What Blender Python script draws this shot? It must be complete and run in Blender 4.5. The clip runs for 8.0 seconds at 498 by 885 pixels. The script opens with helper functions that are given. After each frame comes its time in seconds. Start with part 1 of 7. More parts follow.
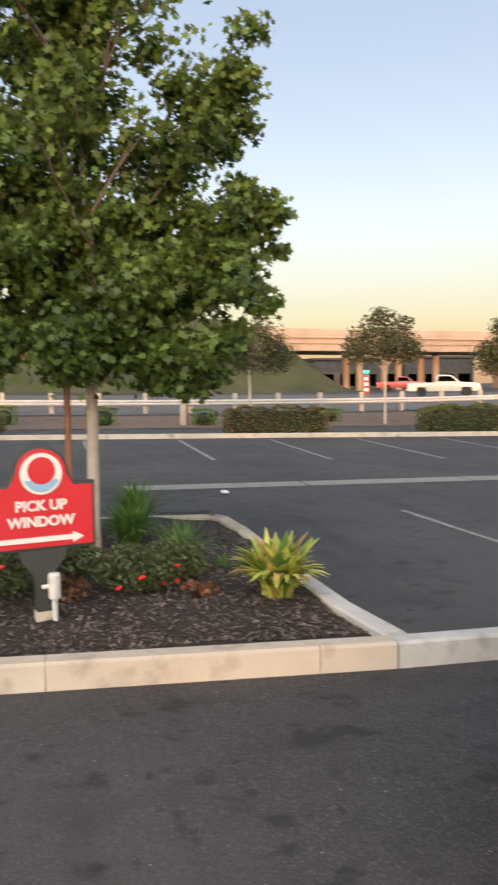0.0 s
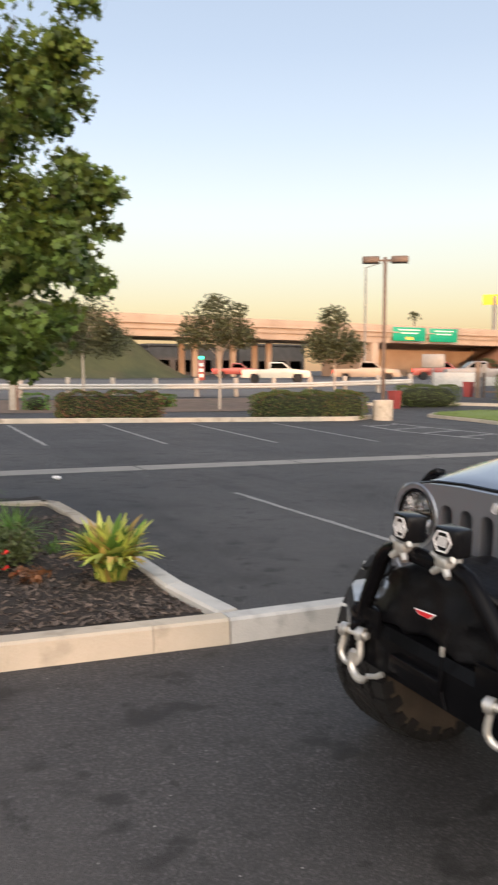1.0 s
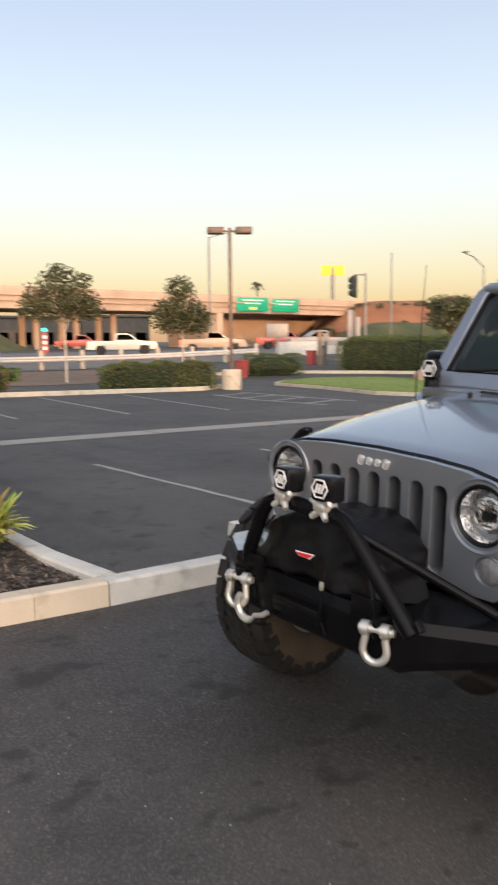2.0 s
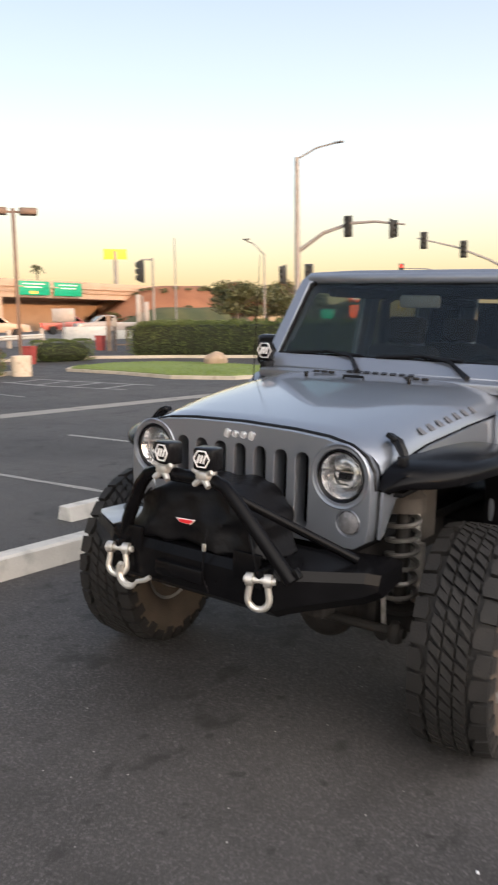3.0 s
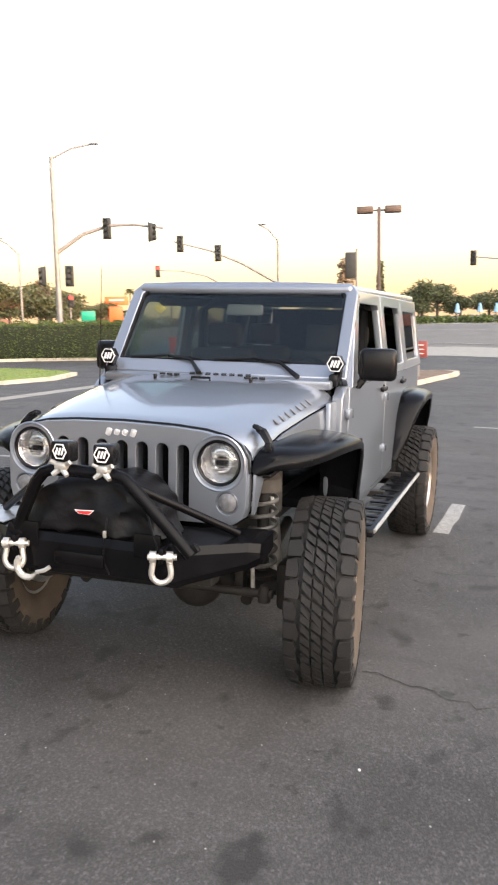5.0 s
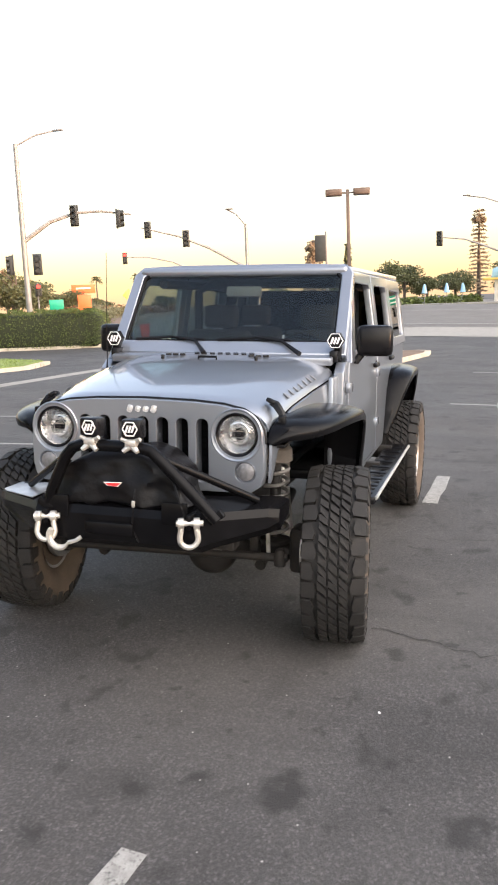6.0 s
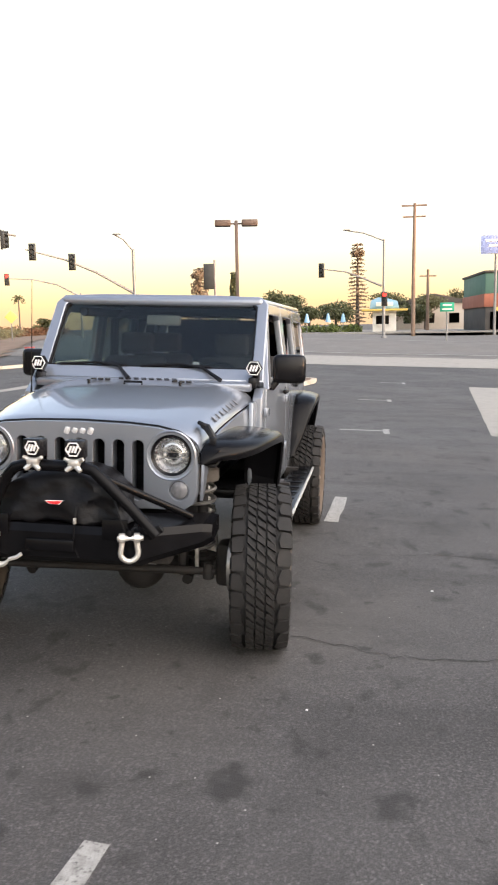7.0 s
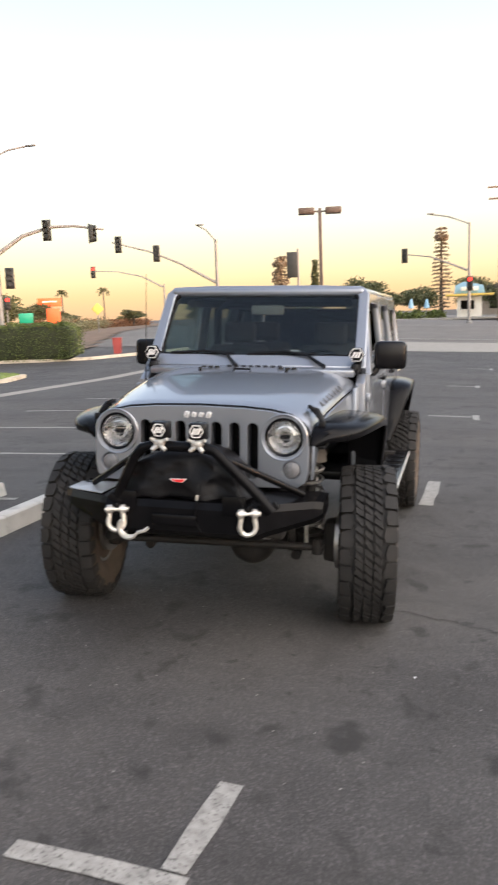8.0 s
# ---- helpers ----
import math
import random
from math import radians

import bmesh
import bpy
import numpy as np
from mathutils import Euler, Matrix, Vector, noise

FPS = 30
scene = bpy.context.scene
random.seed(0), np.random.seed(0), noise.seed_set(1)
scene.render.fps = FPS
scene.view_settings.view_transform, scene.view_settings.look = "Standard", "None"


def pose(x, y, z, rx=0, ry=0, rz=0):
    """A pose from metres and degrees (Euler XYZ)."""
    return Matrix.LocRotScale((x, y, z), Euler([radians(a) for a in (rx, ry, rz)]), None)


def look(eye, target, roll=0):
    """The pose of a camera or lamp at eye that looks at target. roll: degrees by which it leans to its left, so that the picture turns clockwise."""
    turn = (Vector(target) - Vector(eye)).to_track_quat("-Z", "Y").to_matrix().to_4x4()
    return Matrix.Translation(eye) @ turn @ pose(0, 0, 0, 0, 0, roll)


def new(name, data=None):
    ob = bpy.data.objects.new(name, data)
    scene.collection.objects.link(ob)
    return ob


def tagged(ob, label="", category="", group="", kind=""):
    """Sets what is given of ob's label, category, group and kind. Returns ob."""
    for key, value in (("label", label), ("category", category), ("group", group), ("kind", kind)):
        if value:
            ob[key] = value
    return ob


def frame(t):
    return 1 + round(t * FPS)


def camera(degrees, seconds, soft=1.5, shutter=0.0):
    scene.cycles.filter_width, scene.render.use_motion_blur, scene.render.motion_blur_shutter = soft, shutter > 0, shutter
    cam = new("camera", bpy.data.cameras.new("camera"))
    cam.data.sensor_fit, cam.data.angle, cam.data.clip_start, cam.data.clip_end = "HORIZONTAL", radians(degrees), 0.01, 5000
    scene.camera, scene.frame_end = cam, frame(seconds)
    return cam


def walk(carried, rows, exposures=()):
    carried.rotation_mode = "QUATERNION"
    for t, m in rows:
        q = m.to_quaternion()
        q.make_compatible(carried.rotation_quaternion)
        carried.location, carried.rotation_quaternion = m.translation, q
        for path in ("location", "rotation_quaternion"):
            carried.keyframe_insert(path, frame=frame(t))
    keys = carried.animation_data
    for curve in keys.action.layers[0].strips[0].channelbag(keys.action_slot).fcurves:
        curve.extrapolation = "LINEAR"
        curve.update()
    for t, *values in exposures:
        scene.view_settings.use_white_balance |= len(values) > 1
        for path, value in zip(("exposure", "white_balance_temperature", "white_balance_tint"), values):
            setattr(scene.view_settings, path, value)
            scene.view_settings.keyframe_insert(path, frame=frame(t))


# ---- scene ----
cam = camera(34.64, 8.0, soft=2.0, shutter=0.6)
PATH = [
    (0, (-1.941, -1.902, 1.693), (-1.412, 0.022, 1.551), -0.66),
    (0.5, (-1.940, -1.928, 1.689), (-1.228, -0.067, 1.526), 0.23),
    (1, (-1.932, -1.926, 1.667), (-1.023, -0.153, 1.488), 0.10),
    (2.3, (-2.283, -2.056, 1.658), (-0.955, -0.585, 1.391), -0.80),
    (2.5, (-2.369, -2.044, 1.663), (-0.962, -0.649, 1.391), -0.84),
    (3, (-2.573, -1.993, 1.660), (-0.987, -0.812, 1.364), -0.81),
    (3.5, (-2.743, -1.967, 1.666), (-1.084, -0.893, 1.355), -0.71),
    (4, (-2.908, -1.973, 1.679), (-1.189, -1.005, 1.353), -1.23),
    (4.5, (-3.054, -1.883, 1.698), (-1.245, -1.084, 1.397), -1.28),
    (4.7, (-3.108, -1.839, 1.705), (-1.270, -1.110, 1.408), -1.13),
    (5.8, (-3.438, -1.671, 1.688), (-1.554, -1.089, 1.358), -1.85),
    (6, (-3.481, -1.655, 1.684), (-1.600, -1.067, 1.342), -2.49),
    (6.5, (-3.658, -1.598, 1.713), (-1.750, -1.090, 1.393), -2.57),
    (7, (-3.803, -1.495, 1.712), (-1.848, -1.190, 1.424), -1.15),
    (7.5, (-3.950, -1.421, 1.722), (-2.009, -1.040, 1.432), -0.77),
    (8, (-4.078, -1.388, 1.722), (-2.167, -0.887, 1.411), -2.15),
]
EXPOSURE = [(0.0, -0.2, 6500, 10), (1.0, -0.18, 6500, 10), (2.5, -0.15, 6500, 10), (3.0, 0.03, 6500, 10), (3.5, 0.42, 6500, 10), (4.5, 0.78, 6500, 10), (6.0, 0.78, 6500, 10), (7.0, 0.62, 6500, 10), (8.0, 0.38, 6500, 10)]
walk(cam, [(t, look(eye, target, roll)) for t, eye, target, roll in PATH], EXPOSURE)

# ---- light: clear sky after a low sun ----
SUN_AZ, SUN_EL = radians(-112), radians(3.0)  # direction towards the sun, from +x counter-clockwise
world = bpy.data.worlds.new("evening_sky")
scene.world = world
world.use_nodes = True
wt = world.node_tree
wt.nodes.clear()
sky = wt.nodes.new("ShaderNodeTexSky")
sky.sky_type = "NISHITA"
sky.sun_disc = False
sky.sun_elevation, sky.sun_rotation = SUN_EL, radians(90) - SUN_AZ
sky.air_density, sky.dust_density, sky.ozone_density = 1.0, 1.5, 2.0
wb1 = wt.nodes.new("ShaderNodeBackground")
wb1.inputs["Strength"].default_value = 0.14
wt.links.new(sky.outputs[0], wb1.inputs["Color"])
tc = wt.nodes.new("ShaderNodeTexCoord")
sep = wt.nodes.new("ShaderNodeSeparateXYZ")
wt.links.new(tc.outputs["Generated"], sep.inputs[0])
grad = wt.nodes.new("ShaderNodeValToRGB")
stops = [(0.0, (0.74, 0.46, 0.27)), (0.03, (0.82, 0.55, 0.30)), (0.075, (0.90, 0.74, 0.48)), (0.13, (0.92, 0.86, 0.72)), (0.19, (0.92, 0.93, 0.92)), (0.27, (0.74, 0.80, 0.91)), (0.36, (0.60, 0.67, 0.81)), (0.6, (0.40, 0.47, 0.61)), (1.0, (0.33, 0.39, 0.53))]
while len(grad.color_ramp.elements) < len(stops):
    grad.color_ramp.elements.new(0.5)
for el, (p, c) in zip(grad.color_ramp.elements, stops):
    el.position, el.color = p, (*c, 1)
wt.links.new(sep.outputs["Z"], grad.inputs[0])
wb2 = wt.nodes.new("ShaderNodeBackground")
wb2.inputs["Strength"].default_value = 1.0
wt.links.new(grad.outputs[0], wb2.inputs["Color"])
add = wt.nodes.new("ShaderNodeAddShader")
wo = wt.nodes.new("ShaderNodeOutputWorld")
# broad warm glow of the sky on the sunset side
west = wt.nodes.new("ShaderNodeVectorMath")
west.operation = "DOT_PRODUCT"
west.inputs[1].default_value = (math.cos(radians(-113)) * 0.95, math.sin(radians(-113)) * 0.95, 0.31)
wt.links.new(tc.outputs["Generated"], west.inputs[0])
spread = wt.nodes.new("ShaderNodeMapRange")
spread.interpolation_type = "SMOOTHSTEP"
spread.inputs[1].default_value, spread.inputs[2].default_value = 0.3, 1.0
wt.links.new(west.outputs["Value"], spread.inputs[0])
glow_strength = wt.nodes.new("ShaderNodeMath")
glow_strength.operation = "MULTIPLY"
glow_strength.inputs[1].default_value = 4.0
wt.links.new(spread.outputs[0], glow_strength.inputs[0])
wb3 = wt.nodes.new("ShaderNodeBackground")
wb3.inputs["Color"].default_value = (1.0, 0.88, 0.77, 1)
wt.links.new(glow_strength.outputs[0], wb3.inputs["Strength"])
add2 = wt.nodes.new("ShaderNodeAddShader")
wt.links.new(wb1.outputs[0], add.inputs[0])
wt.links.new(wb2.outputs[0], add.inputs[1])
wt.links.new(add.outputs[0], add2.inputs[0])
wt.links.new(wb3.outputs[0], add2.inputs[1])
wt.links.new(add2.outputs[0], wo.inputs[0])
sun = new("sun", bpy.data.lights.new("sun", "SUN"))
sun.data.energy, sun.data.angle, sun.data.color = 3.8, radians(1.0), (1.0, 0.52, 0.26)
toward = Vector((math.cos(SUN_EL) * math.cos(SUN_AZ), math.cos(SUN_EL) * math.sin(SUN_AZ), math.sin(SUN_EL)))
sun.matrix_world = look((0, 0, 60), Vector((0, 0, 60)) - toward)


# ---- materials ----
def material(name, c1, c2, scale=8.0, rough=0.6, rough2=None, metal=0.0, bump=0.0, bump_scale=60.0, coat=0.0, per_piece=0.0, stain=None, stain_scale=1.2, stain_amount=0.5, island=0.0, sheen=0.0, spec=0.5):
    """Two-scale procedural surface: broad mottling between two colours, fine grain, optional stains and per-piece shifts."""
    m = bpy.data.materials.new(name)
    m.use_nodes = True
    nt = m.node_tree
    n, l = nt.nodes, nt.links
    b = n["Principled BSDF"]
    tcn = n.new("ShaderNodeTexCoord")
    big = n.new("ShaderNodeTexNoise")
    big.inputs["Scale"].default_value, big.inputs["Detail"].default_value = scale, 5
    small = n.new("ShaderNodeTexNoise")
    small.inputs["Scale"].default_value, small.inputs["Detail"].default_value = bump_scale, 3
    for t in (big, small):
        l.new(tcn.outputs["Object"], t.inputs["Vector"])
    mixf = n.new("ShaderNodeMath")
    mixf.operation = "MULTIPLY_ADD"
    l.new(small.outputs["Fac"], mixf.inputs[0])
    mixf.inputs[1].default_value = 0.5
    half = n.new("ShaderNodeMath")
    half.operation = "MULTIPLY_ADD"
    l.new(big.outputs["Fac"], half.inputs[0])
    half.inputs[1].default_value, half.inputs[2].default_value = 1.6, -0.55
    l.new(half.outputs[0], mixf.inputs[2])
    ramp = n.new("ShaderNodeMix")
    ramp.data_type = "RGBA"
    l.new(mixf.outputs[0], ramp.inputs["Factor"])
    ramp.inputs["A"].default_value, ramp.inputs["B"].default_value = (*c1, 1), (*c2, 1)
    out = ramp.outputs["Result"]
    if stain:
        sn = n.new("ShaderNodeTexNoise")
        sn.inputs["Scale"].default_value, sn.inputs["Detail"].default_value = stain_scale, 6
        l.new(tcn.outputs["Object"], sn.inputs["Vector"])
        sr = n.new("ShaderNodeMapRange")
        sr.inputs[1].default_value, sr.inputs[2].default_value, sr.inputs[4].default_value = 0.54, 0.70, stain_amount
        l.new(sn.outputs["Fac"], sr.inputs[0])
        sm = n.new("ShaderNodeMix")
        sm.data_type = "RGBA"
        l.new(sr.outputs[0], sm.inputs["Factor"])
        l.new(out, sm.inputs["A"])
        sm.inputs["B"].default_value = (*stain, 1)
        out = sm.outputs["Result"]
    if per_piece or island:
        src = n.new("ShaderNodeObjectInfo").outputs["Random"] if per_piece else n.new("ShaderNodeNewGeometry").outputs["Random Per Island"]
        mr = n.new("ShaderNodeMapRange")
        k = per_piece or island
        mr.inputs[3].default_value, mr.inputs[4].default_value = 1 - k, 1 + k
        l.new(src, mr.inputs[0])
        hs = n.new("ShaderNodeHueSaturation")
        l.new(mr.outputs[0], hs.inputs["Value"])
        l.new(out, hs.inputs["Color"])
        out = hs.outputs["Color"]
    l.new(out, b.inputs["Base Color"])
    rr = n.new("ShaderNodeMapRange")
    rr.inputs[3].default_value, rr.inputs[4].default_value = rough, rough if rough2 is None else rough2
    l.new(big.outputs["Fac"], rr.inputs[0])
    l.new(rr.outputs[0], b.inputs["Roughness"])
    b.inputs["Metallic"].default_value = metal
    b.inputs["Coat Weight"].default_value = coat
    b.inputs["Coat Roughness"].default_value = 0.06
    b.inputs["Specular IOR Level"].default_value = spec
    if bump:
        bp = n.new("ShaderNodeBump")
        bp.inputs["Strength"].default_value, bp.inputs["Distance"].default_value = bump, 0.01
        l.new(small.outputs["Fac"], bp.inputs["Height"])
        l.new(bp.outputs[0], b.inputs["Normal"])
    return m


def glowing(name, color, strength):
    m = material(name, color, color)
    b = m.node_tree.nodes["Principled BSDF"]
    b.inputs["Emission Color"].default_value, b.inputs["Emission Strength"].default_value = (*color, 1), strength
    return m


def glass(name, color, rough=0.0, share=0.5, ior=1.45):
    """A thin pane: it lets tinted light straight through and mirrors more at a slant."""
    m = bpy.data.materials.new(name)
    m.use_nodes = True
    nt = m.node_tree
    n, l = nt.nodes, nt.links
    n.clear()
    tr = n.new("ShaderNodeBsdfTransparent")
    tr.inputs["Color"].default_value = (*color, 1)
    gl = n.new("ShaderNodeBsdfGlossy")
    gl.inputs["Roughness"].default_value = max(rough, 0.015)
    slant = n.new("ShaderNodeLayerWeight")
    slant.inputs["Blend"].default_value = 0.5
    steep = n.new("ShaderNodeMath")
    steep.operation = "POWER"
    l.new(slant.outputs["Facing"], steep.inputs[0])
    steep.inputs[1].default_value = 5.0
    head_on = ((ior - 1) / (ior + 1)) ** 2
    dbl = n.new("ShaderNodeMath")
    dbl.operation = "MULTIPLY_ADD"
    dbl.use_clamp = True
    l.new(steep.outputs[0], dbl.inputs[0])
    dbl.inputs[1].default_value, dbl.inputs[2].default_value = (1 - head_on) / share, head_on / share
    l.new(dbl.outputs[0], gl.inputs["Color"])
    tr.inputs["Color"].default_value = (*[min(c / (1 - share), 1.0) for c in color], 1)
    mx = n.new("ShaderNodeMixShader")
    out = n.new("ShaderNodeOutputMaterial")
    mx.inputs[0].default_value = share
    l.new(tr.outputs[0], mx.inputs[1])
    l.new(gl.outputs[0], mx.inputs[2])
    l.new(mx.outputs[0], out.inputs["Surface"])
    return m


def leaf_material(name, c1, c2, island=0.35):
    m = material(name, c1, c2, scale=1.3, rough=0.45, rough2=0.65, bump=0.0, island=island, bump_scale=9.0)
    nt = m.node_tree
    b = nt.nodes["Principled BSDF"]
    tr = nt.nodes.new("ShaderNodeBsdfTranslucent")
    col = [k for k in nt.links if k.to_socket == b.inputs["Base Color"]][0].from_socket
    nt.links.new(col, tr.inputs["Color"])
    mx = nt.nodes.new("ShaderNodeMixShader")
    mx.inputs[0].default_value = 0.32
    nt.links.new(b.outputs[0], mx.inputs[1])
    nt.links.new(tr.outputs[0], mx.inputs[2])
    nt.links.new(mx.outputs[0], nt.nodes["Material Output"].inputs["Surface"])
    return m


def asphalt_material(name, dark, light, speck=0.42, stains=True):
    """Worn asphalt: broad patches, coarse aggregate, sparse pale stones, soft oil spots and tyre streaks."""
    m = material(name, dark, light, scale=0.55, rough=0.84, rough2=0.72, bump=0.6, bump_scale=150.0)
    nt = m.node_tree
    n, l = nt.nodes, nt.links
    b = n["Principled BSDF"]
    out = [k for k in l if k.to_socket == b.inputs["Base Color"]][0].from_socket
    tcn = [k for k in n if k.bl_idname == "ShaderNodeTexCoord"][0]

    def mix_in(out, factor, colour):
        mx = n.new("ShaderNodeMix")
        mx.data_type = "RGBA"
        l.new(factor, mx.inputs["Factor"])
        l.new(out, mx.inputs["A"])
        mx.inputs["B"].default_value = (*colour, 1)
        return mx.outputs["Result"]

    def ranged(src, a, b_, lo, hi):
        mr = n.new("ShaderNodeMapRange")
        for k, v in enumerate((a, b_, lo, hi)):
            mr.inputs[k + 1].default_value = v
        l.new(src, mr.inputs[0])
        return mr.outputs[0]

    def noise_at(scale, seed, stretch=(1.0, 1.0, 1.0), detail=5):
        mp = n.new("ShaderNodeMapping")
        mp.inputs["Location"].default_value = (seed, seed * 1.7, 0)
        mp.inputs["Scale"].default_value = stretch
        l.new(tcn.outputs["Object"], mp.inputs["Vector"])
        sn = n.new("ShaderNodeTexNoise")
        sn.inputs["Scale"].default_value, sn.inputs["Detail"].default_value = scale, detail
        l.new(mp.outputs[0], sn.inputs["Vector"])
        return sn.outputs["Fac"]

    grit = noise_at(75, 1.3, detail=3)
    out = mix_in(out, ranged(grit, 0.50, 0.72, 0.0, 0.5), (0.13, 0.122, 0.115))
    out = mix_in(out, ranged(grit, 0.46, 0.28, 0.0, 0.6), (0.02, 0.019, 0.018))
    vor = n.new("ShaderNodeTexVoronoi")
    vor.inputs["Scale"].default_value = 120
    l.new(tcn.outputs["Object"], vor.inputs["Vector"])
    out = mix_in(out, ranged(vor.outputs["Color"], 0.72, 1.0, 0.0, speck), (0.28, 0.27, 0.26))
    if stains:
        patch = noise_at(0.33, 2.2)
        out = mix_in(out, ranged(patch, 0.46, 0.64, 0.0, 0.45), (0.085, 0.079, 0.074))
        for scale, lo, hi, amount, seed, stretch in ((1.3, 0.54, 0.74, 0.55, 3.1, (1.0, 1.3, 1.0)), (3.2, 0.595, 0.68, 0.85, 8.7, (1.0, 1.3, 1.0)), (0.9, 0.54, 0.74, 0.5, 5.3, (2.6, 0.3, 1.0)), (8.0, 0.64, 0.70, 0.7, 6.1, (1.0, 1.0, 1.0))):
            out = mix_in(out, ranged(noise_at(scale, seed, stretch), lo, hi, 0.0, amount), (0.017, 0.0155, 0.0145))
        chip = n.new("ShaderNodeTexVoronoi")
        chip.inputs["Scale"].default_value = 9.0
        l.new(tcn.outputs["Object"], chip.inputs["Vector"])
        out = mix_in(out, ranged(chip.outputs["Distance"], 0.045, 0.03, 0.0, 0.8), (0.42, 0.41, 0.38))
    l.new(out, b.inputs["Base Color"])
    return m


M = {}
M["asphalt"] = asphalt_material("asphalt", (0.0235, 0.022, 0.0222), (0.055, 0.0515, 0.051), speck=0.32)
M["road"] = asphalt_material("road_asphalt", (0.10, 0.092, 0.083), (0.15, 0.138, 0.125), speck=0.2, stains=False)
M["dry_scrub"] = leaf_material("dry_scrub_leaf", (0.13, 0.125, 0.065), (0.26, 0.24, 0.13), island=0.4)
M["crack"] = material("crack_shadow", (0.018, 0.016, 0.015), (0.03, 0.028, 0.026), rough=0.9)
M["concrete"] = material("kerb_concrete", (0.40, 0.34, 0.26), (0.56, 0.49, 0.39), scale=3.0, rough=0.85, bump=0.3, bump_scale=90, stain=(0.16, 0.12, 0.085), stain_scale=4.0, stain_amount=0.55)
M["concrete_white"] = material("painted_kerb", (0.42, 0.41, 0.38), (0.58, 0.56, 0.52), scale=4.0, rough=0.7, bump=0.25, bump_scale=90, stain=(0.26, 0.25, 0.23), stain_scale=6.0, stain_amount=0.6)
M["gutter"] = material("gutter_concrete", (0.20, 0.19, 0.17), (0.30, 0.28, 0.25), scale=2.0, rough=0.85, bump=0.2, bump_scale=80, stain=(0.13, 0.12, 0.11), stain_scale=2.0)
M["line_paint"] = material("line_paint", (0.17, 0.165, 0.155), (0.36, 0.35, 0.33), scale=22.0, rough=0.75, bump=0.4, bump_scale=140, stain=(0.06, 0.058, 0.055), stain_scale=60.0, stain_amount=0.9)
M["mulch"] = material("mulch", (0.012, 0.009, 0.007), (0.045, 0.034, 0.027), scale=9.0, rough=0.95, bump=1.0, bump_scale=75)
M["chip"] = material("bark_chip", (0.022, 0.016, 0.012), (0.19, 0.145, 0.115), scale=14.0, rough=0.9, bump=0.4, bump_scale=120, island=0.6)
M["soil"] = material("dry_soil", (0.10, 0.065, 0.045), (0.19, 0.13, 0.09), scale=1.5, rough=0.95, bump=0.6, bump_scale=20, stain=(0.05, 0.06, 0.03), stain_scale=0.8)
M["lawn"] = material("lawn", (0.12, 0.17, 0.035), (0.20, 0.24, 0.06), scale=1.2, rough=0.9, bump=0.8, bump_scale=40)
M["lawn_leaf"] = leaf_material("lawn_blade", (0.13, 0.20, 0.035), (0.24, 0.29, 0.07))
M["hill"] = material("hill_cover", (0.030, 0.040, 0.015), (0.085, 0.088, 0.034), scale=0.25, rough=0.95, bump=0.9, bump_scale=2.0, stain=(0.12, 0.08, 0.05), stain_scale=0.12, stain_amount=0.6)
M["red_soil"] = material("bare_red_slope", (0.17, 0.070, 0.036), (0.27, 0.125, 0.065), scale=0.25, rough=0.95, bump=0.8, bump_scale=2.0, stain=(0.06, 0.065, 0.026), stain_scale=0.10, stain_amount=0.95)
M["bark"] = material("pale_bark", (0.34, 0.28, 0.22), (0.52, 0.45, 0.37), scale=7.0, rough=0.9, bump=0.5, bump_scale=40)
M["dark_bark"] = material("dark_bark", (0.06, 0.045, 0.035), (0.13, 0.10, 0.08), scale=6.0, rough=0.9, bump=0.5, bump_scale=40)
M["stake"] = material("stake_wood", (0.20, 0.09, 0.045), (0.32, 0.16, 0.085), scale=5.0, rough=0.8, bump=0.3, bump_scale=60)
M["leaf"] = leaf_material("maple_leaf", (0.024, 0.055, 0.011), (0.135, 0.205, 0.038), island=0.62)
M["far_leaf"] = leaf_material("street_tree_leaf", (0.045, 0.058, 0.024), (0.115, 0.115, 0.05), island=0.45)
M["hedge_leaf"] = leaf_material("hedge_leaf", (0.055, 0.085, 0.019), (0.155, 0.18, 0.044), island=0.5)
M["hedge_red"] = leaf_material("reddish_hedge_leaf", (0.15, 0.07, 0.04), (0.27, 0.13, 0.07), island=0.4)
M["hedge_core"] = material("hedge_inside", (0.012, 0.016, 0.007), (0.03, 0.036, 0.014), scale=6.0, rough=0.95)
M["woods"] = leaf_material("far_leaf", (0.055, 0.068, 0.028), (0.14, 0.14, 0.06), island=0.5)
M["autumn"] = leaf_material("autumn_leaf", (0.12, 0.055, 0.025), (0.24, 0.11, 0.045), island=0.45)
M["conifer"] = leaf_material("conifer_needles", (0.22, 0.16, 0.10), (0.38, 0.28, 0.18))
M["strap_leaf"] = leaf_material("strap_leaf", (0.36, 0.46, 0.08), (0.72, 0.70, 0.18), island=0.45)
M["strap_green"] = leaf_material("strap_leaf_green", (0.08, 0.18, 0.03), (0.17, 0.29, 0.05), island=0.35)
M["dry_leaf"] = leaf_material("dry_leaf", (0.45, 0.30, 0.08), (0.62, 0.45, 0.16))
M["grass_leaf"] = leaf_material("grass_leaf", (0.07, 0.16, 0.03), (0.17, 0.29, 0.055))
M["rose_leaf"] = leaf_material("rose_leaf", (0.05, 0.085, 0.028), (0.15, 0.17, 0.06))
M["petal"] = material("red_petal", (0.55, 0.012, 0.01), (0.75, 0.03, 0.025), rough=0.5)
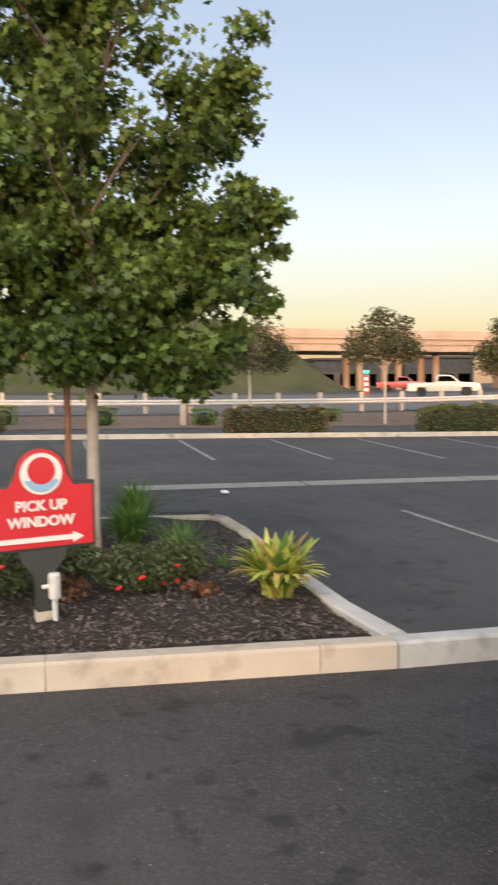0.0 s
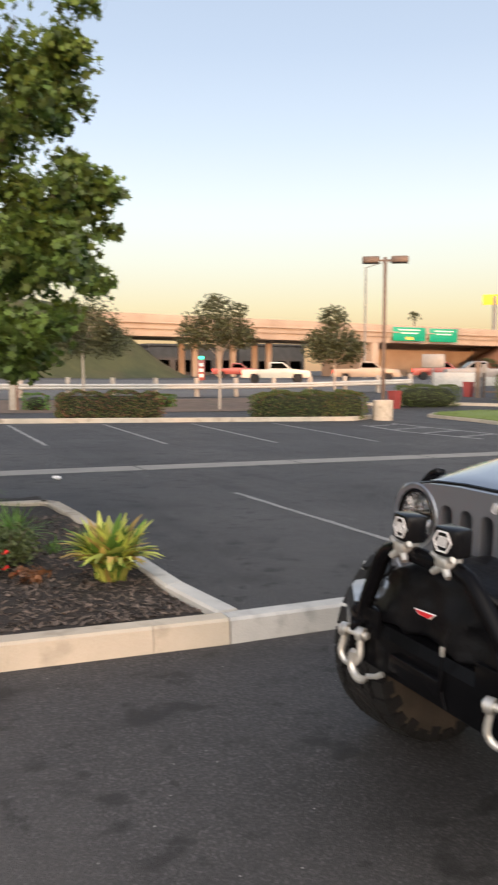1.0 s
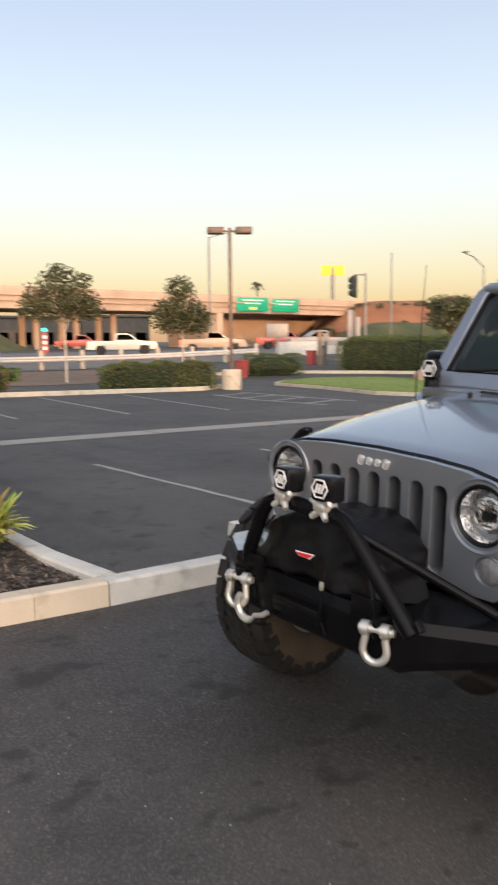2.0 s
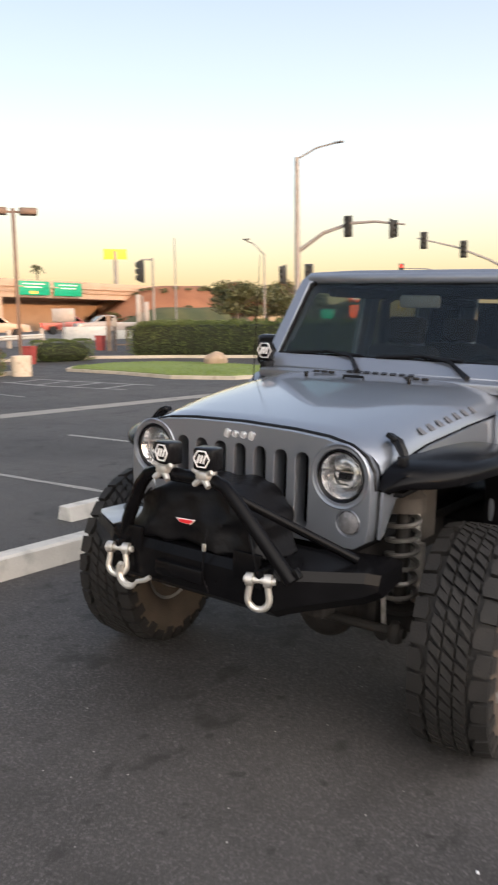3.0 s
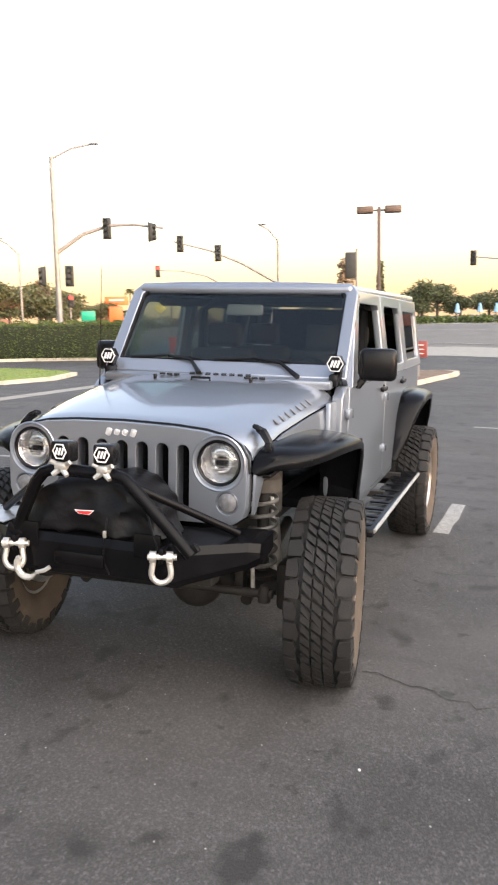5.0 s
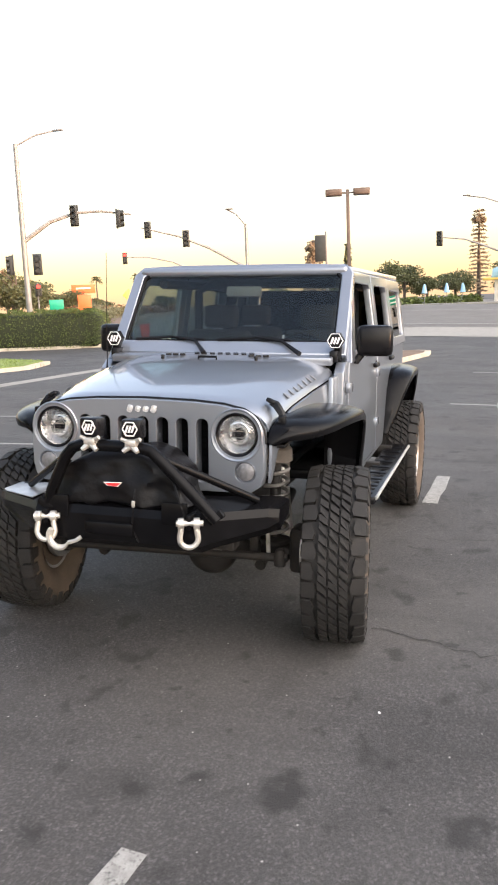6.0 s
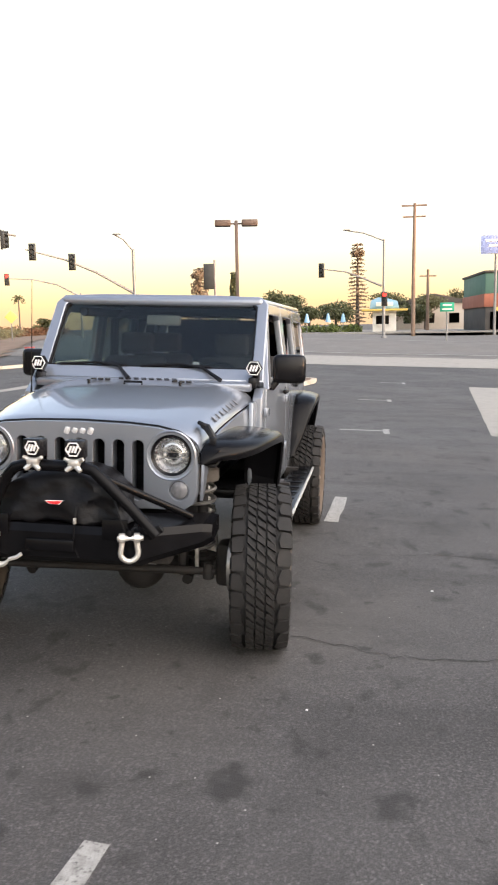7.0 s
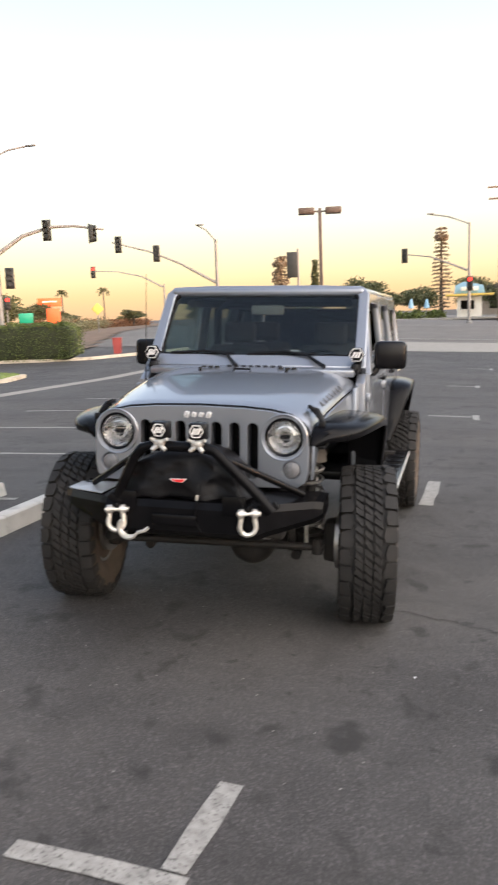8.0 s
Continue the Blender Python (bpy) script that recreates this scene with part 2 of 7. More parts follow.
M["sign_red"] = material("sign_red", (0.56, 0.018, 0.025), (0.62, 0.028, 0.035), scale=3.0, rough=0.4)
M["sign_white"] = material("sign_white", (0.72, 0.68, 0.60), (0.80, 0.76, 0.68), scale=6.0, rough=0.5)
M["sign_dark"] = material("sign_post_paint", (0.030, 0.030, 0.026), (0.055, 0.055, 0.048), scale=5.0, rough=0.55, bump=0.15)
M["pvc"] = material("white_pvc", (0.55, 0.53, 0.48), (0.70, 0.68, 0.63), scale=10, rough=0.5, stain=(0.35, 0.28, 0.2), stain_scale=9)
M["steel"] = material("galvanised_steel", (0.20, 0.195, 0.185), (0.29, 0.28, 0.265), scale=4.0, rough=0.55, metal=0.5, bump=0.1)
M["signal_dark"] = material("signal_housing", (0.014, 0.016, 0.014), (0.03, 0.032, 0.03), scale=6, rough=0.5)
M["lamp_brown"] = material("lamp_bronze", (0.075, 0.052, 0.040), (0.12, 0.085, 0.065), scale=4, rough=0.5, metal=0.2)
M["wood_pole"] = material("weathered_wood_pole", (0.15, 0.10, 0.07), (0.25, 0.18, 0.13), scale=3, rough=0.9, bump=0.4)
M["bridge"] = material("bridge_concrete", (0.36, 0.27, 0.20), (0.48, 0.37, 0.28), scale=0.4, rough=0.85, bump=0.2, bump_scale=5, stain=(0.22, 0.16, 0.12), stain_scale=0.2, stain_amount=0.5)
M["rail"] = material("weathered_pale_rail", (0.42, 0.40, 0.36), (0.56, 0.54, 0.49), scale=3.0, rough=0.6, metal=0.2)
M["road_green"] = material("green_sign_sheet", (0.005, 0.27, 0.15), (0.01, 0.33, 0.19), scale=2, rough=0.35)
M["sign_yellow"] = glowing("lit_yellow_sign", (0.80, 0.52, 0.03), 0.25)
M["sign_blue"] = material("pale_blue_sign", (0.30, 0.36, 0.62), (0.38, 0.44, 0.70), rough=0.4)
M["orange"] = material("orange_sheet", (0.85, 0.10, 0.02), (0.9, 0.14, 0.03), rough=0.5)
M["red_plastic"] = material("red_plastic_bin", (0.28, 0.045, 0.04), (0.36, 0.07, 0.06), scale=3, rough=0.5)
M["lamp_red"] = glowing("red_signal_lens", (1.0, 0.03, 0.02), 4.0)
M["lamp_green"] = glowing("green_signal_lens", (0.05, 0.9, 0.55), 2.5)
M["boulder"] = material("boulder_stone", (0.30, 0.21, 0.14), (0.42, 0.31, 0.22), scale=2.5, rough=0.9, bump=0.6, bump_scale=12)
# vehicle
M["silver"] = material("billet_silver_paint", (0.240, 0.262, 0.302), (0.268, 0.290, 0.332), scale=1.5, rough=0.35, rough2=0.39, metal=0.72, coat=1.0, bump_scale=500)
M["black_plastic"] = material("black_plastic", (0.004, 0.004, 0.005), (0.009, 0.009, 0.010), scale=8, rough=0.20, rough2=0.30, bump=0.03, bump_scale=300, spec=0.2)
M["black_steel"] = material("black_powder_coat", (0.0025, 0.0025, 0.003), (0.006, 0.006, 0.007), scale=10, rough=0.17, rough2=0.24, bump=0.03, bump_scale=400, spec=0.10)
# pale metal colour paints the sky's sheen on the black bumper wing
M["wing_sky_sheen"] = material("sky_sheen_plate", (0.42, 0.42, 0.43), (0.60, 0.60, 0.61), scale=10, rough=0.34, rough2=0.45, metal=0.8, bump=0.05, bump_scale=300)
M["rubber"] = material("tyre_rubber", (0.009, 0.009, 0.009), (0.021, 0.019, 0.018), scale=6, rough=0.75, bump=0.3, bump_scale=120, stain=(0.04, 0.034, 0.028), stain_scale=4.0, stain_amount=0.35, spec=0.35)
M["sidewall"] = material("dusty_sidewall", (0.045, 0.033, 0.024), (0.095, 0.07, 0.05), scale=7, rough=0.9, bump=0.3, bump_scale=100)
M["rim"] = material("machined_rim", (0.35, 0.34, 0.33), (0.5, 0.49, 0.47), scale=5, rough=0.35, metal=0.9, stain=(0.12, 0.09, 0.07), stain_scale=7)
M["dark_metal"] = material("dirty_chassis_metal", (0.008, 0.007, 0.0065), (0.020, 0.017, 0.015), scale=9, rough=0.7, metal=0.2, bump=0.3, stain=(0.035, 0.026, 0.019), stain_scale=5)
M["spring"] = material("spring_steel", (0.13, 0.125, 0.12), (0.24, 0.23, 0.215), scale=9, rough=0.45, metal=0.6)
M["spring_seat"] = material("spring_seat_metal", (0.055, 0.048, 0.042), (0.11, 0.095, 0.08), scale=7, rough=0.7, metal=0.3)
M["zinc"] = material("silver_shackle", (0.46, 0.45, 0.42), (0.64, 0.63, 0.59), scale=14, rough=0.42, metal=0.7, bump=0.15, stain=(0.22, 0.19, 0.15), stain_scale=22, stain_amount=0.6)
M["chrome"] = material("chrome_reflector", (0.75, 0.75, 0.75), (0.85, 0.85, 0.85), rough=0.12, metal=1.0)
M["vinyl"] = material("black_vinyl_cover", (0.003, 0.003, 0.004), (0.007, 0.007, 0.008), scale=7, rough=0.34, rough2=0.48, bump=0.3, bump_scale=30, spec=0.16)
M["seat"] = material("seat_cloth", (0.012, 0.012, 0.013), (0.025, 0.025, 0.027), scale=9, rough=0.95)
M["badge"] = material("badge_silver", (0.66, 0.67, 0.69), (0.74, 0.75, 0.77), rough=0.35, metal=0.6)
M["decal"] = material("dark_decal", (0.13, 0.13, 0.14), (0.17, 0.17, 0.18), rough=0.4, metal=0.4)
M["white_print"] = material("white_print", (0.70, 0.70, 0.70), (0.78, 0.78, 0.78), rough=0.5)
M["amber_gray"] = material("grey_signal_lens", (0.09, 0.09, 0.095), (0.17, 0.17, 0.18), scale=60, rough=0.15, bump=0.3, bump_scale=70)
M["lens"] = glass("clear_lens", (0.92, 0.92, 0.92), share=0.06)
M["window"] = glass("tinted_glass", (0.62, 0.68, 0.68), share=0.3, ior=1.42)
M["smoked_window"] = glass("smoked_glass", (0.42, 0.46, 0.45), share=0.3, ior=1.42)
M["dark_window"] = glass("dark_tinted_glass", (0.03, 0.034, 0.034), ior=1.17)
M["reflector"] = material("bright_reflector", (0.55, 0.55, 0.56), (0.76, 0.76, 0.76), scale=30, rough=0.14, metal=0.95, bump=0.4, bump_scale=55)
M["truck_white"] = material("cream_paint", (0.62, 0.54, 0.42), (0.68, 0.60, 0.48), scale=2, rough=0.35, coat=0.5)
M["truck_tan"] = material("tan_paint", (0.36, 0.26, 0.18), (0.42, 0.31, 0.22), scale=2, rough=0.4, coat=0.4)
M["truck_red"] = material("red_paint", (0.26, 0.045, 0.035), (0.32, 0.06, 0.045), scale=2, rough=0.4, coat=0.4)
M["grey_paint"] = material("grey_paint", (0.20, 0.195, 0.19), (0.26, 0.25, 0.245), scale=2, rough=0.4, coat=0.3)
M["shop_teal"] = material("teal_cladding", (0.06, 0.14, 0.11), (0.09, 0.19, 0.15), scale=1.0, rough=0.7)
M["shop_brick"] = material("brick_red_cladding", (0.28, 0.10, 0.06), (0.36, 0.14, 0.09), scale=1.0, rough=0.8)
M["shop_dark"] = material("dark_cladding_and_shade", (0.05, 0.045, 0.04), (0.09, 0.08, 0.07), scale=1.0, rough=0.8)
M["kiosk_blue"] = material("sky_blue_paint", (0.24, 0.42, 0.55), (0.30, 0.48, 0.61), scale=1.0, rough=0.6)
M["kiosk_yellow"] = material("yellow_paint", (0.62, 0.42, 0.08), (0.70, 0.50, 0.12), scale=1.0, rough=0.6)
M["pale_wall"] = material("pale_render", (0.42, 0.36, 0.30), (0.52, 0.46, 0.39), scale=0.8, rough=0.9)


# ---- mesh helpers ----
def thing(name, label, category, m=None, group="", kind=""):
    ob = new(name)
    ob.empty_display_size = 0.2
    if m is not None:
        ob.matrix_world = m
    return tagged(ob, label, category, group, kind)


def finish(name, bm, mat, smooth=False):
    me = bpy.data.meshes.new(name)
    bm.normal_update()
    bm.to_mesh(me)
    bm.free()
    for k in (mat if isinstance(mat, (list, tuple)) else [mat]):
        me.materials.append(k)
    if smooth:
        me.shade_smooth()
        me.set_sharp_from_angle(angle=radians(38))
    return me


def part(name, bm, mat, parent=None, label="", smooth=True, m=None):
    ob = new(name, finish(name, bm, mat, smooth))
    ob.parent = parent
    if m is not None:
        ob.matrix_basis = m
    return tagged(ob, label)


def box(size, at=(0, 0, 0), rot=(0, 0, 0), bevel=0.0, seg=2, bm=None):
    bm = bm or bmesh.new()
    r = bmesh.ops.create_cube(bm, size=1.0, matrix=pose(*at, *rot) @ Matrix.Diagonal((*size, 1)))
    if bevel:
        vs = set(r["verts"])
        bmesh.ops.bevel(bm, geom=[e for e in bm.edges if e.verts[0] in vs], offset=bevel, segments=seg, affect="EDGES", profile=0.5)
    return bm


def tube(points, radius, n=10, bm=None, closed=False, caps=True):
    """A round bar along a line of points; radius may be one number or one a point."""
    bm = bm or bmesh.new()
    pts = [Vector(p) for p in points]
    rad = radius if isinstance(radius, (list, tuple)) else [radius] * len(pts)
    rings, ref = [], None
    for i, p in enumerate(pts):
        a, b = pts[i - 1] if i or closed else p, pts[(i + 1) % len(pts)] if i < len(pts) - 1 or closed else p
        d = (b - a).normalized()
        if ref is None:
            ref = d.orthogonal().normalized()
        ref = (ref - d * ref.dot(d)).normalized()
        side = d.cross(ref)
        rings.append([bm.verts.new(p + rad[i] * (math.cos(2 * math.pi * k / n) * ref + math.sin(2 * math.pi * k / n) * side)) for k in range(n)])
    for i in range(len(rings) if closed else len(rings) - 1):
        r0, r1 = rings[i], rings[(i + 1) % len(rings)]
        for k in range(n):
            bm.faces.new((r0[k], r0[(k + 1) % n], r1[(k + 1) % n], r1[k]))
    if caps and not closed:
        bm.faces.new(rings[0][::-1])
        bm.faces.new(rings[-1])
    return bm


def lathe(profile, n=32, m=None, bm=None, caps=True):
    """Turn a profile of (radius, height) round z."""
    bm = bm or bmesh.new()
    m = m or Matrix()
    rings = [[bm.verts.new(m @ Vector((r * math.cos(2 * math.pi * k / n), r * math.sin(2 * math.pi * k / n), z))) for k in range(n)] for r, z in profile]
    for r0, r1 in zip(rings, rings[1:]):
        for k in range(n):
            bm.faces.new((r0[k], r0[(k + 1) % n], r1[(k + 1) % n], r1[k]))
    if caps and profile[0][0] > 1e-4:
        bm.faces.new(rings[0][::-1])
    if caps and profile[-1][0] > 1e-4:
        bm.faces.new(rings[-1])
    bmesh.ops.remove_doubles(bm, verts=bm.verts, dist=1e-5)
    return bm


def prism(outline, depth, m=None, bevel=0.0, seg=2, bm=None):
    """A flat outline (x, y) drawn out along z, centred on z = 0."""
    bm = bm or bmesh.new()
    m = m or Matrix()
    lo = [bm.verts.new(m @ Vector((x, y, -depth / 2))) for x, y in outline]
    hi = [bm.verts.new(m @ Vector((x, y, depth / 2))) for x, y in outline]
    fs = [bm.faces.new(lo[::-1]), bm.faces.new(hi)]
    k = len(outline)
    for i in range(k):
        fs.append(bm.faces.new((lo[i], lo[(i + 1) % k], hi[(i + 1) % k], hi[i])))
    bmesh.ops.recalc_face_normals(bm, faces=fs)
    if bevel:
        bmesh.ops.bevel(bm, geom=list({e for f in fs[:2] for e in f.edges}), offset=bevel, segments=seg, affect="EDGES", profile=0.5)
    return bm


def loft(rings, closed_ring=True, caps=True, bm=None):
    bm = bm or bmesh.new()
    vr = [[bm.verts.new(p) for p in ring] for ring in rings]
    k = len(vr[0])
    for a, b in zip(vr, vr[1:]):
        for i in range(k if closed_ring else k - 1):
            bm.faces.new((a[i], a[(i + 1) % k], b[(i + 1) % k], b[i]))
    if caps and closed_ring:
        bm.faces.new(vr[0][::-1])
        bm.faces.new(vr[-1])
    bmesh.ops.recalc_face_normals(bm, faces=bm.faces)
    return bm


def solidify(bm, t):
    bmesh.ops.solidify(bm, geom=list(bm.faces), thickness=t)
    return bm


def smooth01(a, b, x):
    u = min(max((x - a) / (b - a), 0.0), 1.0)
    return u * u * (3 - 2 * u)


def leaves(name, centres, size, mat, parent=None, label="", seed=1, shape="leaf", up=0.3, aspect=1.0):
    """One mesh of many small folded leaves at the given centres (an array of points)."""
    rng = np.random.default_rng(seed)
    c = np.asarray(centres, float)
    n = len(c)
    outline = {"leaf": [(0, -0.45), (0.14, -0.26), (0.42, -0.26), (0.24, -0.04), (0.50, 0.2), (0.15, 0.17), (0, 0.54), (-0.15, 0.17), (-0.50, 0.2), (-0.24, -0.04), (-0.42, -0.26), (-0.14, -0.26)],
               "oval": [(0, -0.5), (0.3, -0.1), (0.24, 0.3), (0, 0.5), (-0.24, 0.3), (-0.3, -0.1)],
               "blade": [(-0.05, 0), (0.05, 0), (0.035, 0.6), (0.0, 1.0), (-0.035, 0.6)]}[shape]
    k = len(outline)
    a = rng.normal(size=(n, 3))
    a[:, 2] = np.abs(a[:, 2]) * 0.6 + up
    nrm = a / np.linalg.norm(a, axis=1, keepdims=True)
    b = rng.normal(size=(n, 3))
    u = np.cross(nrm, b)
    u /= np.linalg.norm(u, axis=1, keepdims=True)
    v = np.cross(nrm, u)
    s = size * rng.uniform(0.6, 1.25, n)[:, None, None]
    o = np.array(outline)
    fold = 0.18 * np.abs(o[:, 0])[None, :, None]
    verts = c[:, None, :] + s * (aspect * o[None, :, 0, None] * u[:, None, :] + o[None, :, 1, None] * v[:, None, :] + fold * nrm[:, None, :])
    me = bpy.data.meshes.new(name)
    me.from_pydata(verts.reshape(-1, 3).tolist(), [], np.arange(n * k).reshape(n, k).tolist())
    me.materials.append(mat)
    ob = new(name, me)
    ob.parent = parent
    return tagged(ob, label)


def cloud(lumps, n, seed, shell=0.55):
    """Points spread through a set of ellipsoids (x, y, z, rx, ry, rz), thicker towards their skins."""
    rng = np.random.default_rng(seed)
    w = np.array([l[3] * l[4] * l[5] for l in lumps]) ** 0.75
    pick = rng.choice(len(lumps), n, p=w / w.sum())
    d = rng.normal(size=(n, 3))
    d /= np.linalg.norm(d, axis=1, keepdims=True)
    r = (shell + (1 - shell) * rng.random(n)) * rng.uniform(0.82, 1.08, n)
    lm = np.array(lumps)[pick]
    return lm[:, :3] + d * r[:, None] * lm[:, 3:]


# ---- ground: the sloping drive lane, the level car park behind the kerb, the street beyond ----
SX, SY = -0.01513, 0.03874
LOT_Y = 2.35


def height(x, y):
    near = SX * min(max(x, -8.0), 22.0) + SY * min(max(y, -8.0), LOT_Y)
    return near + 1.1 * smooth01(30, 66, math.hypot(x, y))


def steps(*spans):
    out = []
    for a, b, n in spans:
        out += [a + (b - a) * i / n for i in range(n)]
    return out + [spans[-1][1]]


def sheet(name, xs, ys, mat, dz=0.0, inside=None):
    """A piece of ground that follows the slope, dz above it."""
    bm = bmesh.new()
    grid = {}
    for i, x in enumerate(xs):
        for j, y in enumerate(ys):
            grid[i, j] = bm.verts.new((x, y, height(x, y) + dz))
    for i in range(len(xs) - 1):
        for j in range(len(ys) - 1):
            if inside is None or inside((xs[i] + xs[i + 1]) / 2, (ys[j] + ys[j + 1]) / 2):
                bm.faces.new((grid[i, j], grid[i + 1, j], grid[i + 1, j + 1], grid[i, j + 1]))
    bmesh.ops.delete(bm, geom=[v for v in bm.verts if not v.link_faces], context="VERTS")
    return new(name, finish(name, bm, mat, True))


GX = steps((-1500, -200, 6), (-200, -40, 8), (-40, -10, 10), (-10, 30, 60), (30, 100, 56), (100, 300, 16), (300, 2500, 8))
GY = steps((-1500, -200, 6), (-200, -40, 8), (-40, -9, 10), (-9, 1.6, 14), (1.6, LOT_Y, 3), (LOT_Y, 30, 42), (30, 110, 60), (110, 300, 14), (300, 2500, 8))
tagged(sheet("ground", GX, GY, M["asphalt"]), "dark grey worn asphalt of a drive lane and car park", "ground", kind="structure")


def quad_strip(name, a, b, width, mat, dz=0.005, parent=None, n=None, wear=0.012):
    """A painted line or slab from a to b that lies on the ground, with slightly uneven sides."""
    rng = random.Random(hash((round(a[0], 2), round(a[1], 2), round(b[0], 2))) & 0xffff)
    a, b = Vector(a), Vector(b)
    d = (b - a).normalized()
    s = Vector((-d.y, d.x))
    n = n or max(2, int((b - a).length / 0.25))
    bm = bmesh.new()
    rows = []
    for i in range(n + 1):
        p = a.lerp(b, i / n)
        row = []
        for k in (-0.5, 0.5):
            q = p + s * (k * width + rng.uniform(-wear, wear))
            row.append(bm.verts.new((q.x, q.y, height(q.x, q.y) + dz)))
        rows.append(row)
    for r0, r1 in zip(rows, rows[1:]):
        bm.faces.new((r0[0], r0[1], r1[1], r1[0]))
    bmesh.ops.recalc_face_normals(bm, faces=bm.faces)
    for f in bm.faces:
        if f.normal.z < 0:
            f.normal_flip()
    ob = new(name, finish(name, bm, mat))
    ob.parent = parent
    return ob


def marking(points, width, label="worn white painted line on the asphalt", group="parking lines"):
    ob = None
    for a, b in zip(points, points[1:]):
        ob = quad_strip("parking_line", a, b, width, M["line_paint"])
        tagged(ob, label, "road marking", group, "structure")
    return ob


# lines of the near bays, the far bays and the crosshatched bay
marking([(2.70, 7.5), (2.70, 2.75)], 0.08)
for x in (5.45, 8.22, 11.0, 13.8):
    marking([(x, 7.4), (x, 2.75)], 0.10)
for i in range(-2, 4):
    marking([(1.97 + 2.6 * i, 15.2 - 0.4 * i), (2.45 + 2.83 * i, 22.2 - 0.25 * i)], 0.10)
marking([(13.0, 13.8), (12.75, 16.7), (13.3, 19.6)], 0.16)
marking([(14.75, 14.4), (14.8, 17.5), (15.0, 20.3)], 0.16)
for i in range(4):
    marking([(12.85 + 0.1 * i, 14.6 + 1.5 * i), (14.75, 15.2 + 1.5 * i)], 0.16)
# corner mark in the lane and the row of T marks
marking([(-1.450, -0.590), (-1.960, -0.540)], 0.10)
marking([(-2.020, -0.590), (-1.980, 0.020)], 0.10)
marking([(3.42, -1.12), (4.60, -1.18)], 0.13)
for x, y in ((10.75, -1.75), (17.9, -1.95), (25.4, -2.6)):
    marking([(x + 0.1, y + 0.85), (x + 0.1, y)], 0.12)
    marking([(x - 0.35, y), (x + 0.40, y)], 0.11)
band = quad_strip("pale_band", (10.6, -4.1), (24.5, -5.3), 1.05, M["gutter"])
tagged(band, "broad pale concrete band set in the asphalt", "pavement", kind="structure")

# cracks in the lane
def crack(points, seed):
    rng = random.Random(seed)
    pts = []
    for a, b in zip(points, points[1:]):
        for i in range(10):
            u = i / 10
            pts.append((a[0] + (b[0] - a[0]) * u + rng.uniform(-0.025, 0.025), a[1] + (b[1] - a[1]) * u + rng.uniform(-0.02, 0.02)))
    bm = bmesh.new()
    rows = []
    for x, y in pts:
        w = rng.uniform(0.0015, 0.006)
        rows.append([bm.verts.new((x - w, y, height(x, y) + 0.004)), bm.verts.new((x + w, y, height(x, y) + 0.004))])
    for r0, r1 in zip(rows, rows[1:]):
        f = bm.faces.new((r0[0], r0[1], r1[1], r1[0]))
    bmesh.ops.recalc_face_normals(bm, faces=bm.faces)
    tagged(new("asphalt_crack", finish("asphalt_crack", bm, M["crack"])), "thin dark crack in the asphalt", "crack", kind="structure")


crack([(0.55, -1.05), (0.35, -1.6), (0.42, -2.3), (0.15, -3.2), (0.2, -4.5)], 1)
crack([(2.3, -1.2), (2.5, -2.2), (2.2, -3.4), (2.4, -5.0)], 2)
crack([(5.2, -1.3), (5.6, -2.6), (5.3, -4.2), (5.7, -6.0)], 3)

# valley gutter: a run of concrete slabs across the car park
gutter = thing("gutter", "pale grey concrete drainage gutter set in the asphalt", "gutter", kind="structure")
gx = -0.55
for i in range(10):
    quad_strip("gutter_slab", (gx + 0.015, 10.63 - 0.006 * (gx + 0.5)), (gx + 2.98, 10.63 - 0.006 * (gx + 3.5)), 0.62, M["gutter"], 0.006, gutter, 6, 0.0)
    gx += 3.0

# ---- kerbs ----
KERB = [(0, 0), (0.16, 0), (0.16, 0.135), (0.145, 0.15), (0.03, 0.15), (0.012, 0.135)]


def kerb_stone(a, b, mat, parent, z=None, flip=False, high=0.15):
    """One length of kerb from a to b; its face stands on the line, the body to the left of it."""
    a, b = Vector(a), Vector(b)
    d = (b - a).normalized()
    s = Vector((-d.y, d.x)) * (-1 if flip else 1)
    n = max(1, int((b - a).length / 0.5))
    rings = []
    for i in range(n + 1):
        p = a.lerp(b, i / n)
        base = height(p.x, p.y) if z is None else z
        rings.append([Vector((p.x + s.x * u, p.y + s.y * u, base - 0.06 + v * high / 0.15 + (0.06 if v > 0 else 0))) for u, v in KERB])
    return part("kerb_stone", loft(rings), mat, parent)


kerb = thing("kerb", "sunlit buff concrete kerb along the drive lane", "kerb", kind="structure")
runs = [(-5.6, -4.4), (-4.4, -3.1), (-3.1, -1.90), (-1.90, -0.42), (-0.42, 0.036)]
line_y = lambda x: 2.285 - 0.075 * (x + 1.9) if x < 0.05 else 2.14 - 0.02 * x
for a, b in runs:
    kerb_stone((a, line_y(a)), (b - 0.004, line_y(b)), M["concrete"], kerb)
for a, b in ((0.042, 1.5), (1.51, 3.0), (3.01, 4.5), (4.51, 6.0), (6.01, 8.5), (8.51, 11.0)):
    kerb_stone((a, line_y(a)), (b, line_y(b)), M["concrete_white"] if a < 4 else M["concrete"], kerb)
bed_kerb = thing("bed_kerb", "pale concrete kerb round the planting bed", "kerb", kind="structure")
side = [(0.18, 2.30), (0.12, 3.0), (0.13, 3.9), (0.17, 4.9), (0.21, 5.9), (0.19, 6.72), (0.08, 6.92)]
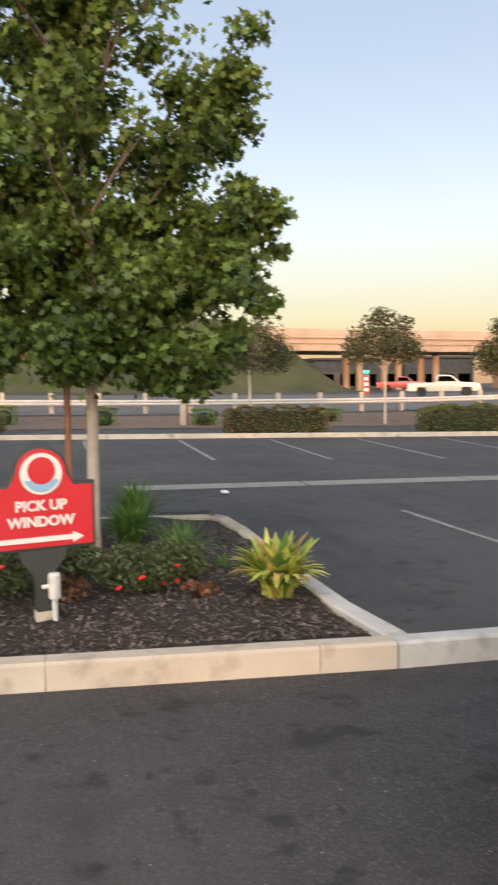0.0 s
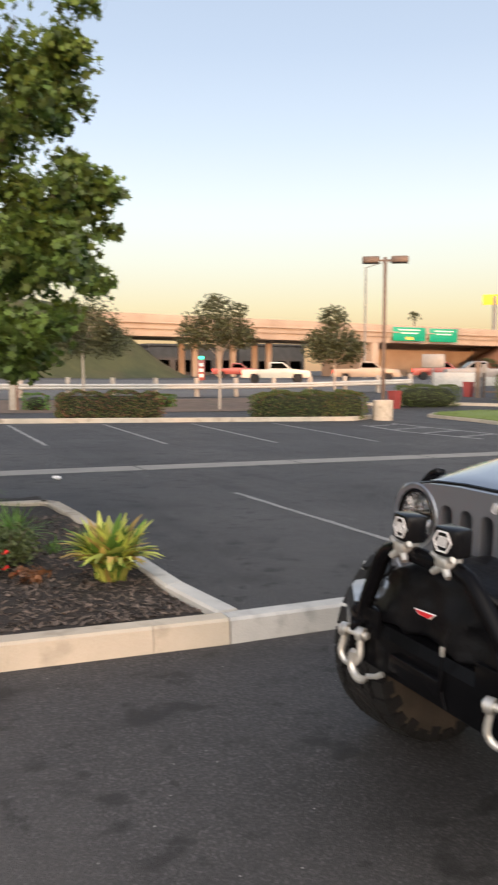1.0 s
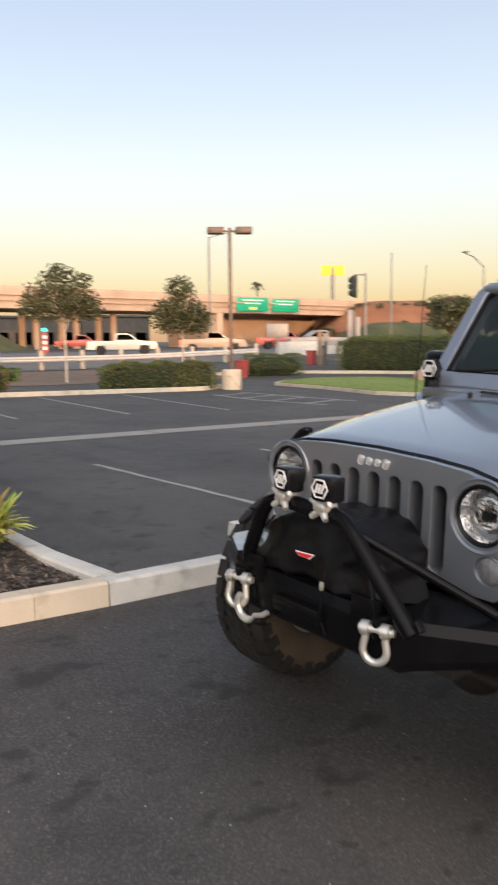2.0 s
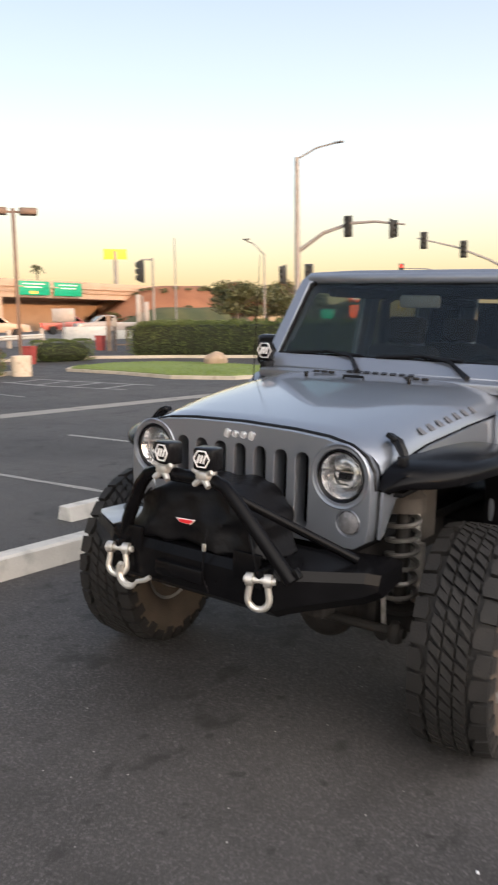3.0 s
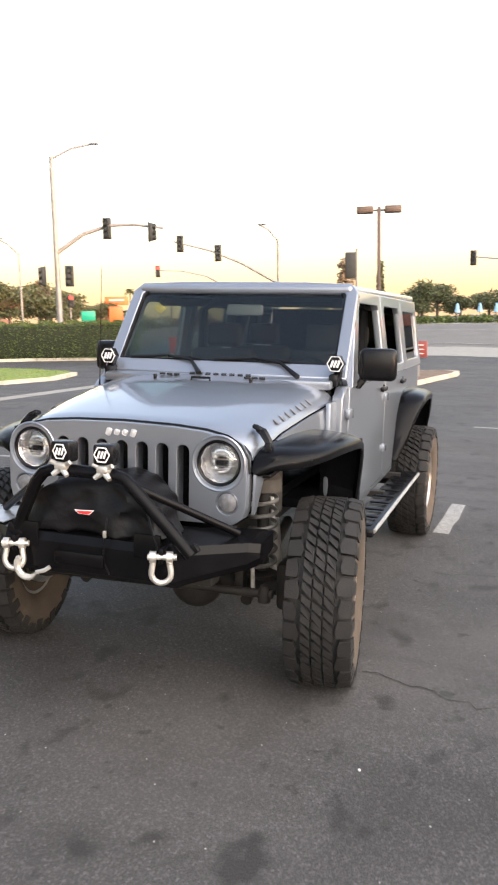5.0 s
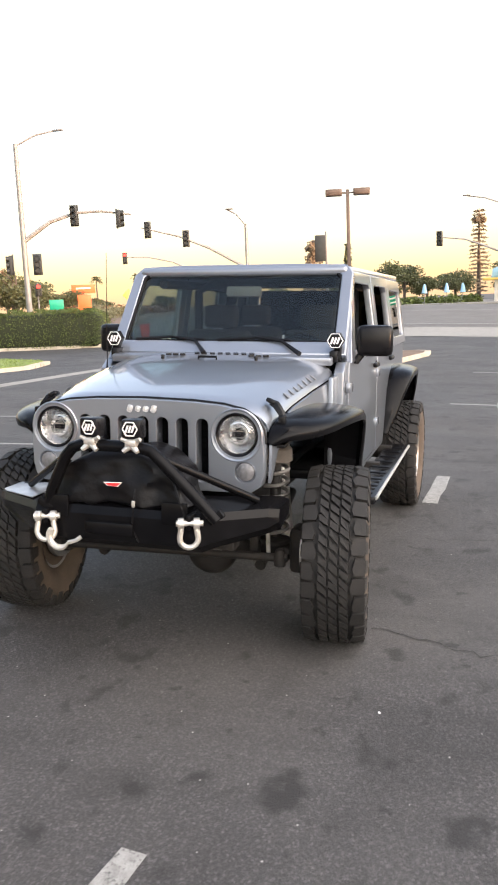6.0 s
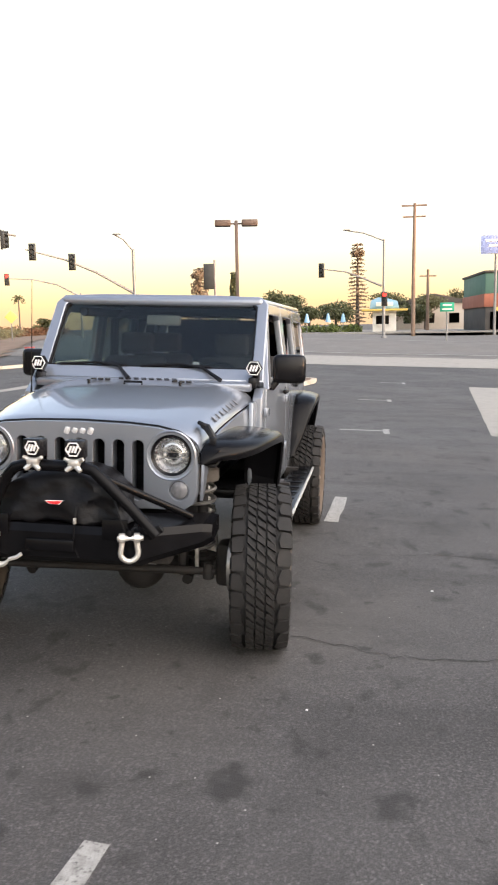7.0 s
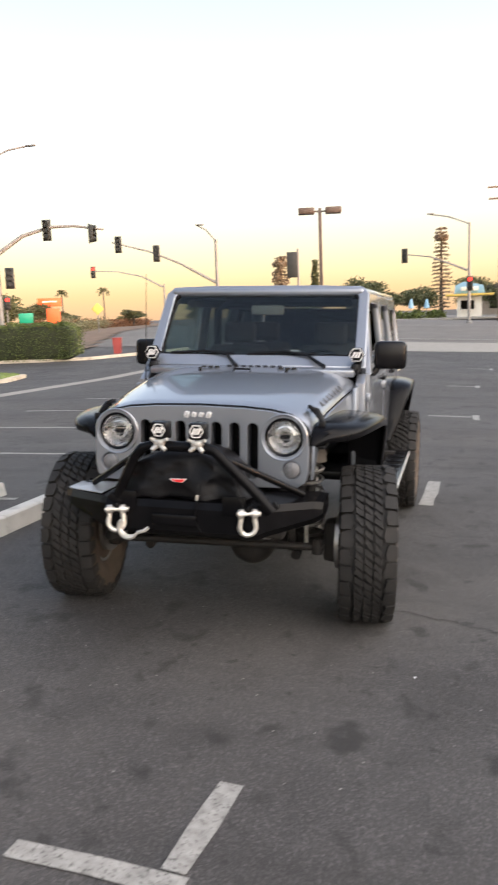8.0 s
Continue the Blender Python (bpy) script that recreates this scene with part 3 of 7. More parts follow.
for k, (a, b) in enumerate(zip(side, side[1:])):
    kerb_stone(a, b, M["concrete_white"] if k < 2 else M["concrete"], bed_kerb, z=0.09)
back = [(0.08, 6.92), (-1.2, 7.16), (-2.6, 7.35), (-4.2, 7.4), (-6.0, 7.45)]
for a, b in zip(back, back[1:]):
    kerb_stone(a, b, M["concrete"], bed_kerb, z=0.09)
far_kerb = thing("far_kerb", "buff concrete kerb at the far side of the car park", "kerb", kind="structure")
fk = [(-30, 25.2), (-12, 24.2), (-3, 23.3), (3, 22.9), (9, 22.4), (13, 22.1), (14.6, 22.0), (16.4, 23.2)]
for a, b in zip(fk, fk[1:]):
    kerb_stone(a, b, M["concrete"], far_kerb)

# wheel stop in the bay by the kerb
stop = thing("wheel_stop", "worn white painted concrete wheel stop lying on the asphalt", "wheel stop", pose(2.27, 3.06, height(2.27, 3.06), 0, 0, -2))
part("block", prism([(-0.09, 0), (0.09, 0), (0.06, 0.125), (-0.06, 0.125)], 1.2, pose(0, 0, 0, 90, 0, 90), 0.012), M["concrete_white"], stop)


# ---- planting bed ----
def bed_top(x, y):
    return 0.205 + 0.035 * math.sin(2.1 * x + 1) * math.sin(1.7 * y) + 0.02 * noise.noise((x * 3, y * 3, 0)) + 0.02 * smooth01(2.4, 3.4, y)


bm = bmesh.new()
bx, by = steps((-6.0, -3, 8), (-3, 0.1, 44)), steps((2.40, 7.3, 60))
grid = {}
for i, x in enumerate(bx):
    for j, y in enumerate(by):
        xx = min(x, 0.06 + 0.01 * math.sin(y))
        yy = max(y, line_y(min(xx, 0.0)) + 0.13)
        grid[i, j] = bm.verts.new((xx, yy, bed_top(xx, yy)))
for i in range(len(bx) - 1):
    for j in range(len(by) - 1):
        bm.faces.new((grid[i, j], grid[i + 1, j], grid[i + 1, j + 1], grid[i, j + 1]))
tagged(new("planting_bed", finish("planting_bed", bm, M["mulch"], True)), "planting bed covered in dark bark mulch", "planting bed", kind="structure")
rng = np.random.default_rng(5)
bm = bmesh.new()
for _ in range(11000):
    x, y = 0.02 - 3.0 * rng.random() ** 1.1, 2.48 + 3.6 * rng.random() ** 1.5
    s = 0.006 + 0.022 * rng.random() ** 2
    m = pose(x, y, bed_top(x, y) + 0.008, rng.uniform(-35, 35), rng.uniform(-35, 35), rng.uniform(0, 360))
    v = [bm.verts.new(m @ Vector(p)) for p in ((-s, -s * 0.35, 0), (s, -s * 0.25, 0), (s * 0.8, s * 0.3, 0.003), (-s * 0.9, s * 0.35, 0.002))]
    bm.faces.new(v)
tagged(new("mulch_chips", finish("mulch_chips", bm, M["chip"])), "loose brown and grey bark chips on the bed", "mulch", kind="stuff")


# ---- the young maple with its stake ----
def limb(bm, p, d, length, r, depth, rng, tips):
    p, d = Vector(p), Vector(d).normalized()
    pts, rad = [p.copy()], [r]
    for i in range(4):
        d = (d + Vector((rng.uniform(-0.16, 0.16), rng.uniform(-0.16, 0.16), rng.uniform(-0.02, 0.12)))).normalized()
        p = p + d * length / 4
        pts.append(p.copy())
        rad.append(r * (1 - 0.16 * (i + 1)))
    tube(pts, rad, 6, bm)
    tips.append(p)
    if depth:
        for _ in range(3):
            e = (d + Vector((rng.uniform(-0.8, 0.8), rng.uniform(-0.8, 0.8), rng.uniform(-0.1, 0.6)))).normalized()
            limb(bm, pts[rng.randint(1, 4)], e, length * rng.uniform(0.5, 0.75), r * 0.5, depth - 1, rng, tips)


def maple(x, y, seed):
    z = bed_top(x, y)
    t = thing("maple_tree", "young maple tree with dense dark green leaves in a planting bed", "tree", pose(x, y, z))
    rng = random.Random(seed)
    bm = bmesh.new()
    tips = []
    tube([(0, 0, -0.08), (0.0, 0, 0.3), (0.01, 0, 1.2), (0.0, 0, 2.2), (-0.02, 0, 3.4), (0, 0, 4.8)], [0.068, 0.056, 0.052, 0.045, 0.03, 0.012], 10, bm)
    part("trunk", bm, M["bark"], t, "pale smooth bark")
    bm = bmesh.new()
    for i in range(16):
        a = i * 2.4
        limb(bm, (0, 0, 1.45 + 0.2 * i), (math.cos(a), math.sin(a), 0.9), 1.25 - 0.03 * i, 0.022, 1, rng, tips)
    part("branchwork", bm, M["dark_bark"], t, "thin dark branchwork")
    lumps = [(-0.1, 0, 2.5, 1.0, 1.0, 1.1), (-0.2, 0, 3.8, 0.68, 0.9, 1.3), (0.75, -0.2, 2.3, 0.85, 0.8, 0.75), (-1.15, 0.1, 2.5, 0.85, 0.8, 0.9), (0.85, -0.1, 3.35, 0.6, 0.6, 0.75), (1.3, 0, 2.65, 0.55, 0.6, 0.55), (1.2, -0.1, 3.95, 0.34, 0.4, 0.6), (1.42, 0, 4.4, 0.16, 0.25, 0.3), (1.55, 0, 2.95, 0.25, 0.3, 0.3), (-0.1, -0.4, 1.75, 0.7, 0.6, 0.45),
             (-1.25, 0.1, 3.4, 0.45, 0.6, 0.6), (0.1, 0, 4.9, 0.6, 0.6, 0.9), (0.55, -0.5, 1.75, 0.6, 0.5, 0.4), (-1.2, -0.3, 1.75, 0.8, 0.6, 0.42), (1.05, 0.1, 4.0, 0.28, 0.3, 0.45), (-0.35, 0, 4.8, 0.34, 0.5, 0.7)]
    # leaves hang in sprays round the twig ends, with gaps of sky between the sprays
    spray = cloud(lumps, 300, seed, 0.25) * [1.07, 1.0, 1.02]
    nrng = np.random.default_rng(seed + 5)
    wide = nrng.uniform(0.14, 0.34, 300)
    inner = cloud(lumps, 8000, seed + 3, 0.1) * [0.9, 0.9, 0.96] + [0, 0, 0.08]
    pts = cloud([(p[0], p[1], p[2], w, w, w * 0.62) for p, w in zip(spray, wide)], 38000, seed, 0.3)
    twig = np.array([[*p] for p in tips])
    extra = twig[nrng.integers(0, len(twig), 2200)] + nrng.normal(size=(2200, 3)) * 0.13
    leaves("crown", np.vstack([pts, extra, inner]), 0.092, M["leaf"], t, "green lobed leaves", seed, "leaf", 0.3)
    return t


maple(-1.42, 5.16, 11)
maple(-4.5, 6.1, 12)
st = thing("tree_stake", "reddish round wooden stake beside the maple", "stake", pose(-1.62, 5.2, bed_top(-1.62, 5.2)))
part("pole", tube([(0, 0, -0.1), (0, 0, 1.0), (0.0, 0, 2.1)], [0.03, 0.029, 0.028], 10), M["stake"], st)


# ---- pick-up window sign ----
def letters(text, size, mat, parent, m, depth=0.004, name="lettering", label=""):
    cu = bpy.data.curves.new("text", "FONT")
    cu.body, cu.size, cu.extrude, cu.align_x, cu.align_y = text, size, depth, "CENTER", "CENTER"
    cu.resolution_u, cu.offset = 4, 0.035 * size
    ob = bpy.data.objects.new("text", cu)
    scene.collection.objects.link(ob)
    me = bpy.data.meshes.new_from_object(ob.evaluated_get(bpy.context.evaluated_depsgraph_get()))
    bpy.data.objects.remove(ob)
    me.materials.clear()
    me.materials.append(mat)
    ob = new(name, me)
    ob.parent = parent
    ob.matrix_basis = m
    return tagged(ob, label)


def arc(cx, cy, r, a0, a1, n):
    return [(cx + r * math.cos(radians(a0 + (a1 - a0) * i / n)), cy + r * math.sin(radians(a0 + (a1 - a0) * i / n))) for i in range(n + 1)]


def pickup_sign(x, y):
    z = bed_top(x, y)
    t = thing("pick_up_sign", "red pick-up window sign with white arrow on a dark post", "sign", pose(x, y, z - 0.02, 0, 0, 12))
    face = pose(0, 0, 0.70, 90, 0, 0)
    outline = lambda k: [(-0.34 + k, -0.235 + k), (0.34 - k, -0.235 + k), (0.34 - k, 0.185 - k)] + [(0.20, 0.185 - k)] + arc(0.0, 0.245, 0.175 - k, 0, 180, 16) + [(-0.20, 0.185 - k), (-0.34 + k, 0.185 - k)]
    part("frame", prism(outline(0.0), 0.075, face, 0.008), M["sign_dark"], t, "dark grey moulded frame")
    part("panel", prism(outline(0.02), 0.081, face), M["sign_red"], t, "red panel")
    letters("PICK UP", 0.088, M["sign_white"], t, pose(-0.005, -0.0425, 0.745, 90, 0, 0))
    letters("WINDOW", 0.088, M["sign_white"], t, pose(-0.005, -0.0425, 0.645, 90, 0, 0))
    part("arrow", prism([(-0.30, -0.016), (0.19, -0.016), (0.19, -0.036), (0.26, 0), (0.19, 0.036), (0.19, 0.016), (-0.30, 0.016)], 0.006, pose(0, -0.042, 0.535, 90, 0, 0)), M["sign_white"], t, "white arrow")
    badge = part("emblem", lathe([(0.0, 0.0), (0.125, 0.0), (0.13, 0.006), (0.0, 0.008)], 32, pose(0, -0.0415, 0.945, 90, 0, 0)), M["sign_white"], t, "round white emblem")
    part("emblem_shape", lathe([(0.0, 0.0), (0.085, 0.0), (0.085, 0.004), (0.0, 0.005)], 28, pose(0, -0.050, 0.965, 90, 0, 0)), M["sign_red"], badge)
    part("emblem_band", prism(arc(0, 0, 0.112, 200, 340, 14), 0.004, pose(0, -0.051, 0.945, 90, 0, 0)), M["kiosk_blue"], badge)
    part("post", loft([[Vector((sx * w, sy * d, zz)) for sx, sy in ((-1, -1), (1, -1), (1, 1), (-1, 1))] for zz, w, d in ((0.06, 0.045, 0.04), (0.26, 0.048, 0.04), (0.33, 0.075, 0.04), (0.40, 0.13, 0.04), (0.455, 0.15, 0.04), (0.466, 0.15, 0.04))]), M["sign_dark"], t, smooth=False)
    part("foot", box((0.10, 0.09, 0.10), (0, 0, 0.03), bevel=0.012), M["concrete"], t, "concrete foot")
    return t


pickup_sign(-1.89, 3.22)
pv = thing("pipe_riser", "white plastic irrigation riser in the mulch", "pipe", pose(-1.82, 3.16, bed_top(-1.82, 3.16)))
part("pipe", tube([(0, 0, -0.05), (0, 0, 0.2)], 0.017, 10), M["pvc"], pv)
part("valve", lathe([(0.036, 0.14), (0.038, 0.15), (0.038, 0.29), (0.03, 0.30), (0.0, 0.302)], 16), M["pvc"], pv)
part("spout", tube([(-0.03, 0, 0.22), (-0.075, 0, 0.215)], 0.014, 8), M["pvc"], pv)


# ---- bed plants ----
def strap_plant(x, y, n, length, mats, seed, label, wide=0.026, name="lily_clump"):
    rng = random.Random(seed)
    t = thing(name, label, "plant", pose(x, y, bed_top(x, y) - 0.01))
    bms = [bmesh.new() for _ in mats]
    for i in range(n):
        k = min(int(rng.random() ** 1.6 * len(mats)), len(mats) - 1)
        bm = bms[k]
        a, le, lean = rng.uniform(0, 360), length * rng.uniform(0.6, 1.1), rng.uniform(0.05, 0.85)
        w = wide * rng.uniform(0.6, 1.1)
        m = pose(rng.uniform(-0.07, 0.07), rng.uniform(-0.07, 0.07), 0, 0, 0, a)
        prev, ang, px, pz = None, 0.12 + 0.25 * lean, 0.0, 0.0
        for j in range(7):
            u = j / 6
            ww = w * (0.55 + 0.75 * u - 1.05 * u * u) if j < 6 else 0.08 * w
            row = [bm.verts.new(m @ Vector((px, s * ww, pz + 0.25 * abs(s) * ww))) for s in (-1, 0, 1)]
            if prev:
                for q in (0, 1):
                    bm.faces.new((prev[q], prev[q + 1], row[q + 1], row[q]))
            prev = row
            px += le / 6 * math.sin(ang)
            pz += le / 6 * math.cos(ang)
            ang += 0.34 * lean + 0.04
    for bm, mt in zip(bms, mats):
        part("foliage", bm, mt, t)
    return t


strap_plant(-0.30, 3.36, 330, 0.46, [M["strap_leaf"], M["strap_green"], M["strap_leaf"], M["dry_leaf"]], 3, "lily clump with yellowing strap leaves in dark mulch", 0.054)
strap_plant(-0.78, 4.45, 180, 0.46, [M["grass_leaf"]], 4, "clump of narrow bright green grassy leaves", 0.013, "grass_clump")
strap_plant(-1.08, 5.4, 300, 0.50, [M["grass_leaf"]], 5, "tall clump of narrow green grassy leaves", 0.017, "grass_clump")
strap_plant(-0.92, 6.2, 240, 0.55, [M["strap_green"]], 6, "clump of green strap leaves by the back kerb", 0.016, "grass_clump")
strap_plant(-0.45, 4.35, 22, 0.16, [M["grass_leaf"]], 7, "small tuft of green weeds in mulch", 0.009, "weed_tuft")
strap_plant(-1.55, 6.6, 100, 0.5, [M["strap_green"]], 8, "clump of green strap leaves by the back kerb", 0.016, "grass_clump")


def rose(x, y, r, hgt, flowers, seed, label):
    rng = random.Random(seed)
    t = thing("rose_bush", label, "bush", pose(x, y, bed_top(x, y)))
    bm = bmesh.new()
    for i in range(9):
        a = i * 0.7
        tube([(0, 0, -0.03), (0.4 * r * math.cos(a), 0.4 * r * math.sin(a), hgt * 0.5), (0.75 * r * math.cos(a), 0.75 * r * math.sin(a), hgt * 0.85)], [0.008, 0.006, 0.003], 5, bm)
    part("stems", bm, M["dark_bark"], t)
    pts = cloud([(0, 0, hgt * 0.55, r, r * 0.9, hgt * 0.5), (r * 0.4, 0, hgt * 0.4, r * 0.7, r * 0.7, hgt * 0.38), (-r * 0.4, 0.1, hgt * 0.45, r * 0.7, r * 0.7, hgt * 0.42)], int(2600 * r / 0.3), seed, 0.35)
    leaves("foliage", pts, 0.034, M["rose_leaf"], t, "", seed, "oval", 0.4)
    for fx, fz in flowers:
        bm = bmesh.new()
        for k in range(9):
            a, q = k * 2.4, 0.3 + 0.7 * k / 9
            bmesh.ops.create_uvsphere(bm, u_segments=6, v_segments=4, radius=0.016, matrix=pose(fx + 0.016 * q * math.cos(a), -r * 0.88 + 0.012 * q * math.sin(a), fz + 0.010 * q * math.sin(a * 1.7), 30 * math.cos(a), 30 * math.sin(a), 0) @ Matrix.Diagonal((1, 0.8, 0.6, 1)))
        part("flower", bm, M["petal"], t, "red rose flower")
    return t


rose(-1.25, 3.80, 0.33, 0.36, [(0.02, 0.17), (-0.14, 0.11)], 21, "low rose bush with small red flowers")
rose(-0.92, 4.0, 0.26, 0.34, [(-0.02, 0.17), (0.06, 0.02), (-0.11, 0.05), (-0.02, 0.06)], 22, "low rose bush with red flowers in mulch")
rose(-2.25, 3.85, 0.42, 0.46, [(0.1, 0.3)], 23, "dense low rose bush behind the sign")
rose(-1.75, 4.25, 0.34, 0.42, [], 24, "dense low green bush beside the maple")
pts = cloud([(0, 0, 0.1, 0.14, 0.12, 0.12)], 160, 6, 0.2)
dr = thing("dried_plant", "dried orange-brown plant in the mulch", "plant", pose(-0.83, 3.45, bed_top(-0.83, 3.45)))
leaves("foliage", pts * [1, 1, 0.6], 0.045, M["autumn"], dr, "", 6, "oval")
dr = thing("dried_plant", "dried orange-brown plant in the mulch", "plant", pose(-1.70, 3.62, bed_top(-1.70, 3.62)))
leaves("foliage", pts, 0.045, M["autumn"], dr, "", 7, "oval")


# ---- strip beyond the car park: side street, soil, hedges, small trees, barrier ----
ds = sheet("soil_strip", steps((-40, 22, 40)), steps((29.2, 38.5, 10)), M["soil"], 0.02)
tagged(ds, "strip of dry brown soil and weeds along the street", "soil", kind="structure")
rd = sheet("road", steps((-150, 48, 70)), steps((39.5, 60, 22)), M["road"], 0.025)
tagged(rd, "grey street behind the barrier", "road", kind="structure")


def hedge(x, y, lx, ly, hgt, rz, mats, seed, label, n, size=0.07, round_=0.25, name="hedge"):
    z = height(x, y)
    t = thing(name, label, "hedge", pose(x, y, z, 0, 0, rz))
    rng = np.random.default_rng(seed)
    bm = box((lx - 0.22, ly - 0.22, hgt - 0.12), (0, 0, (hgt - 0.12) / 2 - 0.01), bevel=min(round_, ly * 0.35), seg=3)
    part("core", bm, M["hedge_core"], t)
    p = rng.uniform(-1, 1, (n, 3))
    face = rng.integers(0, 5, n)
    for ax, sel in ((0, face == 0), (1, (face == 1) | (face == 2)), (2, face >= 3)):
        p[sel, ax] = np.sign(p[sel, ax]) * rng.uniform(0.86, 1.03, sel.sum())
    p[:, 2] = np.where(face >= 3, np.abs(p[:, 2]), p[:, 2])
    lump = 1 + 0.05 * np.sin(p[:, 0] * lx * 2.3 + seed) + 0.04 * np.sin(p[:, 0] * lx * 5.1)
    q = np.abs(p)
    over = np.clip(q[:, 0] + q[:, 2] - 1.72, 0, 1) * 0.4
    pts = np.stack([p[:, 0] * (lx / 2) * (1 - over), p[:, 1] * ly / 2 * lump, (p[:, 2] * (1 - over * 0.5) + 1) * hgt / 2 * lump], 1)
    cut = rng.random(n)
    k = 0
    for frac, mt in mats:
        sel = (cut >= k) & (cut < k + frac)
        k += frac
        if sel.any():
            leaves("foliage", pts[sel], size, mt, t, "", seed + int(k * 10), "oval", 0.35)
    return t


hedge(6.2, 24.3, 3.5, 1.2, 0.95, -10, [(0.62, M["hedge_leaf"]), (0.38, M["hedge_red"])], 31, "clipped low hedge with reddish leaves on the strip", 9000)
hedge(13.4, 23.2, 4.2, 1.3, 1.0, -10, [(0.85, M["hedge_leaf"]), (0.15, M["hedge_red"])], 32, "clipped low green hedge with red leaf patches", 9500)
hedge(-4.5, 26.0, 3.5, 1.2, 0.8, -5, [(0.7, M["hedge_leaf"]), (0.3, M["autumn"])], 33, "low mixed hedge with orange flowers on the strip", 3500)
hedge(24.2, 29.6, 3.0, 1.8, 1.05, -28, [(1.0, M["hedge_leaf"])], 34, "rounded clipped green shrub beside the street", 4200, 0.07, 0.6, "shrub")
hedge(31.35, 23.3, 12.9, 2.2, 1.8, -72.5, [(1.0, M["hedge_leaf"])], 36, "long tall clipped green hedge along the street corner", 32000, 0.075, 0.4)
for i, (x, y, s) in enumerate(((5.3, 31.5, 0.8), (1.0, 32, 0.9), (11.6, 33.0, 0.7), (16.2, 31.5, 0.8), (-3, 33, 0.9), (8.8, 33, 0.6))):
    hedge(x, y, 1.3 * s, 1.1 * s, 0.85 * s, i * 20, [(0.85, M["grass_leaf"]), (0.15, M["autumn"])], 40 + i, "small loose green shrub on the soil strip", 700, 0.09, 0.4, "small_shrub")


def street_tree(x, y, clear, lumps, n, seed, leaf, label, lean=0.0, trunk=0.07, size=0.13, shell=0.4, bark="bark"):
    z = height(x, y)
    t = thing("street_tree", label, "tree", pose(x, y, z - 0.05))
    rng = random.Random(seed)
    bm, tips = bmesh.new(), []
    tube([(0, 0, -0.1), (0.02, 0, clear * 0.5), (lean * 0.5, 0, clear), (lean, 0, clear + 1.0)], [trunk, trunk * 0.85, trunk * 0.75, trunk * 0.4], 8, bm)
    for i in range(8):
        a = i * 2.4 + seed
        limb(bm, (lean * 0.5, 0, clear + 0.08 * i), (math.cos(a), math.sin(a), 1.1), 1.1, trunk * 0.4, 1, rng, tips)
    part("trunk", bm, M[bark], t)
    full = [(a * 1.1, b * 1.1, 3.45 + (c - 3.3) * 1.25, p * 1.12, q * 1.12, r * 1.3) for a, b, c, p, q, r in lumps]
    leaves("crown", cloud(full, int(n * 1.7), seed, shell), size, leaf, t, "", seed, "oval", 0.3)
    return t


street_tree(7.65, 32.8, 2.4, [(0.3, 0, 3.4, 1.4, 1.3, 1.1), (1.2, 0, 3.0, 0.9, 0.9, 0.7), (-0.6, 0, 3.1, 1.0, 1.0, 0.8)], 3200, 51, M["far_leaf"], "small street tree with a round green crown")
street_tree(13.3, 30.7, 2.1, [(-0.4, 0, 3.5, 1.3, 1.2, 0.85), (0.5, 0, 3.4, 1.1, 1.1, 0.75), (1.15, 0.1, 3.2, 0.65, 0.7, 0.5), (-1.3, 0, 3.2, 0.65, 0.7, 0.55), (-0.2, 0, 4.35, 0.7, 0.7, 0.4), (0.8, 0, 4.15, 0.5, 0.5, 0.35)], 3400, 52, M["far_leaf"], "small street tree with a spreading olive green crown", 0.0, 0.06)
street_tree(17.8, 28.2, 2.0, [(0, 0, 3.0, 1.1, 1.1, 0.8), (0.7, 0, 2.8, 0.8, 0.8, 0.6), (-0.7, 0, 2.9, 0.85, 0.8, 0.65), (-0.1, 0, 3.9, 0.7, 0.6, 0.5)], 3000, 53, M["far_leaf"], "small street tree with a loose olive green crown", 0.0, 0.06)
street_tree(-4.0, 34, 2.2, [(0, 0, 3.4, 1.7, 1.5, 1.2), (0.9, 0, 3.0, 1.1, 1.0, 0.8)], 2600, 54, M["autumn"], "small street tree with orange-brown leaves")

pp = thing("wooden_post", "weathered pale wooden post on the soil strip", "post", pose(4.35, 31.5, height(4.35, 31.5)))
part("post", box((0.24, 0.14, 2.3), (0, 0, 1.05), bevel=0.02), M["bark"], pp)
part("plank", box((0.08, 0.05, 2.0), (0.19, 0.04, 0.95), bevel=0.01), M["stake"], pp)

barrier = thing("guard_rail", "pale galvanised guard rail on wooden posts", "guard rail", kind="structure")
for k in range(-7, 13):
    x, y = 2.42 * k + 1.6, 40.6 - 0.055 * (2.42 * k)
    part("post", box((0.22, 0.2, 1.2), (x, y, height(x, y) + 0.5), bevel=0.02), M["bark"], barrier)
for dz in (0.52, 0.66):
    part("rail", tube([(2.42 * k + 1.6, 40.42 - 0.055 * 2.42 * k, height(2.42 * k + 1.6, 40.4) + dz) for k in range(-7, 13)], 0.085, 8), M["rail"], barrier)


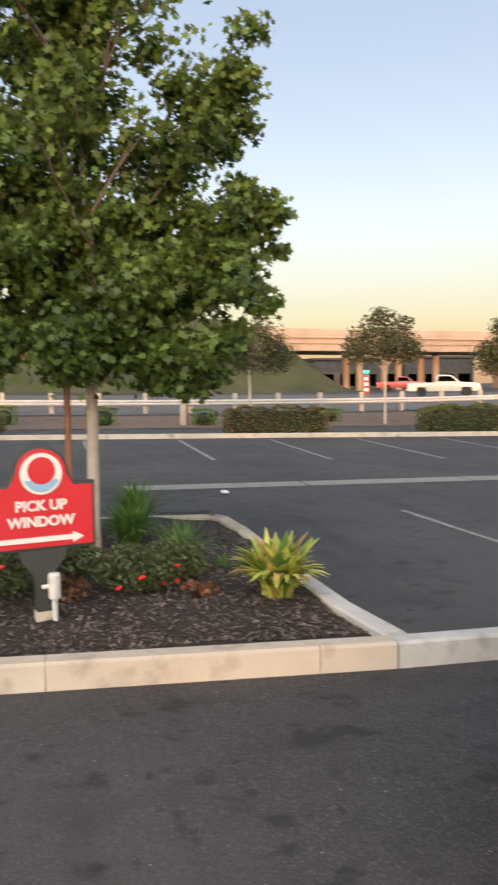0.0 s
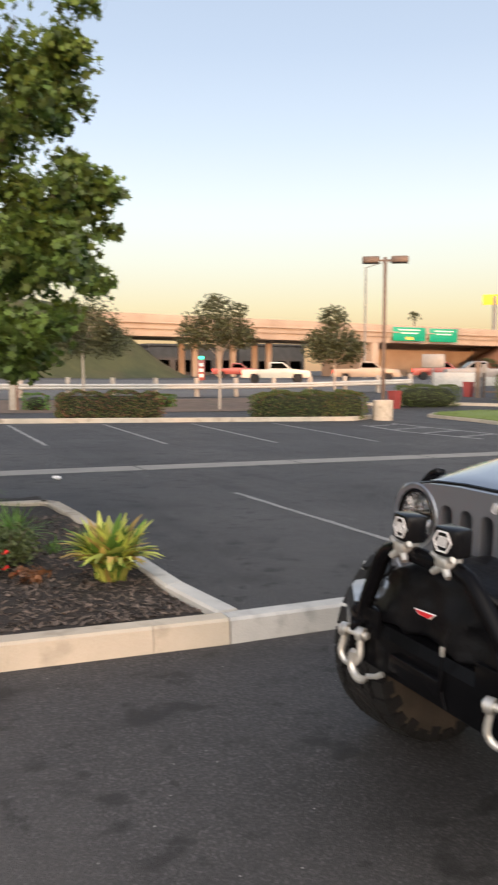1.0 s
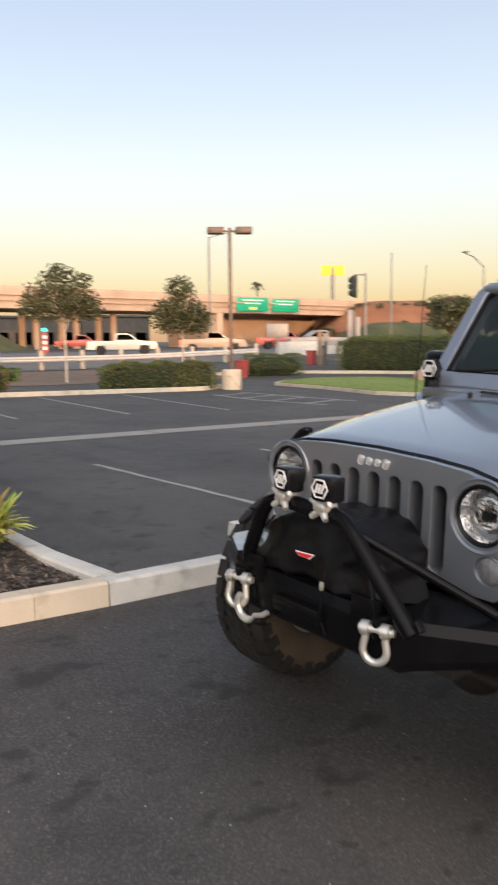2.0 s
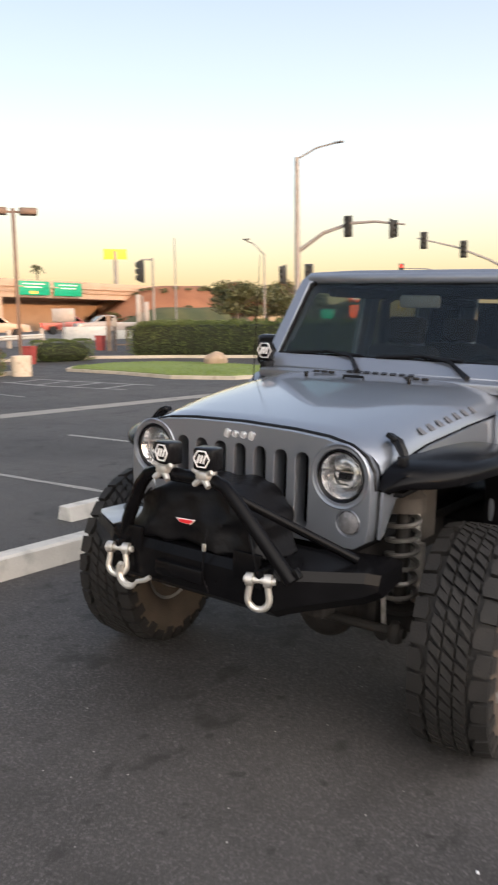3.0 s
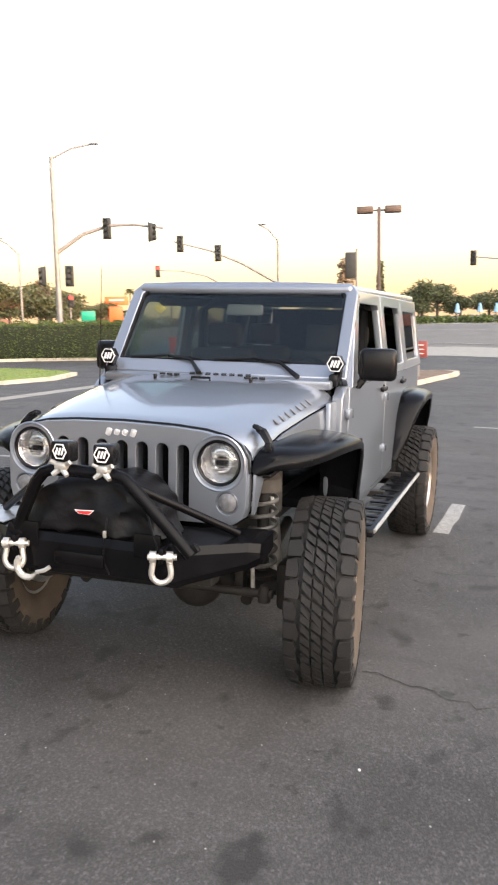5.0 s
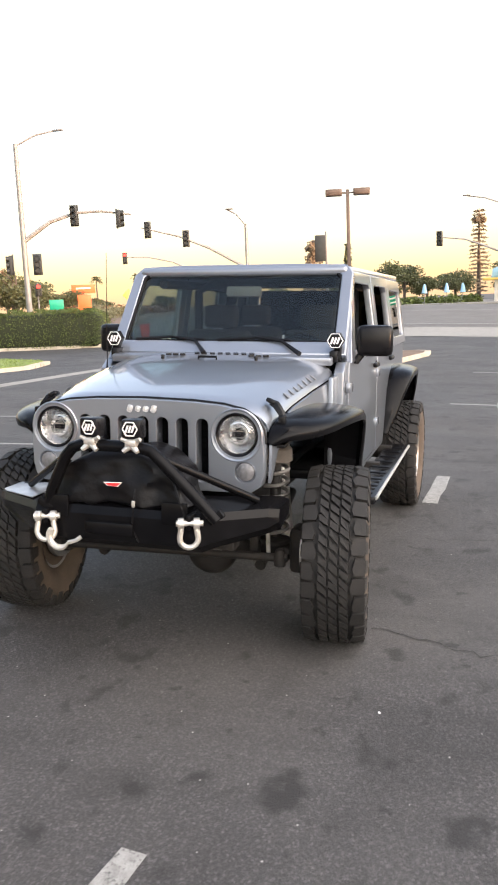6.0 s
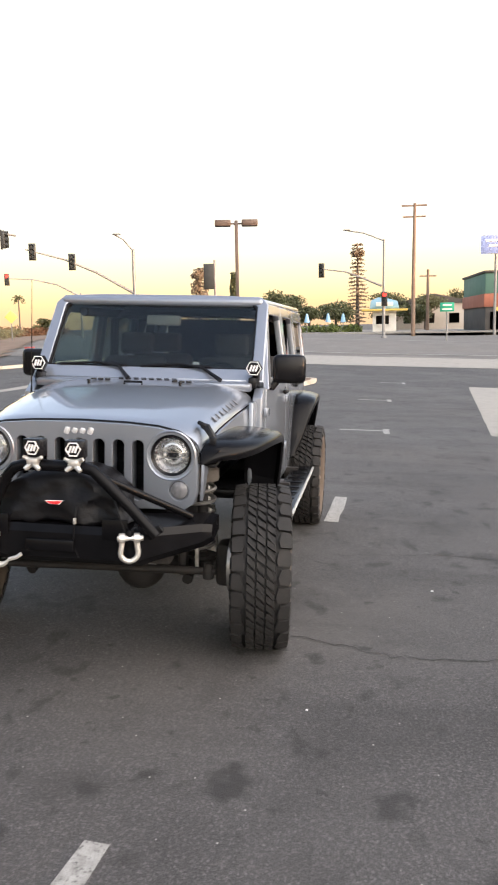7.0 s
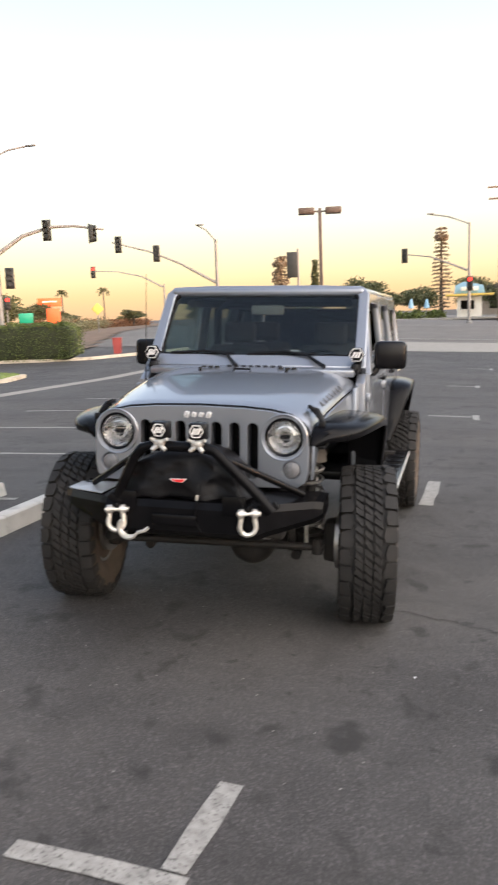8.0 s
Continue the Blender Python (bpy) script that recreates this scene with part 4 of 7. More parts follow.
# ---- embankments and the overpass ----
def mound(name, cx, cy, rx, ry, top, rz, mat, label, flat=0.35, seed=0):
    bm = bmesh.new()
    n, r = 48, 18
    m = pose(cx, cy, 0, 0, 0, rz)
    rings = []
    for j in range(r + 1):
        u = j / r
        ring = []
        for i in range(n):
            a = 2 * math.pi * i / n
            p = m @ Vector((rx * u * math.cos(a), ry * u * math.sin(a), 0))
            hh = top * (1 - smooth01(flat, 1.0, u))
            ring.append(bm.verts.new((p.x, p.y, height(p.x, p.y) - 0.15 + hh + 0.35 * noise.noise((p.x * 0.12 + seed, p.y * 0.12, 0)) * min(1, hh))))
        rings.append(ring)
    for a, b in zip(rings, rings[1:]):
        for i in range(n):
            if a is not rings[0]:
                bm.faces.new((a[i], a[(i + 1) % n], b[(i + 1) % n], b[i]))
    bm.faces.new(rings[1])
    bmesh.ops.delete(bm, geom=[v for v in bm.verts if not v.link_faces], context="VERTS")
    bmesh.ops.recalc_face_normals(bm, faces=bm.faces)
    ob = new(name, finish(name, bm, mat, True))
    return tagged(ob, label, "embankment", kind="structure")


A, B = Vector((10.0, 85.5, 0)), Vector((118.0, 99.6, 0))
d_bridge = (B - A).normalized()
n_bridge = Vector((-d_bridge.y, d_bridge.x, 0))
mound("embankment_west", 8, 91, 31, 19, 8.4, 7, M["hill"], "grassy olive green motorway embankment", 0.45)
mound("embankment_east", 106.5, 95.5, 21, 19, 7.6, 0, M["red_soil"], "bare reddish embankment slope with green patches", 0.20, 3)
mound("embankment_foot", 101, 86.5, 24, 10, 3.6, 6, M["hill"], "grassy olive green foot of the embankment", 0.3, 5)
rng = np.random.default_rng(19)
slope = []
for _ in range(70):
    a, u = rng.uniform(3.0, 6.6), rng.uniform(0.35, 0.95)
    slope.append((106.5 + 21 * u * math.cos(a), 95.5 + 19 * u * math.sin(a), 1.15 + 7.6 * (1 - smooth01(0.20, 1.0, u)), 0.9, 0.9, 0.3))
tagged(leaves("slope_scrub", cloud(slope, 5200, 79, 0.2), 0.28, M["woods"], None, "", 79, "oval"), "olive green scrub on the bare slope", "scrub", kind="stuff")
bridge = thing("overpass", "long concrete road overpass lit warm by low sun", "bridge")
for name, off, z0, z1, thick in (("deck", 6.0, 6.6, 7.5, 12.0), ("parapet", 0.0, 7.35, 8.35, 0.35), ("parapet", 12.0, 7.4, 8.3, 0.35), ("ledge", -0.1, 7.25, 7.42, 0.5)):
    c = A + d_bridge * 32.0 + n_bridge * off
    ob = part(name, box((126.0, thick, z1 - z0), bevel=0.04), M["bridge"], bridge)
    ob.matrix_basis = pose(c.x, c.y, (z0 + z1) / 2, 0, 0, math.degrees(math.atan2(d_bridge.y, d_bridge.x)))
for off in (0.6, 4.0, 8.0, 11.4):
    c = A + d_bridge * 31.0 + n_bridge * off
    ob = part("girder", box((122.0, 0.7, 1.1), bevel=0.03), M["bridge"], bridge)
    ob.matrix_basis = pose(c.x, c.y, 6.3, 0, 0, math.degrees(math.atan2(d_bridge.y, d_bridge.x)))
for s in (31, 37, 43):
    for off in (6.0, 9.5):
        c = A + d_bridge * s + n_bridge * off
        part("column", tube([(c.x, c.y, 0.2), (c.x, c.y, 6.2)], 0.45, 14), M["bridge"], bridge)
for s in (58.0, 92.0):
    c = A + d_bridge * s + n_bridge * 6.0
    ob = part("wall", box((1.2, 11.4, 6.0), bevel=0.05), M["bridge"], bridge)
    ob.matrix_basis = pose(c.x, c.y, 3.6, 0, 0, 7.5)
c = A + d_bridge * 77.0 + n_bridge * 11.0
part("abutment", box((34.0, 1.0, 6.2), bevel=0.05), M["bridge"], bridge).matrix_basis = pose(c.x, c.y, 3.4, 0, 0, 7.5)
for s, w in ((64.0, 6.2), (71.4, 5.6)):
    c = A + d_bridge * s - n_bridge * 0.5
    t = thing("road_sign", "green motorway direction sign fixed to the overpass", "road sign", pose(c.x, c.y, 7.1, 0, 0, math.degrees(math.atan2(d_bridge.y, d_bridge.x)) - 6), "green road signs")
    part("panel", box((w, 0.08, 2.0), bevel=0.02), M["road_green"], t)
    for zz, ww in ((0.62, 0.66), (0.15, 0.5)):
        part("text_bar", box((w * ww, 0.02, 0.16), (0, -0.055, zz)), M["sign_white"], t)
    if w > 6.0:
        part("text_bar", box((1.5, 0.02, 0.4), (0.0, -0.055, -0.6)), M["kiosk_yellow"], t, "orange panel")
    part("bracket", box((w, 0.25, 0.10), (0, 0.2, -1.2)), M["steel"], t)
# shops glimpsed under the bridge; two walls are coloured dark to stand for its shade
for i, (x, y, w, hgt, mt) in enumerate(((52, 128, 16, 5, "shop_dark"), (70, 133, 14, 5.5, "shop_dark"), (38, 126, 10, 4, "pale_wall"))):
    t = thing("far_shop", "low shop building glimpsed beyond the overpass", "building", pose(x, y, height(x, y)))
    part("wall", box((w, 8, hgt), (0, 0, hgt / 2 - 0.1), bevel=0.05), M[mt], t)
    part("roof", box((w + 0.6, 8.6, 0.4), (0, 0, hgt + 0.1), bevel=0.05), M["shop_dark"], t)
    for k in range(4):
        part("window", box((w / 6, 0.12, 2.0), (-w * 0.36 + k * w * 0.24, -4.03, 1.6)), M["dark_window"], t)


# ---- parked and waiting vehicles ----
def wheel_small(parent, x, y, r=0.34, w=0.22):
    ty = part("tyre", lathe([(r * 0.6, -w / 2), (r * 0.95, -w / 2), (r, -w / 2 + 0.03), (r, w / 2 - 0.03), (r * 0.95, w / 2), (r * 0.6, w / 2)], 20, pose(x, y, r, 90, 0, 0)), M["rubber"], parent)
    part("hub", lathe([(0.0, -w / 2 + 0.04), (r * 0.62, -w / 2 + 0.03), (r * 0.62, w / 2 - 0.03), (0.0, w / 2 - 0.04)], 16, pose(x, y, r, 90, 0, 0)), M["rim"], ty)


def pickup(x, y, rz, paint, label, bed_open=True, name="pickup_truck"):
    t = thing(name, label, "truck", pose(x, y, height(x, y) + 0.02, 0, 0, rz))
    L, W = 5.1, 1.78
    low = [(-2.55, 0.45), (-1.95, 0.42), (-1.85, 0.72), (-1.3, 0.72), (-1.2, 0.42), (1.2, 0.42), (1.3, 0.72), (1.9, 0.72), (2.0, 0.42), (2.5, 0.45), (2.55, 0.75), (2.45, 0.98), (1.2, 1.08), (0.95, 1.1), (-0.55, 1.1), (-0.6, 1.05), (-2.52, 1.03)]
    part("body", prism(low, W, pose(0, 0, 0, 90, 0, 0), 0.03), M[paint], t)
    cab = [(-0.55, 1.09), (1.15, 1.09), (0.55, 1.55), (0.35, 1.6), (-0.35, 1.6), (-0.5, 1.54)]
    part("cab", prism(cab, W * 0.86, pose(0, 0, 0, 90, 0, 0), 0.05), M[paint], t)
    part("side_window", prism([(-0.42, 1.13), (0.92, 1.13), (0.48, 1.5), (-0.36, 1.5)], W * 0.87, pose(0, 0, 0, 90, 0, 0)), M["dark_window"], t)
    part("windscreen", box((0.02, W * 0.74, 0.56), (0.89, 0, 1.33), (0, -52, 0)), M["dark_window"], t)
    part("bumper", box((0.16, W * 0.98, 0.18), (2.58, 0, 0.52), bevel=0.03), M["steel"], t)
    part("bumper", box((0.16, W * 0.98, 0.16), (-2.6, 0, 0.52), bevel=0.03), M["steel"], t)
    part("tail_light", box((0.04, 0.14, 0.3), (-2.55, -0.8, 0.85)), M["lamp_red"], t)
    for wx in (-1.57, 1.6):
        for wy in (-0.8, 0.8):
            wheel_small(t, wx, wy)
    return t


pickup(27.2, 50.5, -28, "truck_white", "cream pickup truck waiting on the street")
pickup(34.2, 48.8, -34, "truck_tan", "tan pickup truck waiting on the street")
pickup(41.5, 44.5, 150, "grey_paint", "pale grey pickup truck waiting on the street")
pickup(36.5, 76.0, -30, "truck_red", "red car partly hidden behind the street tree", name="red_truck")
pickup(46.0, 54.0, -34, "truck_red", "red pickup truck farther along the street", name="red_truck")


# ---- lamps, signals, poles ----
def parking_lamp(x, y, top, rz, label, base=True):
    z = height(x, y)
    t = thing("parking_lamp", label, "street lamp", pose(x, y, z, 0, 0, rz), "car park lamps")
    if base:
        part("base", lathe([(0.37, -0.1), (0.37, 0.72), (0.34, 0.75), (0.0, 0.76)], 24), M["concrete"], t, "round concrete base")
    part("pole", box((0.13, 0.13, top - 0.6), (0, 0, 0.7 + (top - 0.7) / 2 - 0.05), bevel=0.015), M["lamp_brown"], t)
    part("arm", box((0.9, 0.06, 0.06), (0, 0, top - 0.12)), M["lamp_brown"], t)
    for s in (-1, 1):
        part("lamp_head", box((0.62, 0.42, 0.24), (s * 0.52, 0, top - 0.1), bevel=0.035), M["lamp_brown"], t, "bronze box lamp head")
    return t


parking_lamp(15.97, 22.13, 5.95, -36, "bronze twin-head car park lamp on a concrete base")
parking_lamp(27.5, 3.72, 6.0, -80, "dark bronze twin-head car park lamp")


def signal_head(parent, x, y, z, yaw, lit=None, hgt=0.98):
    m = pose(x, y, z, 0, 0, yaw)
    h = part("signal_head", box((0.36, 0.22, hgt), bevel=0.03), M["signal_dark"], parent, "dark signal head", m=m)
    part("backplate", box((0.46, 0.03, hgt + 0.12), (0, 0.1, 0), bevel=0.01), M["signal_dark"], h)
    for k, c in ((1, "red"), (0, "amber"), (-1, "green")):
        mt = M["lamp_red"] if c == "red" and lit == "red" else M["lamp_green"] if c == lit == "green" else M["signal_dark"]
        part("lens", lathe([(0.0, 0), (0.14, 0), (0.13, 0.02), (0.0, 0.03)], 16, pose(0, -0.115, k * hgt * 0.31, 90, 0, 0)), mt, h)
        part("visor", lathe([(0.15, 0), (0.155, 0.16), (0.15, 0.16), (0.145, 0)], 16, pose(0, -0.11, k * hgt * 0.31, 90, 0, 0)), M["signal_dark"], h)
    return h


def signal_pole(label, foot, top, arm, lum=None, r=0.13, heads=(), name="traffic_signal", mat="steel"):
    x, y = foot
    z = height(x, y)
    t = thing(name, label, "traffic signal")
    part("pole", tube([(x, y, z - 0.1), (x, y, (z + top) / 2), (x, y, top)], [r, r * 0.85, r * 0.7], 12), M[mat], t)
    part("base", lathe([(r * 1.8, -0.1), (r * 1.8, 0.12), (r * 1.2, 0.2), (0, 0.2)], 12, pose(x, y, z)), M[mat], t)
    if arm:
        part("mast_arm", tube(arm, [r * 0.7 - r * 0.4 * i / (len(arm) - 1) for i in range(len(arm))], 8), M[mat], t)
    if lum:
        part("lamp_arm", tube([(x, y, top - 0.1), ((x + lum[0]) / 2, (y + lum[1]) / 2, (top * 0.35 + lum[2] * 0.65)), lum], 0.05, 8), M[mat], t)
        part("lamp", box((0.2, 0.55, 0.09), (lum[0], lum[1] - 0.2, lum[2]), bevel=0.03), M[mat], t)
    for h in heads:
        signal_head(t, *h)
    return t


signal_pole("tall steel signal pole with curved mast arm and street light", (34.2, 21.98), 10.25, [(34.2, 21.93, 5.4), (34.9, 20.75, 6.35), (35.6, 19.5, 6.8), (36.2, 18.4, 6.85), (36.9, 17.0, 6.65)], (35.15, 20.2, 10.9), 0.17,
            [(35.5, 19.65, 6.65, -75, None), (36.6, 17.6, 6.45, 15, None, 0.9), (33.85, 22.6, 4.2, -150, None), (34.5, 21.45, 4.2, -60, None)])
signal_pole("signal pole with long sloping mast arm over the street", (49.6, 14.5), 7.0, [(49.6, 14.55, 4.1), (48.9, 16.9, 5.5), (48.2, 18.8, 6.35), (47.2, 21.1, 7.0)], (49.25, 15.7, 8.0), 0.14,
            [(47.35, 20.7, 6.85, -70, None), (48.3, 18.35, 6.2, -70, None)])
signal_pole("far signal pole with a curved mast arm", (71, 26.3), 5.2, [(71, 26.4, 4.9), (70.3, 28.3, 6.0), (69.3, 30.4, 6.5), (68.4, 32.6, 6.6)], None, 0.12, [(68.4, 32.5, 6.5, -65, "red")])
signal_pole("steel signal pole with mast arm and street light", (59.9, -2.35), 8.1, [(59.9, -2.2, 4.6), (59.9, -0.8, 5.2), (59.85, 0.6, 5.75), (59.8, 2.5, 6.0)], (59.9, 0.7, 8.9), 0.13,
            [(59.8, 2.45, 5.9, -90, None), (59.7, -2.4, 3.6, -90, "red")])
signal_pole("thin steel pole carrying a signal seen from its back", (31.3, 5.35), 4.6, None, None, 0.07, [(31.25, 5.6, 3.9, 100, None)])
signal_pole("short signal pole with a side-mounted signal head", (31.5, 30.05), 5.4, [(31.5, 30.05, 5.3), (31.0, 30.5, 5.3)], None, 0.08, [(31.0, 30.5, 4.65, -160, None, 1.15)])
signal_pole("short far signal pole with a lit red lamp", (49.9, 31.0), 3.9, None, None, 0.07, [(49.7, 30.8, 3.35, -55, "red", 0.8)])
signal_pole("slim street lamp pole beyond the hedge", (46.2, 32.7), 6.7, None, (45.4, 33.9, 7.7), 0.08, (), "street_lamp")
signal_pole("slim street lamp pole by the overpass", (49.9, 71.2), 13.0, None, (52.5, 69.4, 13.6), 0.14, (), "street_lamp")
signal_pole("far slim street pole", (72, 64.4), 12.0, None, None, 0.12, (), "street_lamp")

up = thing("utility_pole", "weathered wooden utility pole with two crossarms", "utility pole", pose(66.1, -4.9, height(66, -5)))
part("pole", tube([(0, 0, -0.3), (0, 0, 5), (0, -0.05, 11.0)], [0.19, 0.16, 0.12], 10), M["wood_pole"], up)
for zz, w in ((10.8, 2.1), (9.9, 1.9)):
    part("crossarm", box((0.12, w, 0.13), (0, 0, zz)), M["wood_pole"], up)
    for k in (-0.9, -0.4, 0.4, 0.9):
        part("insulator", lathe([(0.0, 0), (0.05, 0), (0.03, 0.12), (0.0, 0.14)], 8, pose(0, k, zz + 0.06)), M["sign_white"], up)
up2 = thing("utility_pole", "farther wooden utility pole with crossarm", "utility pole", pose(86, -7.4, height(86, -7)))
part("pole", tube([(0, 0, -0.3), (0, 0, 6.9)], [0.2, 0.14], 8), M["wood_pole"], up2)
part("crossarm", box((0.12, 1.8, 0.14), (0, 0, 6.2)), M["wood_pole"], up2)


def board(name, label, category, x, y, z, w, hgt, yaw, mat, post=True, bars=(), r=0.06, ground=None):
    """A sign board on one post, facing along its -y."""
    t = thing(name, label, category, pose(x, y, 0, 0, 0, yaw))
    g = height(x, y) if ground is None else ground
    part("panel", box((w, 0.08, hgt), (0, 0, z), bevel=0.02), M[mat], t)
    for bz, bw, bh in bars:
        part("text_bar", box((w * bw, 0.02, bh), (0, -0.05, z + bz)), M["sign_white"], t)
    if post:
        part("post", tube([(0, 0.09, g - 0.2), (0, 0.09, z + hgt * 0.3)], r, 8), M["steel"], t)
    return t


board("pole_sign", "tall lit yellow roadside sign beyond the overpass", "sign", 102, 105.5, 14.3, 4.2, 1.8, -40, "sign_yellow", r=0.35)
board("street_sign", "green street name sign on a post", "sign", 56, -6.8, 2.8, 1.0, 0.65, -90, "road_green", bars=((0.15, 0.6, 0.1), (-0.15, 0.7, 0.1)))
board("pole_sign", "pale blue roadside sign on a tall pole", "sign", 70.4, -12.2, 8.4, 2.6, 1.6, -96, "sign_blue", bars=((0.35, 0.7, 0.2), (-0.1, 0.5, 0.2)), r=0.12)
board("warning_sign", "orange construction sign by the street", "sign", 54.2, 29.5, 2.35, 1.05, 1.2, -62, "orange")
board("street_sign", "small green sign by the hedge", "sign", 48, 28.4, 2.2, 1.0, 0.7, -60, "road_green")
board("roadside_sign", "orange shop sign far beyond the street", "sign", 100.0, 54.3, 4.76, 3.3, 1.2, -62, "orange", bars=((0.1, 0.6, 0.2),))
dia = thing("warning_sign", "yellow diamond warning sign on a post", "sign", pose(59.4, 28.1, 0, 0, 0, -65))
part("panel", box((0.75, 0.03, 0.75), (0, 0, 2.85), (0, 45, 0), bevel=0.01), M["kiosk_yellow"], dia)
part("post", tube([(0, 0.05, 0.3), (0, 0.05, 2.9)], 0.04, 8), M["steel"], dia)
board("crossing_sign", "pair of pale street signs seen from the back", "sign", 33.5, 40.2, 2.35, 1.5, 0.9, -40, "steel")
board("entry_sign", "low red sign with white lines beside the lot", "sign", 21.7, 1.5, 0.7, 0.62, 0.5, -97, "truck_red", bars=((0.13, 0.7, 0.03), (0.0, 0.7, 0.03), (-0.13, 0.7, 0.03)))
banner = board("banner", "narrow red banner with white marks on a post", "banner", 19.0, 45.7, 1.7, 0.42, 1.3, -20, "truck_red", bars=((0.35, 0.6, 0.2), (0.0, 0.6, 0.2), (-0.35, 0.6, 0.2)))
part("lamp", box((0.3, 0.2, 0.2), (0, 0, 2.5), bevel=0.04), M["lamp_green"], banner)


def bin_(x, y, label):
    t = thing("waste_bin", label, "bin", pose(x, y, height(x, y), 0, 0, 15), "red bins")
    part("body", loft([[Vector((sx * w, sy * w, z)) for sx, sy in ((-1, -1), (1, -1), (1, 1), (-1, 1))] for z, w in ((-0.02, 0.18), (0.4, 0.21), (0.80, 0.235))]), M["red_plastic"], t, smooth=False)
    part("lid", box((0.50, 0.50, 0.07), (0, 0, 0.83), bevel=0.02), M["red_plastic"], t)


bin_(37.1, 16.7, "red plastic waste bin beside the street")
bin_(22.0, 29.3, "red plastic waste bin beside the shrub")
bin_(30.5, 33.5, "red plastic waste bin by the street corner")
gate = thing("corner_gate", "low barrier with two pale panels on brown posts", "barrier", pose(31.37, 32.19, height(31.37, 32.19), 0, 0, -46))
for k in (-0.72, 0.02, 0.62):
    part("post", box((0.09, 0.09, 1.25), (k, 0.06, 0.6), bevel=0.01), M["wood_pole"], gate)
for k, w in ((-0.35, 0.62), (0.34, 0.52)):
    part("panel", box((w, 0.05, 0.52), (k, 0, 0.92), bevel=0.015), M["concrete_white"], gate, "pale panel")
part("rail", box((1.4, 0.06, 0.08), (-0.05, 0.06, 0.32), bevel=0.01), M["wood_pole"], gate)
post = thing("corner_post", "tall weathered post with a small box at the corner", "post", pose(30.51, 32.78, height(30.51, 32.78), 0, 0, -46))
part("post", box((0.26, 0.22, 2.1), (0, 0, 1.0), bevel=0.02), M["wood_pole"], post)
part("post", box((0.16, 0.16, 1.9), (0.34, 0.1, 0.9), bevel=0.02), M["dark_bark"], post)
part("meter_box", box((0.30, 0.16, 0.5), (0.34, -0.05, 1.65), bevel=0.02), M["gutter"], post, "pale grey box")
cab = thing("notice_board", "pair of tall grey boards on posts behind the hedge", "board", pose(30.42, 29.91, height(30.42, 29.91), 0, 0, -46))
for k, zz in ((-0.14, 2.3), (0.14, 1.9)):
    part("panel", box((0.26, 0.08, 1.9), (k * 1.6, 0, zz), bevel=0.015), M["steel"], cab)
part("post", tube([(0, 0.1, -0.1), (0, 0.1, 3.2)], 0.06, 8), M["steel"], cab)
cab = thing("white_barrier", "pale concrete barrier block at the street corner", "barrier", pose(36.0, 41.0, height(36, 41), 0, 0, -45))
part("block", box((3.0, 0.5, 1.0), (0, 0, 0.48), bevel=0.05), M["concrete_white"], cab)

# ---- grass island, boulder, access road ----
def pad(name, outline, dz, mat, label, category):
    bm = bmesh.new()
    top = [bm.verts.new((x, y, height(x, y) + dz)) for x, y in outline]
    low = [bm.verts.new((x, y, height(x, y) - 0.05)) for x, y in outline]
    f = [bm.faces.new(top)]
    k = len(outline)
    for i in range(k):
        f.append(bm.faces.new((low[i], low[(i + 1) % k], top[(i + 1) % k], top[i])))
    bmesh.ops.recalc_face_normals(bm, faces=f)
    return tagged(new(name, finish(name, bm, mat)), label, category, kind="structure")


isl = [(19.3, 23.6), (18.7, 20.0), (17.5, 16.2), (18.2, 14.0), (20.5, 13.6), (23.2, 14.4), (24.6, 16.8), (25.6, 20.5), (25.3, 23.6), (23.4, 25.3), (20.8, 24.9)]
pad("lawn_island_kerb", isl, 0.12, M["concrete"], "pale concrete kerb round a lawn island", "kerb")
mid = Vector((sum(p[0] for p in isl) / len(isl), sum(p[1] for p in isl) / len(isl)))
inner = [tuple(mid + (Vector(p) - mid) * 0.955) for p in isl]
pad("lawn_island", inner, 0.15, M["lawn"], "traffic island covered in short green lawn", "lawn")
rng = np.random.default_rng(9)
g = rng.uniform((17.5, 13.5), (25.7, 25.4), (24000, 2))
poly = [Vector(p) for p in inner]


def within(p, poly):
    c = False
    for i in range(len(poly)):
        a, b = poly[i], poly[i - 1]
        if (a.y > p[1]) != (b.y > p[1]) and p[0] < (b.x - a.x) * (p[1] - a.y) / (b.y - a.y) + a.x:
            c = not c
    return c


g = np.array([(x, y, height(x, y) + 0.15) for x, y in g if within((x, y), poly)])
ob = leaves("lawn_grass", g, 0.075, M["lawn_leaf"], None, "", 9, "blade", 0.1, 2.2)
tagged(ob, "short bright green grass blades", "grass", kind="stuff")
bo = thing("boulder", "rounded tan boulder on the lawn island", "boulder", pose(25.0, 20.3, height(25.0, 20.3) + 0.13, 0, 0, 20))
bm = bmesh.new()
bmesh.ops.create_icosphere(bm, subdivisions=3, radius=1.0)
for v in bm.verts:
    q = v.co * (1 + 0.18 * noise.noise(v.co * 1.6) + 0.06 * noise.noise(v.co * 4))
    v.co = Vector((q.x * 0.62, q.y * 0.5, max(q.z, -0.3) * 0.42 + 0.12))
part("rock", bm, M["boulder"], bo)
ek = thing("street_kerb", "buff concrete kerb between the access road and the hedge", "kerb", kind="structure")
run = [(22.0, 31.5), (26.2, 29.0), (28.6, 25.8), (30.9, 21.3), (31.9, 18.4), (33.2, 16.4), (35.6, 15.0), (39.0, 13.2)]
for a, b in zip(run, run[1:]):
    kerb_stone(a, b, M["concrete"], ek)

